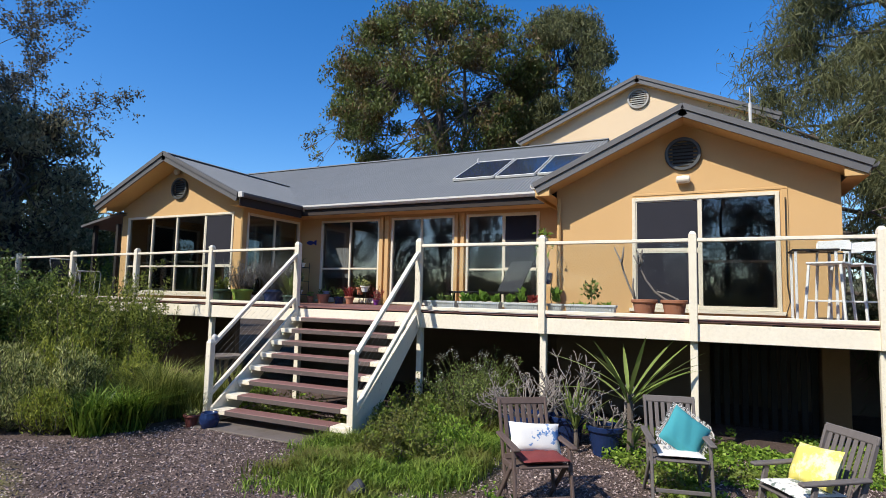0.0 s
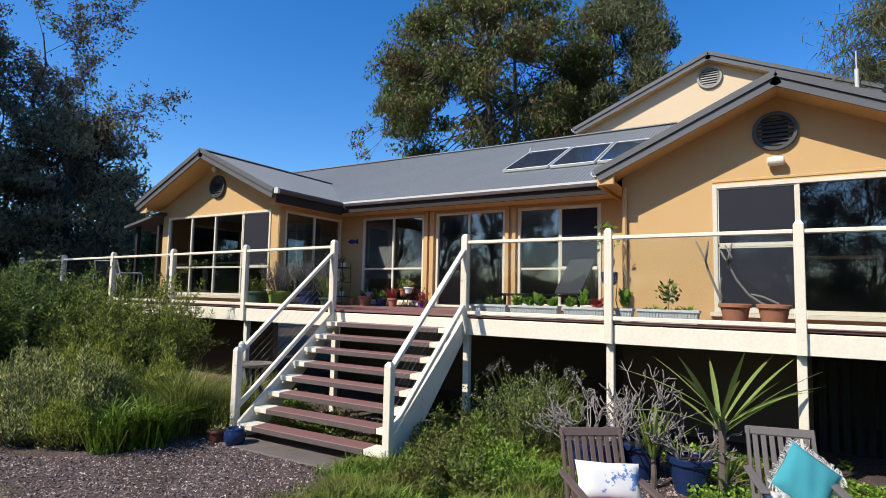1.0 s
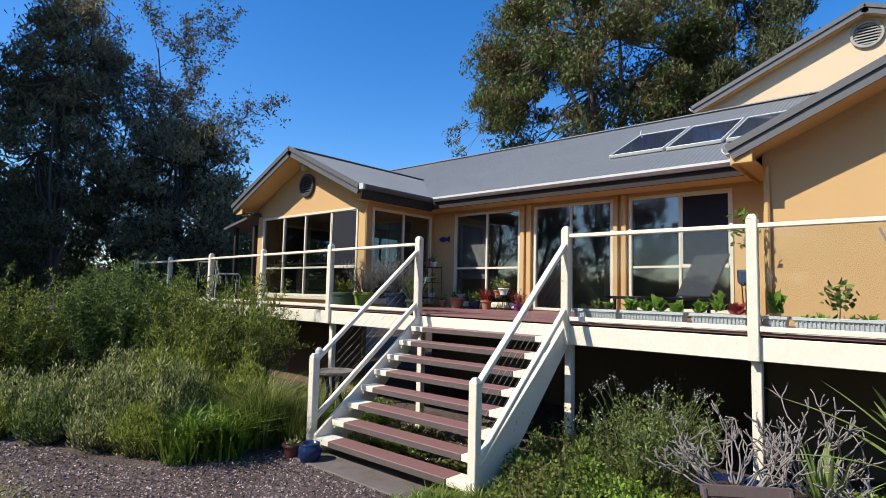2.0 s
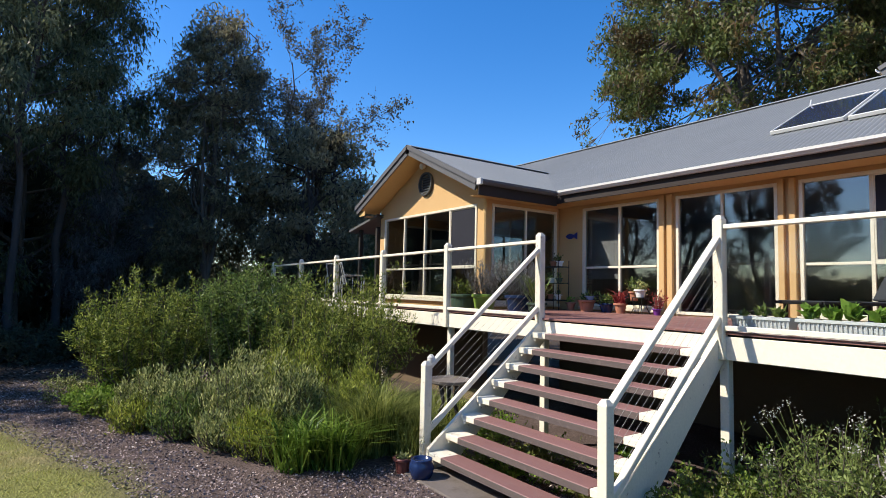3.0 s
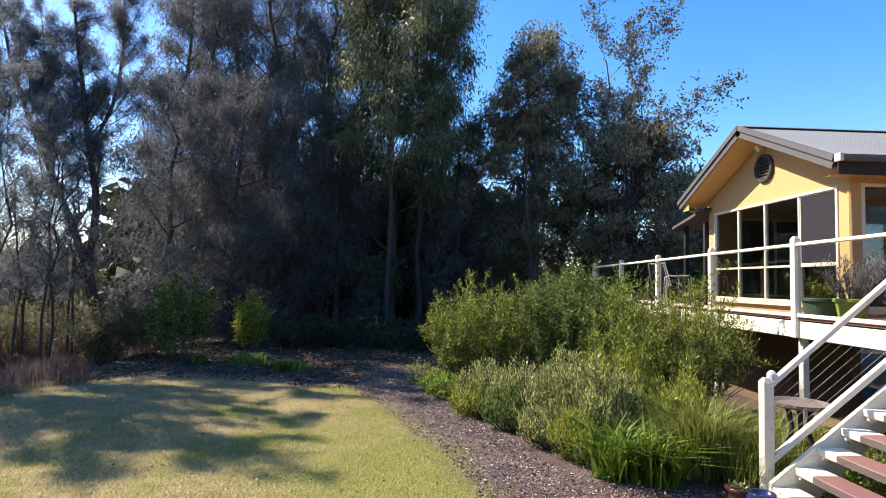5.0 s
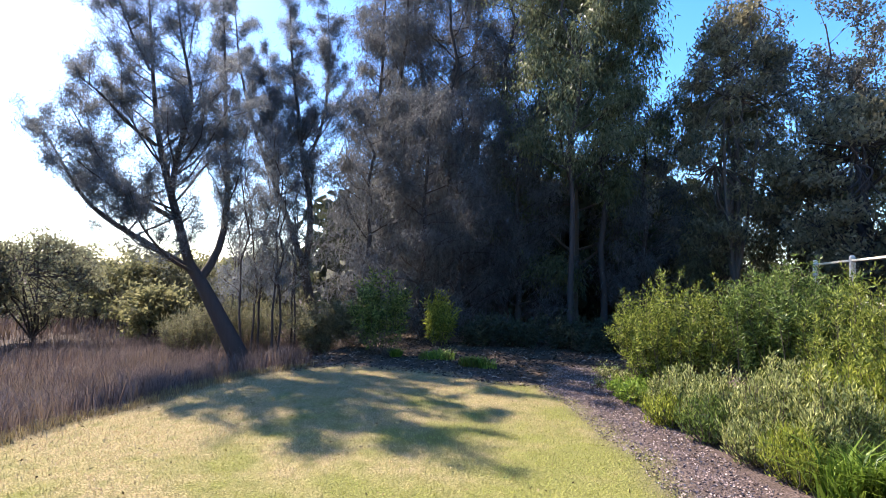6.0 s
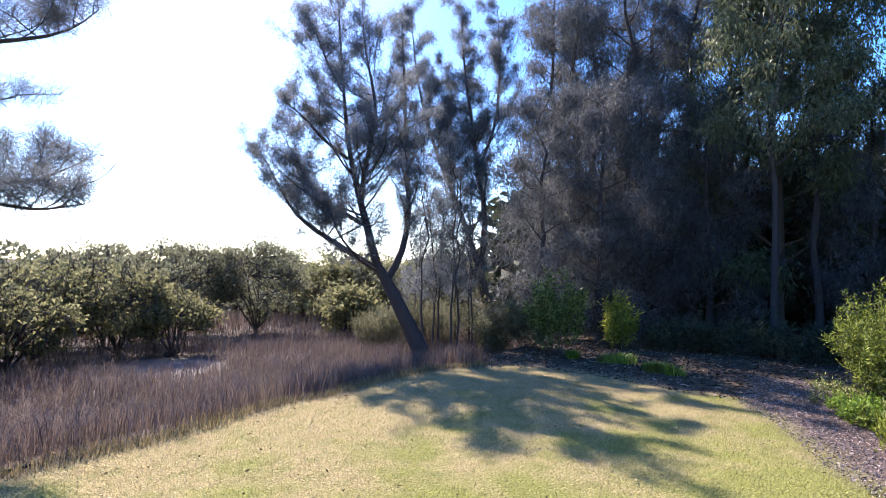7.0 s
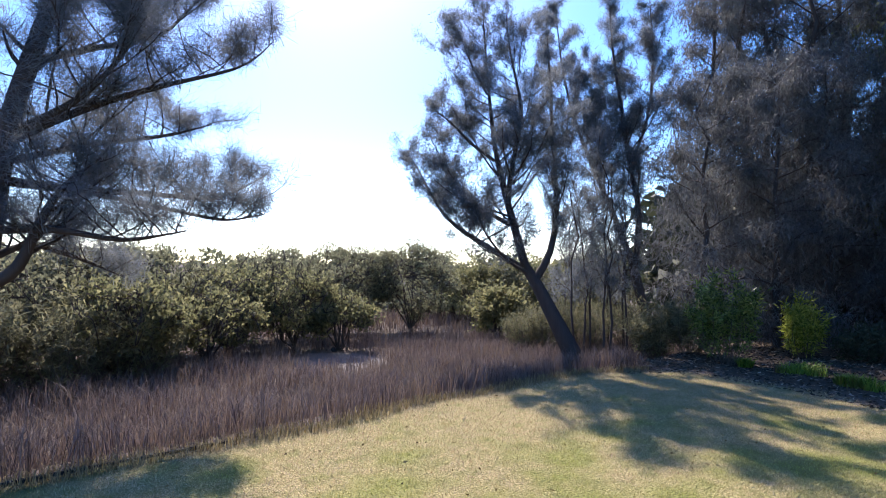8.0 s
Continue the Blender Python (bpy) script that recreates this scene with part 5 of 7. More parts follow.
# garden in front -------------------------------------------------------------
def garden_chair(x, y, rz, wood, label):
    """A folding slatted garden chair that faces -y before it is turned."""
    o = thing("garden_chair", label, "chair", "garden chairs", at=pose(x, y, 0, 0, 0, rz) @ Matrix.Diagonal((0.95, 0.95, 1.04, 1)))
    W = 0.25
    back_lo, back_hi = Vector((0, 0.20, 0.36)), Vector((0, 0.40, 0.86))
    for s in (-1, 1):
        part("back_stile", Mesh().bar((s * W, 0.12, 0.10), (s * W, 0.41, 0.88), 0.028, 0.045, 0.006, (0, -0.4, 0.9)), wood, o)
        part("front_leg", Mesh().bar((s * (W + 0.028), -0.30, 0.0), (s * (W + 0.028), -0.17, 0.56), 0.028, 0.05, 0.006, (0, -1, 0.2)), wood, o)
        part("rear_leg", Mesh().bar((s * (W + 0.03), 0.32, 0.0), (s * (W + 0.028), -0.12, 0.40), 0.026, 0.045, 0.006, (0, -0.6, 0.8)), wood, o)
        part("arm", Mesh().bar((s * (W + 0.03), -0.30, 0.575), (s * (W + 0.03), 0.30, 0.60), 0.07, 0.028, 0.01), wood, o)
        part("side_rail", Mesh().bar((s * W, -0.24, 0.40), (s * W, 0.24, 0.36), 0.026, 0.05, 0.005), wood, o)
    part("top_rail", Mesh().bar((-W - 0.02, 0.405, 0.865), (W + 0.02, 0.405, 0.865), 0.028, 0.07, 0.008, (0, 0.4, 1)), wood, o)
    part("lower_back_rail", Mesh().bar((-W, 0.215, 0.40), (W, 0.215, 0.40), 0.026, 0.05, 0.006, (0, 0.4, 1)), wood, o)
    part("front_stretcher", Mesh().bar((-W, -0.265, 0.16), (W, -0.265, 0.16), 0.02, 0.035, 0.004), wood, o)
    for k in range(7):
        xx = -W + 0.055 + k * (2 * W - 0.11) / 6
        part("back_slat", Mesh().bar((xx, 0.222, 0.42), (xx, 0.395, 0.84), 0.042, 0.014, 0.004, (0, -0.9, 0.4)), wood, o)
    for k in range(6):
        yy = -0.25 + k * 0.085
        part("seat_slat", Mesh().bar((-W + 0.015, yy, 0.425 - 0.012 * k), (W - 0.015, yy, 0.425 - 0.012 * k), 0.068, 0.018, 0.005), wood, o)
    return o


def pillow_mesh(w, h, t, seed):
    """A plump cushion with drawn-out corners, flat in x and z."""
    rng = np.random.default_rng(seed)
    n = 16
    M = Mesh()
    for side in (-1, 1):
        v = []
        for j in range(n + 1):
            for i in range(n + 1):
                a, b = 2 * i / n - 1, 2 * j / n - 1
                puff = (1 - a ** 4) * (1 - b ** 4)
                pinch = 1 - 0.07 * (1 - abs(a * b)) * (abs(a) ** 3 + abs(b) ** 3)
                wr = 0.006 * math.sin(9 * a + 3 * b + seed) * puff + rng.normal(0, 0.0012)
                v.append((a * w / 2 * pinch, side * (t / 2 * puff ** 0.6 + wr * 0.6), b * h / 2 * pinch))
        k = n + 1
        f = [(j * k + i, j * k + i + 1, (j + 1) * k + i + 1, (j + 1) * k + i) for j in range(n) for i in range(n)]
        M.add(v, f if side < 0 else [q[::-1] for q in f])
    return M


C_TEAL = mat("teal cotton", (0.05, 0.30, 0.34), (0.04, 0.25, 0.29), 0.9, coarse=6, fine=220, bump=0.2)
C_WHITE = mat("white cotton", (0.74, 0.72, 0.68), (0.66, 0.64, 0.6), 0.9, coarse=6, fine=200, bump=0.2)
C_YELLOW = mat("yellow cotton with pale streaks", (0.74, 0.66, 0.16), (0.70, 0.60, 0.12), 0.9, coarse=3, fine=200, bump=0.2, dirt=(0.80, 0.76, 0.48), dirt_at=(0.48, 0.6))
C_RED = mat("faded red canvas", (0.20, 0.04, 0.038), (0.15, 0.03, 0.03), 0.9, coarse=5, fine=160, bump=0.2, dirt=(0.30, 0.15, 0.12), dirt_at=(0.6, 0.8))
C_PRINT = mat("white cotton with a grey-green print", (0.72, 0.70, 0.66), (0.66, 0.64, 0.6), 0.9, coarse=5, fine=160, bump=0.2, dirt=(0.16, 0.2, 0.17), dirt_at=(0.52, 0.56))
C_BLUEPRINT = mat("white cotton with a blue print", (0.74, 0.73, 0.70), (0.68, 0.67, 0.64), 0.9, coarse=3.2, fine=200, bump=0.2, dirt=(0.10, 0.22, 0.45), dirt_at=(0.57, 0.60))

CH1, CH2, CH3 = (5.12, -2.70, 36), (6.29, -1.84, 14), (7.28, -2.52, -58)
garden_chair(*CH1, CHAIRRED, "weathered reddish wooden folding garden chair with arms")
garden_chair(*CH2, CHAIRWOOD, "silvered grey wooden folding garden chair with arms")
garden_chair(*CH3, CHAIRWOOD, "silvered grey wooden garden chair turned sideways")


def on_chair(ch, m):
    return pose(ch[0], ch[1], 0, 0, 0, ch[2]) @ m


def cushion(label, ch, m, w, h, t, material, seed, fringe=False, name="cushion"):
    o = tagged(new(name, None), label, "cushion")
    o.matrix_world = on_chair(ch, m)
    part("cover", pillow_mesh(w, h, t, seed).data("cover", material, True), None, o)
    if fringe:
        rng = np.random.default_rng(seed)
        for a, b, sx, sz in ((-1, 0, -1, 0), (1, 0, 1, 0), (0, -1, 0, -1), (0, 1, 0, 1)):
            M = Mesh()
            for k in range(40):
                u = -1 + 2 * (k + 0.5) / 40
                px, pz = (a * w / 2 * 0.97, u * h / 2) if a else (u * w / 2, b * h / 2 * 0.97)
                L = 0.042 * rng.uniform(0.6, 1.2)
                M.tube([(px, 0, pz), (px + sx * L * 0.6 + rng.normal(0, 0.006), rng.normal(0, 0.006), pz + sz * L * 0.6 + rng.normal(0, 0.006)), (px + sx * L + rng.normal(0, 0.01), -0.01, pz + sz * L - 0.01)], 0.003, 4, cap=False)
            part("fringe", M.data("fringe", C_WHITE), None, o)
    return o


cushion("white scatter cushion with a blue print leaning on the chair", CH1, pose(0.02, 0.06, 0.62, -26, 4, 0), 0.50, 0.28, 0.12, C_BLUEPRINT, 1)
cushion("flat faded red seat pad on the chair", CH1, pose(0.02, -0.07, 0.495, 90, 0, 0), 0.44, 0.42, 0.06, C_RED, 2, name="seat_pad")
cushion("teal cushion with a white tasselled fringe set on its corner", CH2, pose(0.08, 0.02, 0.64, -28, 36, 0), 0.40, 0.40, 0.13, C_TEAL, 3, fringe=True)
cushion("thin white seat pad on the chair", CH2, pose(0.0, -0.05, 0.485, 90, 0, 0), 0.42, 0.42, 0.035, C_WHITE, 4, name="seat_pad")
cushion("bright yellow cushion leaning on the chair", CH3, pose(0.0, 0.06, 0.65, -26, -5, 0), 0.46, 0.33, 0.13, C_YELLOW, 5)
cushion("white printed seat pad with grey-green blotches", CH3, pose(0.0, -0.07, 0.49, 90, 0, 0), 0.44, 0.44, 0.05, C_PRINT, 6, name="seat_pad")

pot("large_blue_pot", "large blue glazed pot crowded with bare frangipani branches", (4.40, -0.62, -0.01), 0.29, 0.42, BLUEGLAZE, sticks(51, 0.56, 0.28, 26, 0.0085, 3, 1.3), group="blue pots with frangipani")
pot("large_blue_pot", "large blue glazed pot with bare frangipani branches", (5.40, -0.52, -0.01), 0.215, 0.37, BLUEGLAZE, sticks(52, 0.42, 0.22, 22, 0.0085, 3, 1.2), group="blue pots with frangipani")
pot("large_blue_pot", "large blue glazed pot with tall bare frangipani branches", (4.85, -0.25, -0.01), 0.24, 0.38, BLUEGLAZE, sticks(53, 0.66, 0.2, 15, 0.009, 3, 0.6), group="blue pots with frangipani")
jar = thing("blue_pot", "round-bellied blue glazed pot on the mulch beside the stairs", "plant pot", at=pose(0.22, -2.03, 0))
part("pot", Mesh().lathe([(0.085, -0.01), (0.10, 0.01), (0.128, 0.07), (0.137, 0.12), (0.13, 0.17), (0.113, 0.20), (0.117, 0.212), (0.112, 0.218), (0.098, 0.212), (0.10, 0.19)], 28).data("pot", BLUEGLAZE, True), None, jar)
part("soil", Mesh().lathe([(0.10, 0.17), (0.06, 0.18), (0.01, 0.182)], 20), SOIL, jar)
pot("terracotta_pot", "small red-brown pot with pale flowers beside the stairs", (-0.06, -2.09, 0.0), 0.10, 0.17, mat("red brown ceramic", (0.16, 0.05, 0.04), rough=0.4, bump=0.02), leafy(13, 0.1, 0.1, L_SILVER, 160, (0.04, 0.025)))
urn = thing("birdbath", "round grey stone birdbath on three carved dark legs", "birdbath", at=pose(-0.47, -1.18, 0))
part("bowl", Mesh().lathe([(0.10, 0.83), (0.24, 0.85), (0.28, 0.87), (0.285, 0.90), (0.26, 0.90), (0.22, 0.875), (0.02, 0.865)], 26), CONCRETE, urn)
for a in range(3):
    c, s = math.cos(a * 2.094 + 0.4), math.sin(a * 2.094 + 0.4)
    part("leg", Mesh().tube([(0.2 * c, 0.2 * s, 0), (0.12 * c, 0.12 * s, 0.18), (0.15 * c, 0.15 * s, 0.4), (0.08 * c, 0.08 * s, 0.62), (0.12 * c, 0.12 * s, 0.84)], [0.03, 0.022, 0.03, 0.022, 0.03], 8).data("leg", DARKSTEEL, True), None, urn)
lantern = thing("garden_light", "slim pale garden light post beside the newel", "garden light", at=pose(-0.13, -1.70, 0))
part("pole", Mesh().tube([(0, 0, 0), (0, 0, 1.12)], 0.018, 8), GUTTER_W, lantern)
part("lamp_head", Mesh().lathe([(0.03, 1.12), (0.045, 1.15), (0.045, 1.24), (0.02, 1.27)], 12), GUTTER_W, lantern)


def strap_plant(name, label, at, n, length, width, seed, trunk_h=0.3, lift=1.0, leaf=L_YUCCA, r=0.035):
    """A rosette of long folded leaves, each a part."""
    rng = np.random.default_rng(seed)
    o = thing(name, label, "plant", at=pose(*at))
    part("trunk", Mesh().tube([(0, 0, -0.02), (0.01, 0, trunk_h * 0.5), (0, 0.01, trunk_h)], [r, r * 0.9, r * 0.7], 8), BARK, o)
    for k in range(n):
        az = k * 2.4 + rng.uniform(-0.3, 0.3)
        up = lift * rng.uniform(0.45, 1.6)
        L, w = length * rng.uniform(0.75, 1.15), width * rng.uniform(0.85, 1.15)
        d = np.array([math.cos(az), math.sin(az), up])
        d /= np.linalg.norm(d)
        side = np.array([-math.sin(az), math.cos(az), 0])
        p, pts = np.array([0, 0, trunk_h * rng.uniform(0.75, 1.0)]), []
        for i in range(9):
            pts.append(p)
            d = unit(d + np.array([0, 0, -0.045 * (1.7 - up * 0.6)]))
            p = p + d * L / 8
        M = Mesh()
        rows_ = []
        for i, q in enumerate(pts):
            u = i / 8
            ww = w * (0.35 + 1.1 * u) if u < 0.45 else w * 0.85 * (1 - ((u - 0.45) / 0.55) ** 2) + 0.002
            nrm_ = np.cross(side, unit(pts[min(i + 1, 8)] - pts[max(i - 1, 0)]))
            rows_.append([q - side * ww / 2 - nrm_ * ww * 0.16, q, q + side * ww / 2 - nrm_ * ww * 0.16])
        k0 = [tuple(v) for row in rows_ for v in row]
        M.add(k0, [(i * 3 + j, i * 3 + j + 1, i * 3 + j + 4, i * 3 + j + 3) for i in range(8) for j in range(2)])
        part("leaf", M.data("leaf", leaf, True), None, o)
    return o


strap_plant("spear_lily", "tall spear lily with long arching pale green leaves", (5.70, -0.58, 0), 17, 1.08, 0.06, 71, 0.80, 1.05, r=0.045)
strap_plant("cordyline", "upright cluster of yellow-green strap leaves by the pots", (5.05, -0.62, 0), 22, 0.60, 0.05, 72, 0.30, 2.6)
strap_plant("cordyline", "low cluster of yellow-green strap leaves", (5.72, -0.55, 0), 14, 0.42, 0.05, 73, 0.15, 1.4)
edging = tagged(new("garden_edging", Mesh().bar((5.9, -12.0, -0.04), (4.3, -12.1, -0.04), 0.05, 0.16, 0.01).bar((4.28, -12.105, -0.045), (2.7, -12.15, -0.055), 0.05, 0.15, 0.01).data("garden_edging", DARKTIMBER)), "half-buried dark timber edging along the lawn", "edging", kind="structure")

# a dark stone half hidden in the long grass
rock = Mesh().lathe([(0.05, -0.03), (0.085, 0.0), (0.095, 0.05), (0.08, 0.10), (0.045, 0.13), (0.01, 0.135)], 14, (3.52, -3.22, 0.0))
rock.v = [(x + 0.012 * math.sin(31 * y + 17 * z), y + 0.012 * math.sin(27 * x + 9 * z), z + 0.012 * math.sin(23 * x + 29 * y)) for x, y, z in rock.v]
tagged(new("garden_stone", rock.data("garden_stone", mat("dark grey stone", (0.05, 0.052, 0.06), (0.03, 0.031, 0.036), 0.7, coarse=9, fine=60, bump=0.5), True)), "small dark grey stone half hidden in the grass", "stone")

# trees and plants ----------------------------------------------------------
def polar(yaw, dist, eye=(5.2, -5.0)):
    """A place seen in a compass direction from the middle of the lawn."""
    a = radians(yaw)
    return eye[0] - dist * math.sin(a), eye[1] + dist * math.cos(a)


def wander(rng, a, d, length, n, bend, droop=0.0):
    """A wandering line from a in direction d."""
    pts, p, d = [np.array(a, float)], np.array(a, float), unit(np.array(d, float))
    for i in range(n):
        d = unit(d + rng.normal(0, bend, 3) + np.array([0, 0, -droop]))
        p = p + d * length / n
        pts.append(p)
    return pts


def grow(seed, at, h, spread, lean=(0, 0), lo=0.25, limbs=14, shape="dome", rise=0.6, droop=0.0, trunks=1, r=0.16, twig=4, bend=0.12, fork=0.0):
    """The wood of a tree: lines with radii, and the places where foliage hangs."""
    rng = np.random.default_rng(seed)
    z0 = float(ground_z(at[0], at[1])) - 0.08
    lines, tips = [], []
    for k in range(trunks):
        off = rng.normal(0, 0.22, 2) if trunks > 1 else np.zeros(2)
        hh = h * (1 if k == 0 else rng.uniform(0.7, 0.98))
        out = rng.normal(0, fork, 2) if k else np.zeros(2)
        n = 9
        pts = [np.array([at[0] + off[0] + (lean[0] + out[0]) * hh * (i / n) + rng.normal(0, 0.02 * hh * i / n), at[1] + off[1] + (lean[1] + out[1]) * hh * (i / n) + rng.normal(0, 0.02 * hh * i / n), z0 + hh * 0.96 * i / n]) for i in range(n + 1)]
        rr = r * (1 if k == 0 else 0.7)
        lines.append((pts, [rr * (1 - 0.9 * i / n) + 0.008 + (0.25 * rr if i == 0 else 0) for i in range(n + 1)]))
        m = limbs if trunks == 1 else max(4, limbs // trunks + 1)
        for j in range(m):
            t = lo + (1 - lo) * (j + rng.uniform(0, 1)) / m
            i = min(int(t * n), n - 1)
            base = pts[i] + (pts[i + 1] - pts[i]) * (t * n - i)
            az = j * 2.4 + rng.uniform(-0.5, 0.5) + k * 1.1
            s = (t - lo) / (1 - lo)
            prof = {"dome": math.sqrt(max(0.05, 1 - (1.5 * (s - 0.35)) ** 2)), "cone": 1.05 - 0.85 * s, "column": 0.95 - 0.5 * s * s, "vase": 0.5 + 0.6 * s}[shape]
            L = spread * prof * rng.uniform(0.65, 1.15)
            up = rise * rng.uniform(0.6, 1.4)
            q = wander(rng, base, (math.cos(az), math.sin(az), up), L * math.sqrt(1 + up * up * 0.5), 5, bend, droop)
            r0 = max(0.010, rr * (1 - 0.85 * t) * 0.38)
            lines.append((q, [r0 * (1 - 0.85 * v / 5) + 0.004 for v in range(6)]))
            tips.append(q[-1])
            for w in range(twig):
                u = rng.uniform(0.3, 1.0)
                ii = min(int(u * 5), 4)
                b = q[ii] + (q[ii + 1] - q[ii]) * (u * 5 - ii)
                d = unit(q[ii + 1] - q[ii]) + rng.normal(0, 0.55, 3) + np.array([0, 0, 0.25 - droop])
                tw = wander(rng, b, d, L * rng.uniform(0.25, 0.5), 3, bend * 1.3, droop)
                lines.append((tw, [r0 * 0.4 + 0.003, r0 * 0.3 + 0.003, r0 * 0.2 + 0.002, 0.002]))
                tips += [tw[1], tw[2], tw[3]]
    return lines, np.array(tips), rng


def wood_mesh(name, lines, material):
    M = Mesh()
    for pts, rad in lines:
        M.tube(pts, rad, 7 if max(rad) > 0.06 else (5 if max(rad) > 0.025 else 3), cap=False)
    return M.data(name, material, True)


def tree(name, label, seed, at, h, spread, leaf, bark, count, clump=0.5, size=(0.2, 0.05), hang=0.5, flat=1.0, group="", needle=False, patchy=1.3, **kw):
    """A tree: trunk with its limbs, and a crown of many small leaves in clumps round the twigs."""
    lines, tips, rng = grow(seed, at, h, spread, **kw)
    o = thing(name, label, "tree", group, at=pose(at[0], at[1], 0))
    tr = part("trunk", wood_mesh("trunk", lines, bark), None, o)
    tr.matrix_local = pose(-at[0], -at[1], 0)
    weight = rng.uniform(0.1, 1.0, len(tips)) ** patchy
    pick = rng.choice(len(tips), count, p=weight / weight.sum())
    off = rng.normal(0, 1, (count, 3)) * np.array([clump, clump, clump * flat]) * rng.uniform(0.3, 1.0, (count, 1))
    c = tips[pick] + off
    if needle:
        c[:, 2] -= np.abs(rng.normal(0, clump * 0.5, count))
    ax = unit(unit(rng.normal(size=(count, 3))) * (1 - hang) + np.array([0, 0, -1.0]) * hang + unit(off) * 0.3)
    floor = ground_z(c[:, 0], c[:, 1]) + 0.12
    c[:, 2] = np.maximum(c[:, 2], floor)
    cr = part("crown", big_mesh("crown", needles_of(c, ax, size[0], size[1] * (1.2 if needle else 1.6), rng), 3, leaf), None, o)
    cr.matrix_local = pose(-at[0], -at[1], 0)
    return o


def clump_tree(name, label, seed, at, crown, radii, clumps, per, leaf, bark, size, puff=0.85, r=0.3, wisps=(), low=0.62, group="", arms=7):
    """A broad tree whose foliage stands in separate rounded clumps at the ends of its limbs; crown: the middle of the crown."""
    rng = np.random.default_rng(seed)
    z0 = float(ground_z(*at)) - 0.08
    foot, mid, rad = np.array([at[0], at[1], z0]), np.array(crown, float), np.array(radii, float)
    fork = foot + (mid - foot) * np.array([0.5, 0.5, low])
    lines = [(smooth_line([foot, foot * 0.5 + fork * 0.5 + rng.normal(0, 0.15, 3), fork], 12), list(np.linspace(r * 1.2, r * 0.7, 13)))]
    hubs = []
    for k in range(arms):
        h = mid + rad * 0.45 * unit(rng.normal(size=3) + np.array([0, 0, 0.3]))
        hubs.append(h)
        lines.append((smooth_line([fork, (fork + h) / 2 + rng.normal(0, 0.35, 3), h], 12), list(np.linspace(r * 0.5, r * 0.2, 13))))
    heads = []
    for k in range(clumps):
        d = unit(rng.normal(size=3) + np.array([0, 0, 0.25]))
        heads.append(mid + rad * d * rng.uniform(0.62, 1.0) ** 0.6)
    heads += [np.array(w, float) for w in wisps]
    spots, sizes = [], []
    for k, h in enumerate(heads):
        hub = min(hubs, key=lambda q: float(np.linalg.norm(q - h)))
        w = smooth_line([hub, hub + (h - hub) * 0.35 + rng.normal(0, 0.35, 3), hub + (h - hub) * 0.7 + rng.normal(0, 0.35, 3), h], 12)
        wisp = k >= clumps
        lines.append((w, list(np.linspace(0.025 if wisp else r * 0.2, 0.008 if wisp else 0.012, 13))))
        n = int(per * (0.12 if wisp else rng.uniform(0.5, 1.4)))
        own = puff * (0.5 if wisp else rng.uniform(0.65, 1.25))
        off = unit(rng.normal(size=(n, 3))) * own * rng.uniform(0, 1, (n, 1)) ** 0.45
        off[:, 2] = np.where(off[:, 2] < 0, off[:, 2] * 0.45, off[:, 2] * 0.8)
        spots.append(h + off)
        for j in range(7):
            e = h + unit(rng.normal(size=3) + np.array([0, 0, 0.3])) * own * 0.8
            lines.append(([w[-2], (w[-1] + e) / 2, e], [0.015, 0.01, 0.004]))
    c = np.concatenate(spots)
    ax = unit(unit(rng.normal(size=(len(c), 3))) * 0.6 + np.array([0, 0, -0.6]))
    o = thing(name, label, "tree", group, at=pose(at[0], at[1], 0))
    part("trunk", wood_mesh("trunk", lines, bark), None, o).matrix_local = pose(-at[0], -at[1], 0)
    part("crown", big_mesh("crown", needles_of(c, ax, size[0], size[1] * 1.6, rng), 3, leaf), None, o).matrix_local = pose(-at[0], -at[1], 0)
    return o


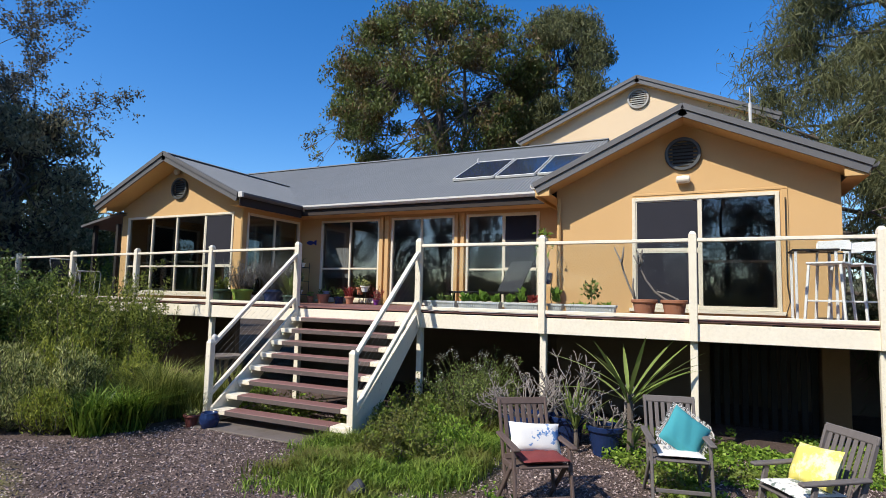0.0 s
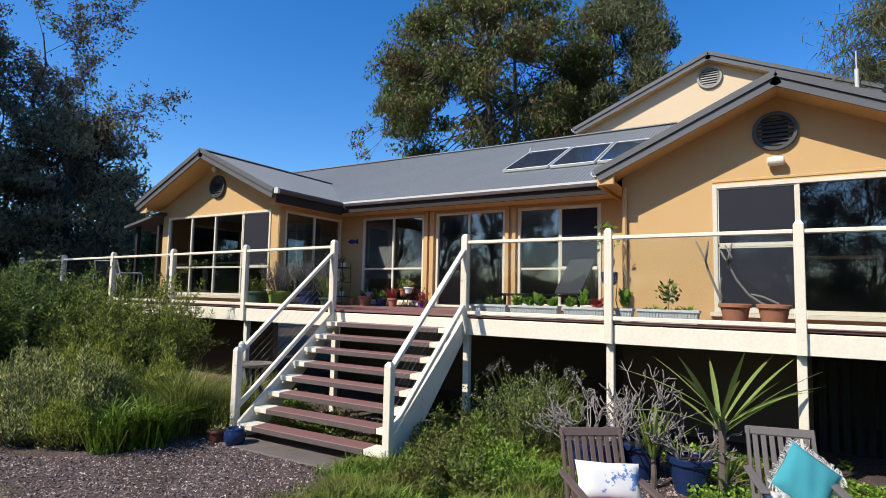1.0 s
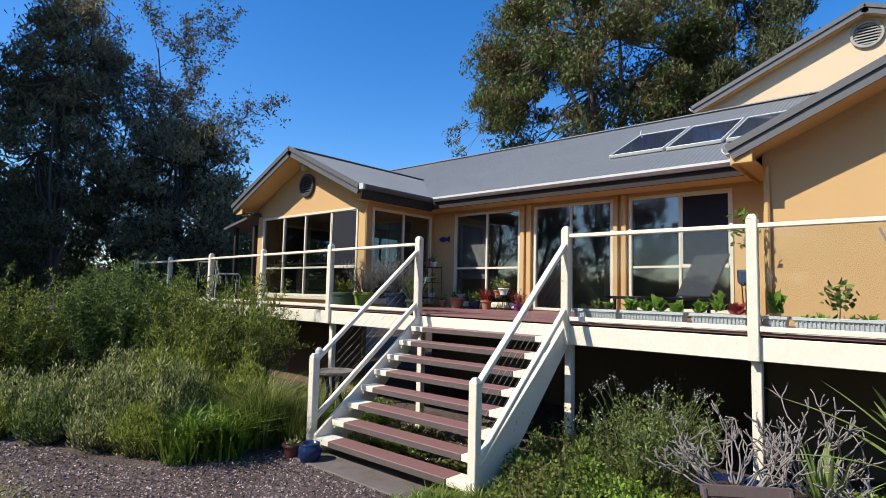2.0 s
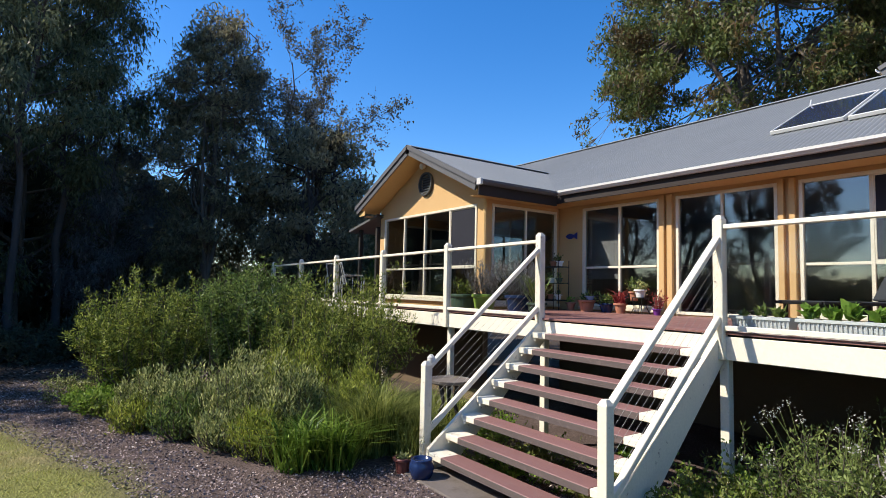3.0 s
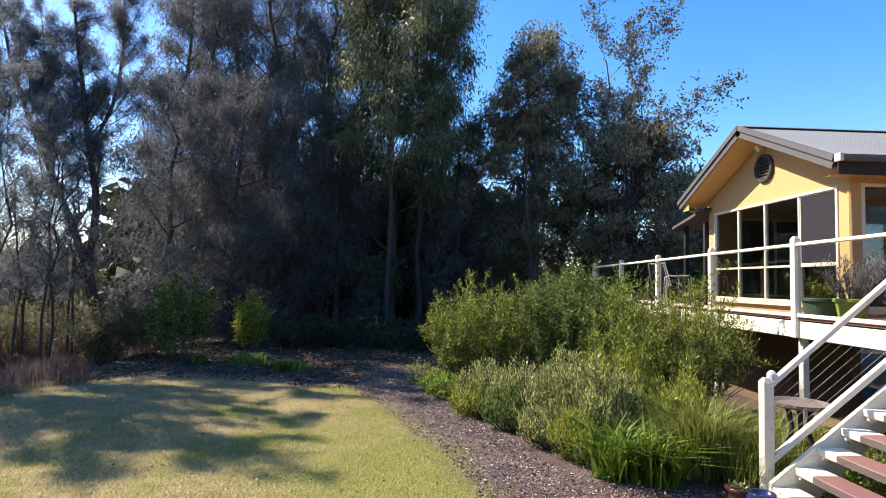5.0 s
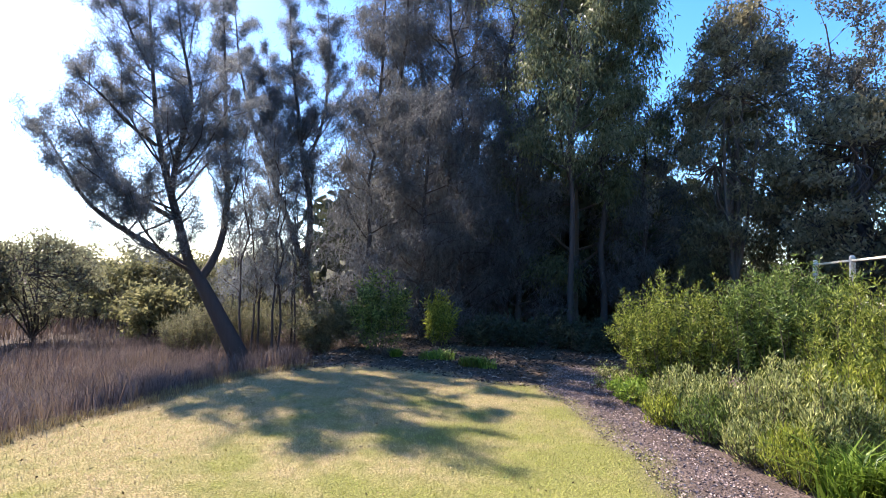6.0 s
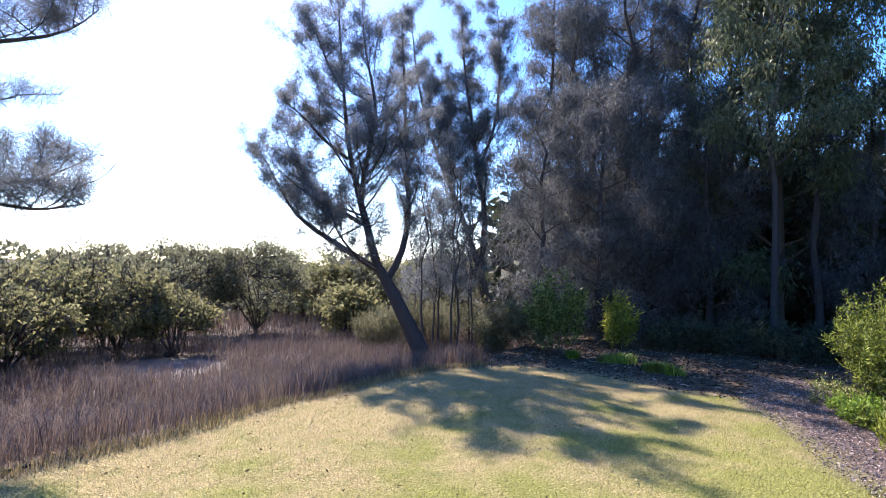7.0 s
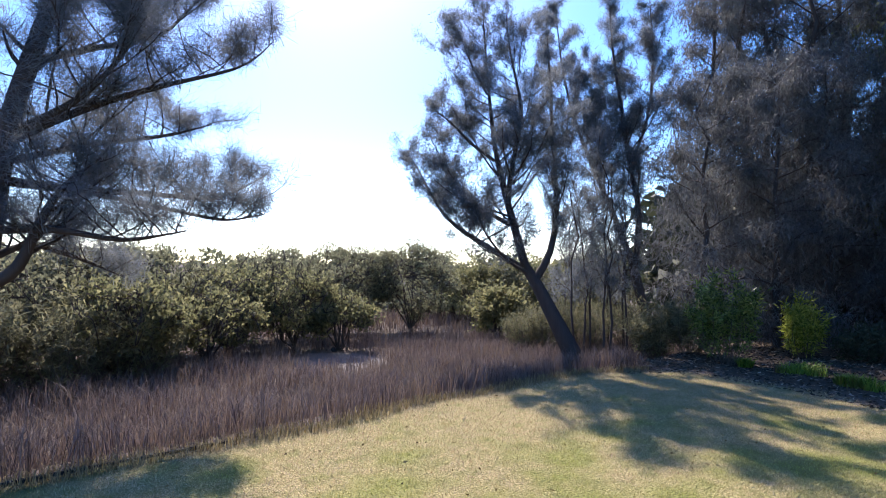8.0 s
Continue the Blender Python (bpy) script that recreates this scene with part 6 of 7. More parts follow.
def shrub(name, label, seed, at, h, rad, leaf, count, size=(0.09, 0.025), up=0.4, stems=26, category="shrub", group="", flat=0.3, bark=None, zbase=None):
    """A shrub: many stems from the base, leaves along their outer parts."""
    rng = np.random.default_rng(seed)
    z0 = float(ground_z(at[0], at[1])) - 0.03 if zbase is None else zbase
    M, pts = Mesh(), []
    for k in range(stems):
        az, f = rng.uniform(0, 6.283), math.sqrt(rng.uniform(0.02, 1))
        hh = h * (1 - flat * f * f) * rng.uniform(0.72, 1.06)
        end = np.array([at[0] + rad * f * math.cos(az), at[1] + rad * f * math.sin(az), z0 + hh])
        a = np.array([at[0] + rad * 0.25 * f * math.cos(az), at[1] + rad * 0.25 * f * math.sin(az), z0])
        mid = (a + end) / 2 + np.array([rad * 0.22 * f * math.cos(az), rad * 0.22 * f * math.sin(az), -0.05 * h]) + rng.normal(0, 0.03 * h, 3)
        M.tube([a, mid, end], [0.008 * h ** 0.5 + 0.003, 0.006, 0.002], 4, cap=False)
        for u in np.linspace(0.25, 1.03, 16):
            pts.append((1 - u) ** 2 * a + 2 * u * (1 - u) * mid + u * u * end)
        for w in range(3):
            u = rng.uniform(0.4, 0.95)
            b = (1 - u) ** 2 * a + 2 * u * (1 - u) * mid + u * u * end
            e = b + rng.normal(0, 0.16, 3) * rad + np.array([0, 0, 0.12 * h])
            M.tube([b, e], [0.004, 0.0015], 3, cap=False)
            pts += [b + (e - b) * v for v in np.linspace(0.3, 1, 8)]
    pts = np.array(pts)
    o = thing(name, label, category, group, at=pose(at[0], at[1], z0))
    st = part("wood", M.data("wood", bark or BARK, True), None, o)
    st.matrix_local = pose(-at[0], -at[1], -z0)
    pick = rng.integers(0, len(pts), count)
    off = rng.normal(0, 1, (count, 3)) * (size[0] * 0.55)
    c = pts[pick] + off
    c[:, 2] = np.maximum(c[:, 2], z0 + 0.04)
    ax = unit(unit(off) + np.array([0, 0, up]))
    lf = part("foliage", big_mesh("foliage", leaves(c, ax, size[0], size[1], rng), 4, leaf), None, o)
    lf.matrix_local = pose(-at[0], -at[1], -z0)
    return o


def tussock(name, label, seed, at, h, rad, leaf, count, width=0.012, lean=0.9, category="grass clump", group="", zbase=None):
    rng = np.random.default_rng(seed)
    z0 = float(ground_z(at[0], at[1])) - 0.02 if zbase is None else zbase
    o = thing(name, label, category, group, at=pose(at[0], at[1], z0))
    tufts = 9 if count > 1000 else 4
    for k in range(tufts):
        n = count // tufts
        cx, cy = rng.normal(0, rad * 0.28, 2)
        a, f = rng.uniform(0, 6.283, n), np.sqrt(rng.uniform(0, 1, n)) * rad * 0.3
        roots = np.stack([cx + f * np.cos(a), cy + f * np.sin(a), np.zeros(n)], 1)
        part("tuft", blade_mesh("tuft", blades(roots, h * rng.uniform(0.75, 1.08), width, lean, rng), leaf), None, o)
    return o


# tall trees beyond the lawn, dark against the light
def bough(rng, pts, radii, out, lines, tips, lo=0.2, lift=0.7, gap=0.24):
    """One stem along pts, with side branches, their twigs, and the places of the needle tufts."""
    q = smooth_line(pts, 12)
    rad = np.interp(np.linspace(0, 1, 13), np.linspace(0, 1, len(radii)), radii)
    lines.append((q, list(rad)))
    whole = sum(np.linalg.norm(q[i + 1] - q[i]) for i in range(12))
    n = max(4, int(whole * (1 - lo) / gap))
    for j in range(n):
        u = lo + (1 - lo) * (j + rng.uniform(0, 1)) / n
        i = min(int(u * 12), 11)
        base = q[i] + (q[i + 1] - q[i]) * (u * 12 - i)
        az = rng.uniform(0, 6.283)
        d = np.array([math.cos(az), math.sin(az), lift * rng.uniform(0.4, 1.5)])
        L = out * (1.1 - 0.7 * u) * rng.uniform(0.35, 1.25)
        w = wander(rng, base, d, L, 5, 0.16, -0.10)
        r0 = max(0.008, rad[i] * 0.3)
        lines.append((w, [r0 * (1 - 0.8 * v / 5) + 0.003 for v in range(6)]))
        tips += w[2:]
        for k in range(max(4, int(L / 0.2))):
            v = rng.uniform(0.2, 1)
            m = min(int(v * 5), 4)
            b = w[m] + (w[m + 1] - w[m]) * (v * 5 - m)
            tw = wander(rng, b, unit(w[m + 1] - w[m]) + rng.normal(0, 0.5, 3) + np.array([0, 0, 0.35]), L * rng.uniform(0.15, 0.34), 3, 0.2, -0.08)
            lines.append((tw, [0.006, 0.005, 0.004, 0.002]))
            tips += tw[1:]
    tips.append(q[-1])


def smooth_line(pts, n):
    """n pieces along a rounded line through pts."""
    p = np.array(pts, float)
    t = np.linspace(0, len(p) - 1, n + 1)
    s = np.stack([np.interp(t, np.arange(len(p)), p[:, k]) for k in range(3)], 1)
    for _ in range(2):
        s[1:-1] = 0.25 * s[:-2] + 0.5 * s[1:-1] + 0.25 * s[2:]
    return list(s)


def forked_casuarina(name, label, seed, at, stems, out, tufts, needles, side, deep, length=0.21, width=0.012, fan=0.6, droop=0.0, gap=0.24):
    """A casuarina of several stems, each given as (sideways, back, up) steps and radii; its needles stand in tufts at the twigs."""
    rng = np.random.default_rng(seed)
    z0 = float(ground_z(*at)) - 0.08
    lines, tips = [], []
    for pts, radii, lo, reach in stems:
        w = [np.array([at[0] + side[0] * u + deep[0] * v, at[1] + side[1] * u + deep[1] * v, z0 + z]) for u, v, z in pts]
        bough(rng, w, radii, out * reach, lines, tips, lo, gap=gap) if lo < 1 else lines.append((smooth_line(w, 12), list(np.interp(np.linspace(0, 1, 13), np.linspace(0, 1, len(radii)), radii))))
    o = thing(name, label, "tree", at=pose(at[0], at[1], 0))
    part("trunk", wood_mesh("trunk", lines, BARK_DARK), None, o).matrix_local = pose(-at[0], -at[1], 0)
    tips = np.array(tips)
    tips = tips[rng.choice(len(tips), min(tufts, len(tips)), replace=False)]
    way = unit(rng.normal(0, 0.6, (len(tips), 3)) + np.array([0, 0, 0.7 - droop]))
    k = rng.integers(0, len(tips), needles)
    ax = unit(way[k] + rng.normal(0, fan, (needles, 3)))
    base = tips[k] - way[k] * length * rng.uniform(-0.3, 1.0, (needles, 1)) + rng.normal(0, 0.08, (needles, 3))
    cr = part("crown", big_mesh("crown", needles_of(base + ax * length * 0.5, ax, length, width, rng), 3, L_CAS), None, o)
    cr.matrix_local = pose(-at[0], -at[1], 0)
    return o


# stems lean across the marsh, away from the row of trees
forked_casuarina("leaning_casuarina", "leaning dark-trunked casuarina with wispy needles at the lawn's edge", 11, (-7.59, -14.41), [
    ([(0.0, 0.0, 0.0), (0.69, 0.0, 1.36), (1.19, 0.0, 2.32), (1.48, 0.0, 2.76)], [0.28, 0.21, 0.17, 0.14], 1, 0),
    ([(1.48, 0.0, 2.76), (1.89, 0.08, 4.18), (2.21, 0.25, 5.3), (2.47, 0.33, 6.44), (2.58, 0.41, 7.59), (2.74, 0.41, 9.18), (2.84, 0.41, 10.7)], [0.13, 0.11, 0.09, 0.07, 0.05, 0.035, 0.01], 0.12, 1.0),
    ([(1.98, 0.0, 4.53), (1.88, -0.33, 5.41), (1.62, -0.66, 6.27), (1.45, -0.83, 7.08), (1.83, -1.0, 8.35), (1.93, -1.0, 9.56)], [0.09, 0.075, 0.06, 0.045, 0.03, 0.01], 0.1, 0.9),
    ([(1.61, 0.0, 2.74), (2.6, -0.25, 3.36), (3.37, -0.5, 3.83), (3.86, -0.58, 4.32), (4.27, -0.58, 5.12), (4.87, -0.5, 6.1)], [0.10, 0.08, 0.06, 0.045, 0.03, 0.008], 0.2, 0.9),
    ([(1.92, 0.0, 3.95), (2.94, 0.33, 4.52), (3.56, 0.66, 5.1), (4.17, 0.83, 6.12), (4.56, 0.83, 6.83)], [0.07, 0.055, 0.04, 0.025, 0.008], 0.2, 0.9),
    ([(2.42, 0.33, 5.88), (3.05, 0.0, 6.31), (3.64, -0.25, 6.96), (4.13, -0.33, 7.31)], [0.06, 0.045, 0.03, 0.008], 0.2, 0.8),
    ([(1.19, 0.0, 2.41), (0.74, 0.17, 3.12), (0.61, 0.41, 4.29), (0.68, 0.58, 5.44), (0.75, 0.66, 6.65), (0.85, 0.75, 8.45), (0.97, 0.75, 10.4)], [0.12, 0.10, 0.085, 0.07, 0.055, 0.035, 0.01], 0.25, 0.75),
    ([(2.67, 0.41, 7.9), (3.11, 0.17, 8.74), (3.49, 0.0, 9.75)], [0.04, 0.03, 0.008], 0.1, 0.8),
    ([(1.33, 0.0, 2.53), (1.91, -0.75, 2.9), (2.41, -1.33, 3.57), (2.66, -1.66, 4.32)], [0.05, 0.04, 0.025, 0.008], 0.2, 0.8),
], 2.5, 8000, 110000, (0.58, -0.815), (-0.815, -0.58), length=0.16, width=0.0135, fan=1.0, gap=0.17)
forked_casuarina("casuarina", "slender forked casuarina with thin needles at the marsh edge", 12, (-11.28, -14.19), [
    ([(0.0, 0.0, 0.0), (0.31, 0.0, 1.37), (0.63, 0.0, 2.78)], [0.21, 0.165, 0.145], 1, 0),
    ([(0.63, 0.0, 2.8), (1.28, 0.16, 4.68), (2.02, 0.4, 6.34), (2.62, 0.48, 8.05), (3.02, 0.48, 9.75), (3.22, 0.48, 12.09)], [0.11, 0.09, 0.07, 0.05, 0.03, 0.01], 0.2, 0.8),
    ([(0.61, 0.0, 2.8), (0.34, -0.16, 4.66), (0.76, -0.32, 5.94), (0.92, -0.4, 7.94), (1.22, -0.4, 9.28), (1.34, -0.4, 11.7)], [0.115, 0.10, 0.08, 0.06, 0.04, 0.01], 0.22, 0.85),
    ([(0.76, -0.32, 5.94), (0.13, 0.0, 7.58), (-0.02, 0.32, 9.9), (0.12, 0.4, 11.98)], [0.06, 0.05, 0.035, 0.01], 0.15, 0.7),
    ([(1.65, 0.24, 5.52), (1.84, 0.72, 7.74), (2.14, 1.04, 10.12)], [0.05, 0.035, 0.01], 0.15, 0.7),
], 2.5, 5400, 74000, (0.475, -0.88), (-0.88, -0.475), length=0.17, width=0.0155, fan=1.0, gap=0.18)
for i in range(11):
    p = polar(121.8 + 0.6 * i + 0.4 * math.sin(4.1 * i), 17.6 + 1.3 * math.sin(2.6 * i))
    tree("sapling", "thin bare-stemmed young casuarina in the marsh edge thicket", 200 + i, p, 6.2 + 1.6 * math.sin(1.7 * i), 0.7, L_CAS, BARK_DARK, 2600, 0.16, (0.18, 0.012), 0.2, needle=True, lo=0.3, limbs=18, shape="column", rise=1.3, r=0.03, twig=4, bend=0.2, group="thicket saplings")
for i, (yw, d, hh, rd) in enumerate([(128.5, 18.0, 1.7, 0.8), (125.2, 19.0, 1.8, 0.9), (131.5, 18.5, 1.4, 0.8), (121.0, 18.5, 2.0, 0.9)]):
    shrub("thicket_shrub", "dull brown-green scrub round the feet of the casuarinas", 250 + i, polar(yw, d), hh, rd, L_GREY, 4200, (0.14, 0.02), 0.6, 60, group="scrub under the casuarinas")
for i, (yw, d, hh, sp) in enumerate([(113.3, 25, 17.0, 2.3), (111.3, 23.5, 17.0, 2.7), (109.3, 26, 18.5, 3.2), (106.4, 23.5, 17.5, 3.0), (103.5, 26, 19, 3.3), (100.4, 24.0, 18, 3.1), (97.2, 26, 18, 3.2), (110.4, 30, 19, 3.8), (103.2, 31, 20, 3.8)]):
    tree("casuarina", "tall dense dark casuarina in the row beyond the lawn", 20 + i, polar(yw, d), hh, sp, L_CASD, BARK_DARK, 27000, 0.34, (0.24, 0.024), 0.5, needle=True, lo=0.06, limbs=40, shape="column", rise=0.6, droop=0.03, r=0.18, twig=7, group="casuarinas beyond the lawn")
for i, (x, y, hh) in enumerate([(-12.5, -13.2, 9.0), (-13.0, -11.3, 9.0), (-14.6, -10.4, 9.0), (-16.2, -8.4, 9.5), (-16.9, -3.8, 9.0)]):
    tree("casuarina", "bushy dark casuarina at the back of the lawn", 220 + i, (x, y), hh, 2.0, L_CASD, BARK_DARK, 22000, 0.3, (0.2, 0.022), 0.5, needle=True, lo=0.04, limbs=34, shape="column", rise=0.5, droop=0.04, r=0.12, twig=7, group="bushy casuarinas")
tree("eucalypt", "tall straight eucalypt with a bare dull trunk in shade", 31, (-14.2, -6.3), 15.5, 2.8, L_EUC2, BARK_DARK, 30000, 0.36, (0.16, 0.034), 0.6, lo=0.34, limbs=30, shape="dome", rise=0.8, r=0.11, twig=6)
tree("eucalypt", "tall eucalypt with drooping dull green leaves", 32, polar(90.6, 21.5), 15.5, 2.5, L_EUCD, BARK_DARK, 32000, 0.42, (0.17, 0.036), 0.6, lo=0.3, limbs=26, shape="dome", rise=0.6, r=0.12)
tree("eucalypt", "dense eucalypt with olive drooping foliage", 33, polar(93.5, 23.5), 14.5, 3.4, L_EUCD, BARK, 34000, 0.46, (0.17, 0.036), 0.6, lo=0.15, limbs=28, shape="dome", rise=0.5, r=0.2)
clump_tree("eucalypt", "slim eucalypt hung with dull olive leaves", 34, (-14.4, -1.2), (-14.35, -1.15, 6.9), (1.55, 1.55, 4.6), 110, 165, L_COL, BARK, (0.17, 0.036), 0.6, 0.14, low=0.3)
tree("eucalypt", "low eucalypt with dull olive leaves behind the shrubs", 35, polar(79.9, 22.5), 9.0, 2.3, L_GREY, BARK, 26000, 0.42, (0.16, 0.036), 0.5, lo=0.06, limbs=30, shape="dome", rise=0.6, r=0.15)
tree("sparse_tree", "half-bare tree with fine upswept branches and few leaves", 36, (-14.4, 1.7), 11.0, 2.5, L_DULL, BARK_DARK, 34000, 0.19, (0.10, 0.042), 0.25, lo=0.18, limbs=36, shape="vase", rise=1.25, r=0.11, twig=12, bend=0.13, trunks=3, fork=0.09)
clump_tree("round_tree", "dense dull olive broad-leaved tree behind the rail", 37, (-12.7, 1.9), (-12.65, 1.85, 4.7), (1.9, 1.9, 3.0), 85, 200, L_COL, BARK_DARK, (0.15, 0.045), 0.8, 0.17)
for i, (yw, d, hh, sp) in enumerate([(73.0, 24.5, 6.2, 2.2), (64.4, 25, 5.2, 2.3), (60.5, 27, 4.6, 2.3), (56.5, 30, 4.4, 2.4), (66.8, 23, 6.0, 2.0)]):
    tree("round_tree", "dark spreading tree beyond the end of the deck", 240 + i, polar(yw, d), hh, sp, L_EUCD, BARK_DARK, 9000, 0.4, (0.17, 0.06), 0.3, lo=0.1, limbs=22, shape="dome", rise=0.5, r=0.14, group="trees beyond the deck")
shrub("shrub", "bright yellow-green shrub beyond the end of the deck", 245, polar(62.2, 19.0), 3.0, 1.0, L_YGREEN, 6000, (0.12, 0.05), 0.4, 50)
# unseen tall trees south of the lawn, added to darken what the windows mirror
for i, (yw, d, hh) in enumerate([(186.0, 24.0, 13.0), (193.0, 27.0, 15.0), (200.0, 23.0, 13.0), (208.0, 26.0, 15.0), (217.0, 24.0, 14.0), (227.0, 27.0, 15.0)]):
    tree("casuarina", "tall unseen casuarina south of the lawn", 260 + i, polar(yw, d), hh, 3.2, L_CASD, BARK_DARK, 9000, 0.5, (0.5, 0.06), 0.5, needle=True, lo=0.06, limbs=36, shape="column", rise=0.6, r=0.18, twig=4, group="casuarinas south of the lawn")
# behind the house
clump_tree("eucalypt", "broad eucalypt with clumped green and rusty foliage behind the roof", 41, (-3.6, 17.5), (-6.3, 17.4, 12.2), (5.8, 4.2, 4.8), 215, 340, L_EUC, BARK, (0.19, 0.058), 1.05, 0.32, wisps=[(-12.2, 15.6, 10.6), (-12.6, 15.4, 9.7), (-12.0, 15.2, 9.0), (-11.6, 15.6, 11.4), (-12.9, 15.6, 10.3), (-12.3, 15.4, 8.2)])
clump_tree("casuarina", "tall dull green casuarina behind the roof", 42, (0.6, 19.8), (0.1, 19.8, 11.6), (2.7, 2.2, 5.5), 110, 420, L_CASG, BARK_DARK, (0.26, 0.035), 0.9, 0.22)
tree("casuarina", "large drooping green casuarina beside the house", 43, (10.8, 8.6), 15.0, 3.6, L_CASG, BARK, 90000, 0.36, (0.30, 0.022), 0.5, needle=True, lo=0.12, limbs=70, shape="column", rise=0.4, droop=0.1, r=0.24)
tree("casuarina", "drooping green casuarina over the roof corner", 44, (11.2, 3.6), 9.5, 2.7, L_CASG, BARK, 70000, 0.30, (0.25, 0.016), 0.5, needle=True, lo=0.15, limbs=56, shape="column", rise=0.25, droop=0.12, r=0.17)
# the near casuarina over the marsh
forked_casuarina("casuarina", "near casuarina with long feathery boughs over the marsh", 45, (5.2, -14.28), [
    ([(0.12, 0, 0), (0.05, 0, 1.0), (-0.07, 0, 2.0), (-0.15, 0, 3.06), (-0.22, 0, 3.89), (-0.31, 0, 4.56), (-0.47, 0, 5.22), (-0.71, 0, 6.09), (-0.89, 0, 7.1), (-0.98, 0, 8.28)], [0.20, 0.18, 0.165, 0.15, 0.135, 0.125, 0.115, 0.10, 0.07, 0.02], 0.62, 1.0),
    ([(-0.11, 0, 2.28), (-0.43, -0.3, 2.44), (-0.53, -0.4, 2.79), (-0.66, -0.5, 3.23), (-0.88, -0.6, 3.65), (-1.21, -0.8, 3.95)], [0.09, 0.08, 0.065, 0.05, 0.035, 0.01], 0.3, 0.9),
    ([(-0.26, 0, 4.12), (-0.79, -0.2, 4.51), (-1.56, -0.4, 4.95), (-2.36, -0.6, 5.31), (-3.12, -0.7, 5.62), (-3.45, -0.8, 6.11)], [0.07, 0.055, 0.042, 0.03, 0.018, 0.006], 0.12, 0.9),
    ([(-0.2, 0, 3.64), (-1.1, 0.3, 3.63), (-2.15, 0.5, 3.72), (-3.14, 0.6, 3.68), (-3.93, 0.6, 4.23)], [0.07, 0.055, 0.04, 0.025, 0.006], 0.12, 0.9),
    ([(-1.1, 0.3, 3.63), (-2.1, -0.2, 3.43), (-2.9, -0.5, 3.26), (-3.47, -0.6, 3.42)], [0.04, 0.03, 0.02, 0.006], 0.12, 0.8),
    ([(-0.47, 0, 5.22), (-1.27, 0.3, 5.75), (-2.21, 0.6, 6.24), (-2.6, 0.7, 6.89), (-3.22, 0.8, 7.74)], [0.06, 0.045, 0.03, 0.02, 0.006], 0.12, 0.9),
    ([(-0.32, 0, 4.26), (-0.95, -0.6, 4.66), (-1.31, -1.0, 5.14), (-1.57, -1.3, 5.73)], [0.06, 0.045, 0.03, 0.01], 0.12, 0.9),
    ([(-0.22, 0, 3.86), (-1.22, 0.8, 4.39), (-2.51, 1.3, 4.84), (-3.27, 1.5, 5.22)], [0.06, 0.045, 0.03, 0.008], 0.12, 0.9),
    ([(-0.14, 0, 2.99), (-0.77, -0.7, 3.02), (-1.42, -1.2, 2.86), (-2.06, -1.5, 3.02)], [0.06, 0.045, 0.03, 0.008], 0.12, 0.9),
    ([(-0.71, 0, 6.09), (-1.44, -0.5, 6.46), (-2.14, -0.8, 7.0)], [0.05, 0.035, 0.01], 0.12, 0.9),
    ([(-0.1, 0, 2.6), (-0.6, 0.9, 2.9), (-1.3, 1.5, 2.7), (-2.0, 1.9, 2.4)], [0.06, 0.045, 0.03, 0.008], 0.12, 0.9),
], 1.7, 6000, 90000, (1.0, -0.008), (-0.008, -1.0), length=0.26, width=0.006, fan=0.42, droop=0.3, gap=0.12)

# mangroves round the marsh
MANG = [(-8.7, -23.5, 3.35, 1.75, L_MANG), (-6.5, -25.0, 3.2, 1.9, L_MANG), (-3.6, -24.6, 2.9, 1.9, L_MANG), (-2.6, -21.5, 2.1, 1.3, L_MANGY), (-0.8, -22.3, 2.2, 1.5, L_MANGY), (1.3, -22.9, 2.8, 1.8, L_MANG), (3.4, -21.6, 2.6, 1.7, L_MANG), (5.3, -20.6, 2.6, 1.7, L_MANG), (-3.7, -20.7, 1.3, 0.9, L_MANGY), (0.4, -20.3, 1.6, 1.1, L_MANGY), (2.6, -19.4, 1.9, 1.2, L_MANGY), (7.2, -18.6, 2.3, 1.4, L_MANG)]
for i, (x, y, top, sp, lf) in enumerate(MANG):
    clump_tree("mangrove", "round-crowned grey-green mangrove on dark stems in the marsh", 60 + i, (x, y), (x, y, top * 0.50), (sp * 1.12, sp * 1.12, top * 0.46), int(28 * sp * sp) + 18, 110, lf, BARK_DARK, (0.095, 0.042), 0.5, 0.07, low=0.12, group="mangroves in the marsh", arms=9)
for i, (yw, d, hh, sp, lf) in enumerate([(139.0, 30.0, 2.7, 1.9, L_MANG), (136.0, 27.5, 2.5, 1.7, L_MANGY), (132.6, 28.0, 2.8, 1.8, L_MANG), (129.0, 30.0, 2.7, 1.9, L_MANGY), (125.5, 32.0, 3.0, 2.0, L_MANG), (122.0, 33.0, 3.2, 2.0, L_MANG), (134.5, 22.0, 1.7, 1.2, L_MANGY)]):
    tree("mangrove", "low spreading mangrove deep in the marsh", 75 + i, polar(yw, d), hh, sp, lf, BARK_DARK, 6000, 0.3, (0.14, 0.06), 0.0, flat=0.7, lo=0.14, limbs=27, shape="dome", rise=0.75, r=0.09, trunks=3, fork=0.18, twig=5, group="mangroves in the marsh")

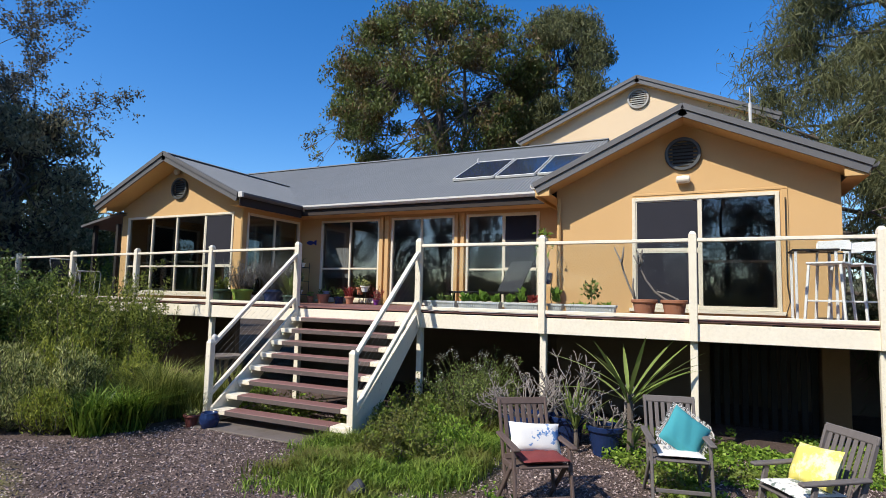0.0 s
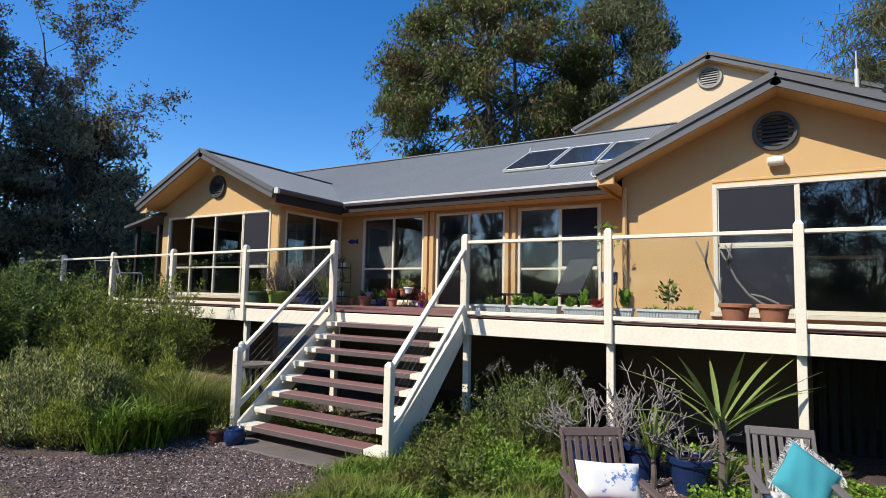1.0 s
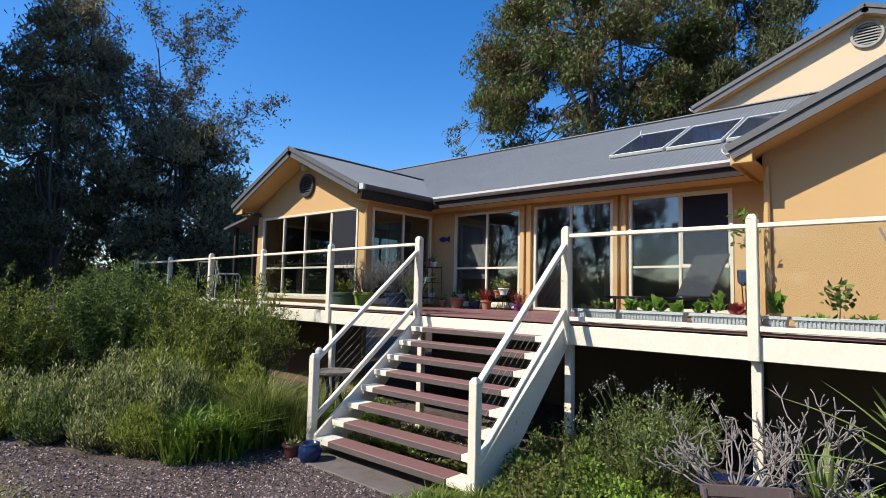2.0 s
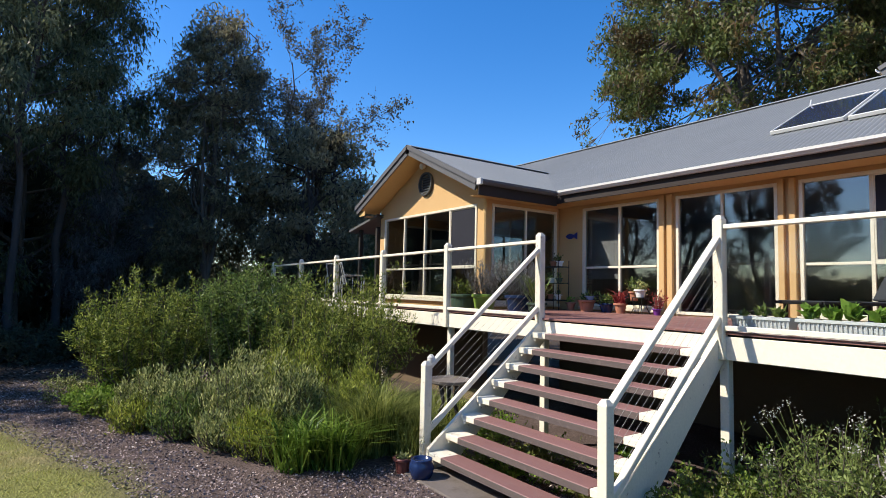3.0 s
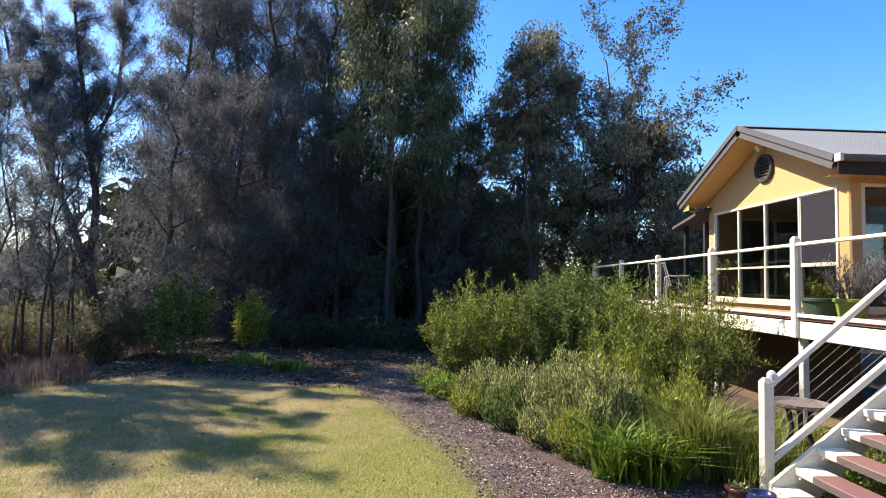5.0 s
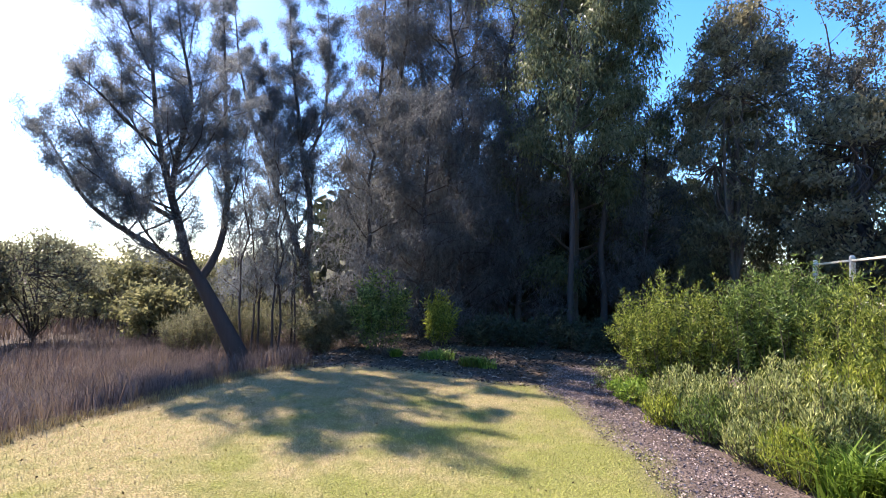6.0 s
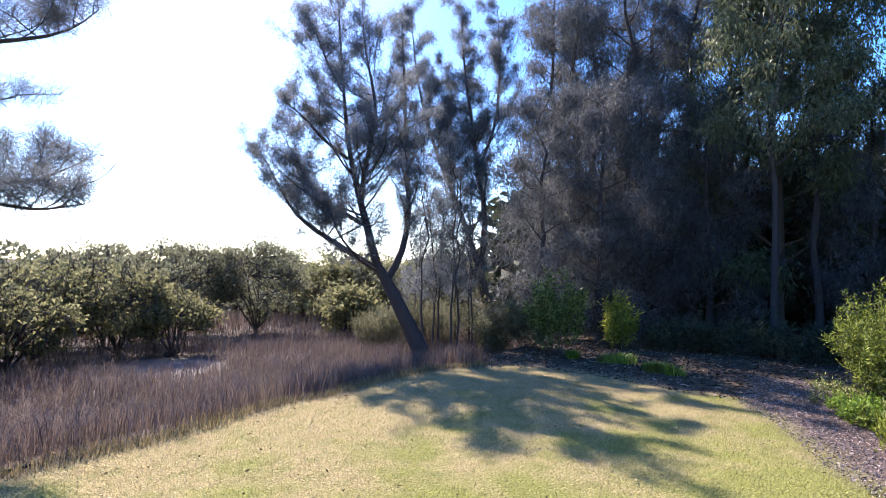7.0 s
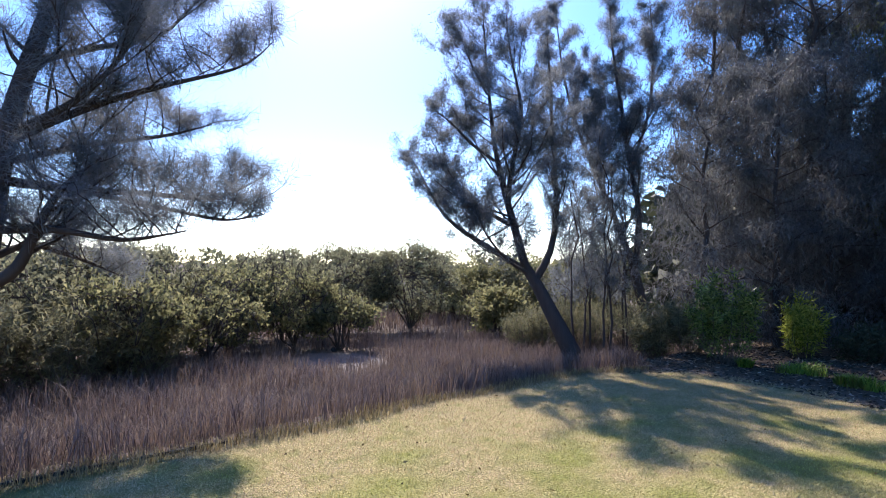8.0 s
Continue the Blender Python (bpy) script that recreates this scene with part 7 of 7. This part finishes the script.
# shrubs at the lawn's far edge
# the L_SHADE ones carry the trees' shade in their leaf colour
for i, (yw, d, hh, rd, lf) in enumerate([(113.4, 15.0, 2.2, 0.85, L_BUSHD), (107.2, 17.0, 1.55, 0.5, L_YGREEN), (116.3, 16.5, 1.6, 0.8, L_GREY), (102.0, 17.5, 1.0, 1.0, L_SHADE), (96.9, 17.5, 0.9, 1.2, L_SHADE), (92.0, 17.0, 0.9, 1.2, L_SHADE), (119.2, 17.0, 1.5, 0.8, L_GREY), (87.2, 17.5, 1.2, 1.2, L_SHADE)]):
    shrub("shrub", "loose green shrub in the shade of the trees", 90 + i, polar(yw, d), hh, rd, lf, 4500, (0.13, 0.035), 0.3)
for i, (yw, d) in enumerate([(104.4, 13.3), (102.9, 13.0), (108.0, 14.4), (111.9, 14.8)]):
    tussock("green_tuft", "low bright green clump at the lawn's edge", 110 + i, polar(yw, d), 0.30, 0.4 + 0.25 * (i % 3), L_WEED, 420, 0.016, 0.8, group="green clumps at the lawn's edge")

for i, (yw, d, hh, rd) in enumerate([(168.2, 14.6, 1.5, 1.1), (174.5, 13.8, 1.9, 1.2), (181.2, 13.2, 2.2, 1.4)]):
    shrub("marsh_shrub", "grey-green twiggy shrub at the edge of the reeds", 100 + i, polar(yw, d), hh, rd, L_GREY, 7500, (0.12, 0.03), 0.3, 60, group="shrubs at the edge of the reeds")

# garden bed beside the stairs
shrub("shrub", "rounded bright green narrow-leaved shrub beside the path", 120, (-5.7, -3.9), 2.0, 1.2, L_BUSH, 36000, (0.066, 0.02), 0.7, 120)
shrub("shrub", "tall deep green shrub in the garden bed", 121, (-4.9, -2.3), 2.45, 1.15, L_BUSHD, 34000, (0.072, 0.024), 0.5, 120)
shrub("shrub", "fine-leaved yellow-green shrub against the deck", 122, (-3.3, -1.35), 2.15, 1.25, L_BUSH, 38000, (0.068, 0.018), 0.9, 130)
shrub("shrub", "deep green leafy shrub behind the bed", 123, (-6.6, -1.7), 2.2, 1.2, L_BUSHD, 26000, (0.072, 0.024), 0.5, 90)
for i, (x, y, hh, rd, lf) in enumerate([(-2.3, -3.25, 1.05, 0.5, L_SILVER), (-3.1, -3.65, 0.95, 0.5, L_SILVER), (-1.65, -2.85, 1.15, 0.45, L_SILVER), (-4.0, -4.05, 0.8, 0.5, L_SILVER), (-1.35, -3.3, 0.6, 0.35, L_YGREEN), (-2.5, -2.35, 1.3, 0.55, L_YGREEN), (-3.4, -2.75, 1.2, 0.55, L_SILVER), (-1.5, -1.95, 1.1, 0.45, L_YGREEN), (-2.75, -3.9, 0.6, 0.4, L_BUSHD), (-1.95, -3.55, 0.55, 0.35, L_SILVER), (-3.55, -4.3, 0.5, 0.4, L_YGREEN)]):
    shrub("silver_shrub" if lf is L_SILVER else "herb_shrub", "silvery grey-green upright shrub in the garden bed" if lf is L_SILVER else "loose yellow-green shrub in the garden bed", 130 + i, (x, y), hh, rd, lf, int(7000 * hh), (0.065, 0.017), 1.3, 56, group="low shrubs in the bed", flat=0.45)
shrub("ground_cover", "bright green low ground cover at the path's edge", 140, (-4.9, -4.6), 0.4, 0.6, L_WEED, 3500, (0.06, 0.03), 0.5, 40, "ground cover")
shrub("ground_cover", "low grey-green flowering ground cover", 141, (-5.9, -4.9), 0.5, 0.55, L_SILVER, 3000, (0.05, 0.02), 0.5, 36, "ground cover")
tussock("grass_clump", "fountain of fine yellow-green grass in the bed", 142, (-0.95, -2.05), 0.95, 0.6, L_DRYGRASS, 2200, 0.013, 0.7)
tussock("strap_clump", "dark green strappy clump beside the mulch", 143, (-0.75, -2.75), 0.74, 0.62, L_STRAP, 1150, 0.02, 1.0)
tussock("grass_clump", "fine pale grass beside the strappy clump", 144, (-0.5, -1.55), 0.75, 0.6, L_DRYGRASS, 1600, 0.008, 0.8)
tussock("strap_clump", "dark green strappy clump in the bed", 145, (-1.45, -2.35), 0.6, 0.5, L_STRAP, 700, 0.018, 1.0)

fl = shrub("flowering_shrub", "open grey-green shrub with tiny white flowers under the deck edge", 146, (3.45, -0.1), 1.0, 0.75, L_HERB, 9000, (0.045, 0.016), 0.7, 70, flat=0.35)
rng = np.random.default_rng(147)
for k in range(40):
    az, f = rng.uniform(0, 6.283), math.sqrt(rng.uniform(0.02, 1))
    foot = np.array([0.45 * f * math.cos(az), 0.45 * f * math.sin(az), 0.5 + 0.2 * rng.uniform()])
    top = np.array([0.85 * f * math.cos(az), 0.85 * f * math.sin(az), (1.22 - 0.4 * f * f) * rng.uniform(0.85, 1.06)])
    stalk = part("flower_stalk", Mesh().tube([foot, (foot + top) / 2 + rng.normal(0, 0.02, 3), top], [0.004, 0.003, 0.002], 4, cap=False), L_HERB, fl)
    c = top + rng.normal(0, 0.022, (14, 3))
    part("flower_head", big_mesh("flower_head", leaves(c, unit(rng.normal(size=(14, 3))), 0.018, 0.013, rng), 4, C_FLOWER), None, stalk, "small white flower head")
wide = shrub("weed_mound", "lush leafy green weeds beside the stair stringer", 148, (2.95, -0.75), 0.5, 0.85, L_MAT, 11000, (0.045, 0.024), 0.5, 90, "weeds")
tussock("grass_clump", "wispy yellow-green grass in the shade of the deck", 150, (-1.15, -0.85), 0.7, 0.6, L_DRYGRASS, 1100, 0.012, 0.8)
tussock("grass_clump", "wispy grass under the edge of the deck", 151, (-2.1, -0.45), 0.6, 0.6, L_DRYGRASS, 900, 0.012, 0.8)
shrub("weed_mound", "low green weeds under the stairs", 152, (0.5, -0.85), 0.2, 0.7, L_MAT, 2600, (0.045, 0.024), 0.5, 50, "weeds")
shrub("weed_mound", "low leafy weeds in the shade beside the garden table", 153, (-0.75, -0.35), 0.3, 0.6, L_MAT, 3000, (0.05, 0.024), 0.5, 50, "weeds")
shrub("weed_mound", "leafy green weeds along the foot of the stairs", 149, (3.3, -1.6), 0.36, 0.75, L_MAT, 8000, (0.045, 0.024), 0.5, 90, "weeds")

# stuff: reeds, lawn blades, mulch chips, weeds -------------------------------
def scatter(rng, n, x0, x1, y0, y1, keep):
    x, y = rng.uniform(x0, x1, n), rng.uniform(y0, y1, n)
    k = keep(x, y)
    return x[k], y[k]


rng = np.random.default_rng(5)
rx_, ry_ = scatter(rng, 120000, -14, 13, -26, -11.6, lambda x, y: (inside(x, y, LAWN) < -0.05 + 0.1 * waves(x, y)) & (np.hypot((x + 2.7) / 1.3, (y + 19.0) / 1.7) > 1) & (rng.uniform(0, 1, x.shape) < np.clip(1.25 + (y + 12) / 11, 0.12, 1)) & (inside(x, y, [(-7, -13.2), (-6, -11), (-9, -9), (-16, -9), (-16, -14)]) < 0))
tagged(new("reeds", blade_mesh("reeds", blades(np.stack([rx_, ry_, ground_z(rx_, ry_) - 0.02], 1), 0.68 * (0.8 + 0.35 * waves(rx_ * 1.1, ry_ * 1.3))[:, None], 0.0095, 0.7, rng), L_REED)), "dense dry purple-brown rushes in the marsh", "reeds", kind="stuff")
fx, fy = scatter(rng, 22000, -24, 16, -38, -25, lambda x, y: rng.uniform(0, 1, x.shape) < 0.75)
tagged(new("far_reeds", blade_mesh("far_reeds", blades(np.stack([fx, fy, ground_z(fx, fy) - 0.02], 1), 0.66, 0.036, 0.4, rng), L_REED)), "dry purple-brown rushes deep in the marsh", "reeds", kind="stuff")
lx, ly = scatter(rng, 175000, -7.5, 9, -12.6, -4.4, lambda x, y: inside(x, y, LAWN) + 0.12 * waves(x * 2.3, y * 2.1) + rng.normal(0, 0.16, x.shape) > 0)
tagged(new("lawn_grass", big_mesh("lawn_grass", blades(np.stack([lx, ly, ground_z(lx, ly) - 0.004], 1), 0.042, 0.0075, 0.9, rng).reshape(-1, 6, 3)[:, [0, 1, 3]].reshape(-1, 3), 3, L_LAWN)), "short mown grass, green and straw-coloured", "grass", kind="stuff")
ex, ey = scatter(rng, 26000, -7, 9, -13.2, -11.6, lambda x, y: np.abs(inside(x, y, LAWN)) < 0.2 + 0.1 * waves(x, y))
tagged(new("edge_grass", blade_mesh("edge_grass", blades(np.stack([ex, ey, ground_z(ex, ey) - 0.01], 1), 0.16, 0.007, 0.8, rng), L_EDGE)), "long unmown grass along the lawn's edge", "grass", kind="stuff")
wx, wy = scatter(rng, 36000, 1.7, 4.6, -3.9, 0.4, lambda x, y: np.hypot((x - 3.25) / 1.15, (y + 1.6) / 2.0) + 0.14 * waves(x * 2, y * 2) + rng.normal(0, 0.1, x.shape) < 1)
tagged(new("weed_grass", blade_mesh("weed_grass", blades(np.stack([wx, wy, ground_z(wx, wy) - 0.01], 1), 0.24 * (0.75 + 0.55 * waves(wx * 2.2, wy * 2.5))[:, None], 0.013, 0.85, rng), L_WEED)), "long green grass beside the stairs", "grass", kind="stuff")
vx, vy = scatter(rng, 60000, 0.1, 9.5, -2.7, 1.3, lambda x, y: (((waves(x * 1.3, y * 1.6) + 0.25 * waves(x * 4, y * 5) + (x - 6.2) * 0.18 > 0.15) & (x > 4.4)) | ((np.hypot((x - 7.0) / 1.0, (y + 0.3) / 0.9) + 0.15 * waves(x * 3, y * 3) < 1)) | ((x < 2.35) & (y > -1.35) & (waves(x * 3, y * 3) > 0.35))))
nv = len(vx)
vc = np.stack([vx, vy, ground_z(vx, vy) + rng.uniform(0.01, 0.17, nv) * (0.6 + 0.5 * waves(vx * 2.1, vy * 2.4))], 1)
tagged(new("chair_weeds", big_mesh("chair_weeds", leaves(vc, unit(np.stack([rng.normal(size=nv), rng.normal(size=nv), rng.uniform(0, 1.2, nv)], 1)), 0.055, 0.034, rng), 4, L_MAT)), "patchy broad-leaved green weeds round the chairs", "weeds", kind="stuff")
mx_, my_ = scatter(rng, 125000, -8.5, 9, -6.4, 0.2, lambda x, y: (inside(x, y, LAWN) < 0.15) & (inside(x, y, BED) < 0.2))
n = len(mx_)
mc = np.stack([mx_, my_, ground_z(mx_, my_) + 0.006], 1)
ax_ = unit(np.stack([rng.normal(size=n), rng.normal(size=n), rng.normal(0, 0.4, n)], 1))
CHIP = chip_mat("bark and pebble mulch", [(0, (0.085, 0.062, 0.056)), (0.3, (0.22, 0.165, 0.152)), (0.65, (0.34, 0.262, 0.245)), (0.92, (0.43, 0.345, 0.318)), (0.985, (0.58, 0.51, 0.46))])
tagged(new("mulch", big_mesh("mulch", leaves(mc, ax_, 0.030, 0.015, rng, 0.6), 4, CHIP)), "pinkish bark chips and pebbles", "mulch", kind="stuff")

tx_, ty_ = scatter(rng, 26000, -16, -5.5, -14.5, 1.0, lambda x, y: (inside(x, y, LAWN) < 0.3) & (inside(x, y, BED) < 0.2) & ((y < -6.3) | (x < -8.4)) & (y > -13.4))
n = len(tx_)
tc = np.stack([tx_, ty_, ground_z(tx_, ty_) + 0.008], 1)
LITTER = chip_mat("fallen needles and leaves", [(0, (0.03, 0.024, 0.018)), (0.4, (0.075, 0.055, 0.04)), (0.75, (0.14, 0.10, 0.07)), (0.97, (0.32, 0.26, 0.2))])
tagged(new("leaf_litter", big_mesh("leaf_litter", leaves(tc, unit(np.stack([rng.normal(size=n), rng.normal(size=n), rng.normal(0, 0.3, n)], 1)), 0.10, 0.03, rng, 0.6), 4, LITTER)), "dark fallen leaves and needles under the trees", "leaf litter", kind="stuff")
sx_, sy_ = scatter(rng, 600, -6.5, 8, -12.2, -4.6, lambda x, y: inside(x, y, LAWN) > 0)
n = len(sx_)
tagged(new("fallen_leaves", big_mesh("fallen_leaves", leaves(np.stack([sx_, sy_, ground_z(sx_, sy_) + 0.035], 1), unit(np.stack([rng.normal(size=n), rng.normal(size=n), rng.normal(0, 0.3, n)], 1)), 0.045, 0.018, rng, 0.5), 4, chip_mat("dry lawn leaves", [(0, (0.07, 0.045, 0.02)), (0.5, (0.20, 0.135, 0.06)), (0.9, (0.36, 0.28, 0.14))]))), "scattered dry leaves on the lawn", "leaf litter", kind="stuff")


def woods(name, label, r0, r1, h0, h1, count, leaf, seed, size, a0=0, a1=360):
    """Distant woods: heaps of leaf clumps in a ring."""
    rng = np.random.default_rng(seed)
    heaps = 260
    a, d = np.radians(rng.uniform(a0, a1, heaps)), rng.uniform(r0, r1, heaps)
    hh = rng.uniform(h0, h1, heaps)
    c = np.stack([5 - d * np.sin(a), -5 + d * np.cos(a), ground_z(5 - d * np.sin(a), -5 + d * np.cos(a))], 1)
    k = rng.integers(0, heaps, count)
    off = unit(rng.normal(size=(count, 3))) * rng.uniform(0.4, 1, (count, 1)) ** 0.4
    p = c[k] + off * np.stack([hh[k] * 0.6, hh[k] * 0.6, hh[k] * 0.5], 1) + np.stack([0 * hh[k], 0 * hh[k], hh[k] * 0.45], 1)
    ax = unit(rng.normal(size=(count, 3)))
    tagged(new(name, big_mesh(name, needles_of(p, ax, size, size * 0.8, rng), 3, leaf)), label, "woods", kind="stuff")


woods("far_woods", "distant grey-green wooded hills", 60, 120, 3, 5.5, 50000, L_GREY, 3, 0.9)
woods("marsh_scrub", "low grey-green scrub behind the marsh", 29, 48, 0.9, 2.2, 60000, L_MANG, 4, 0.2, 122, 196)
woods("back_woods", "woods behind the tall trees, leaf colour darkened for shade", 28, 37, 5, 9, 24000, L_SHADE, 6, 0.9, 84, 114)
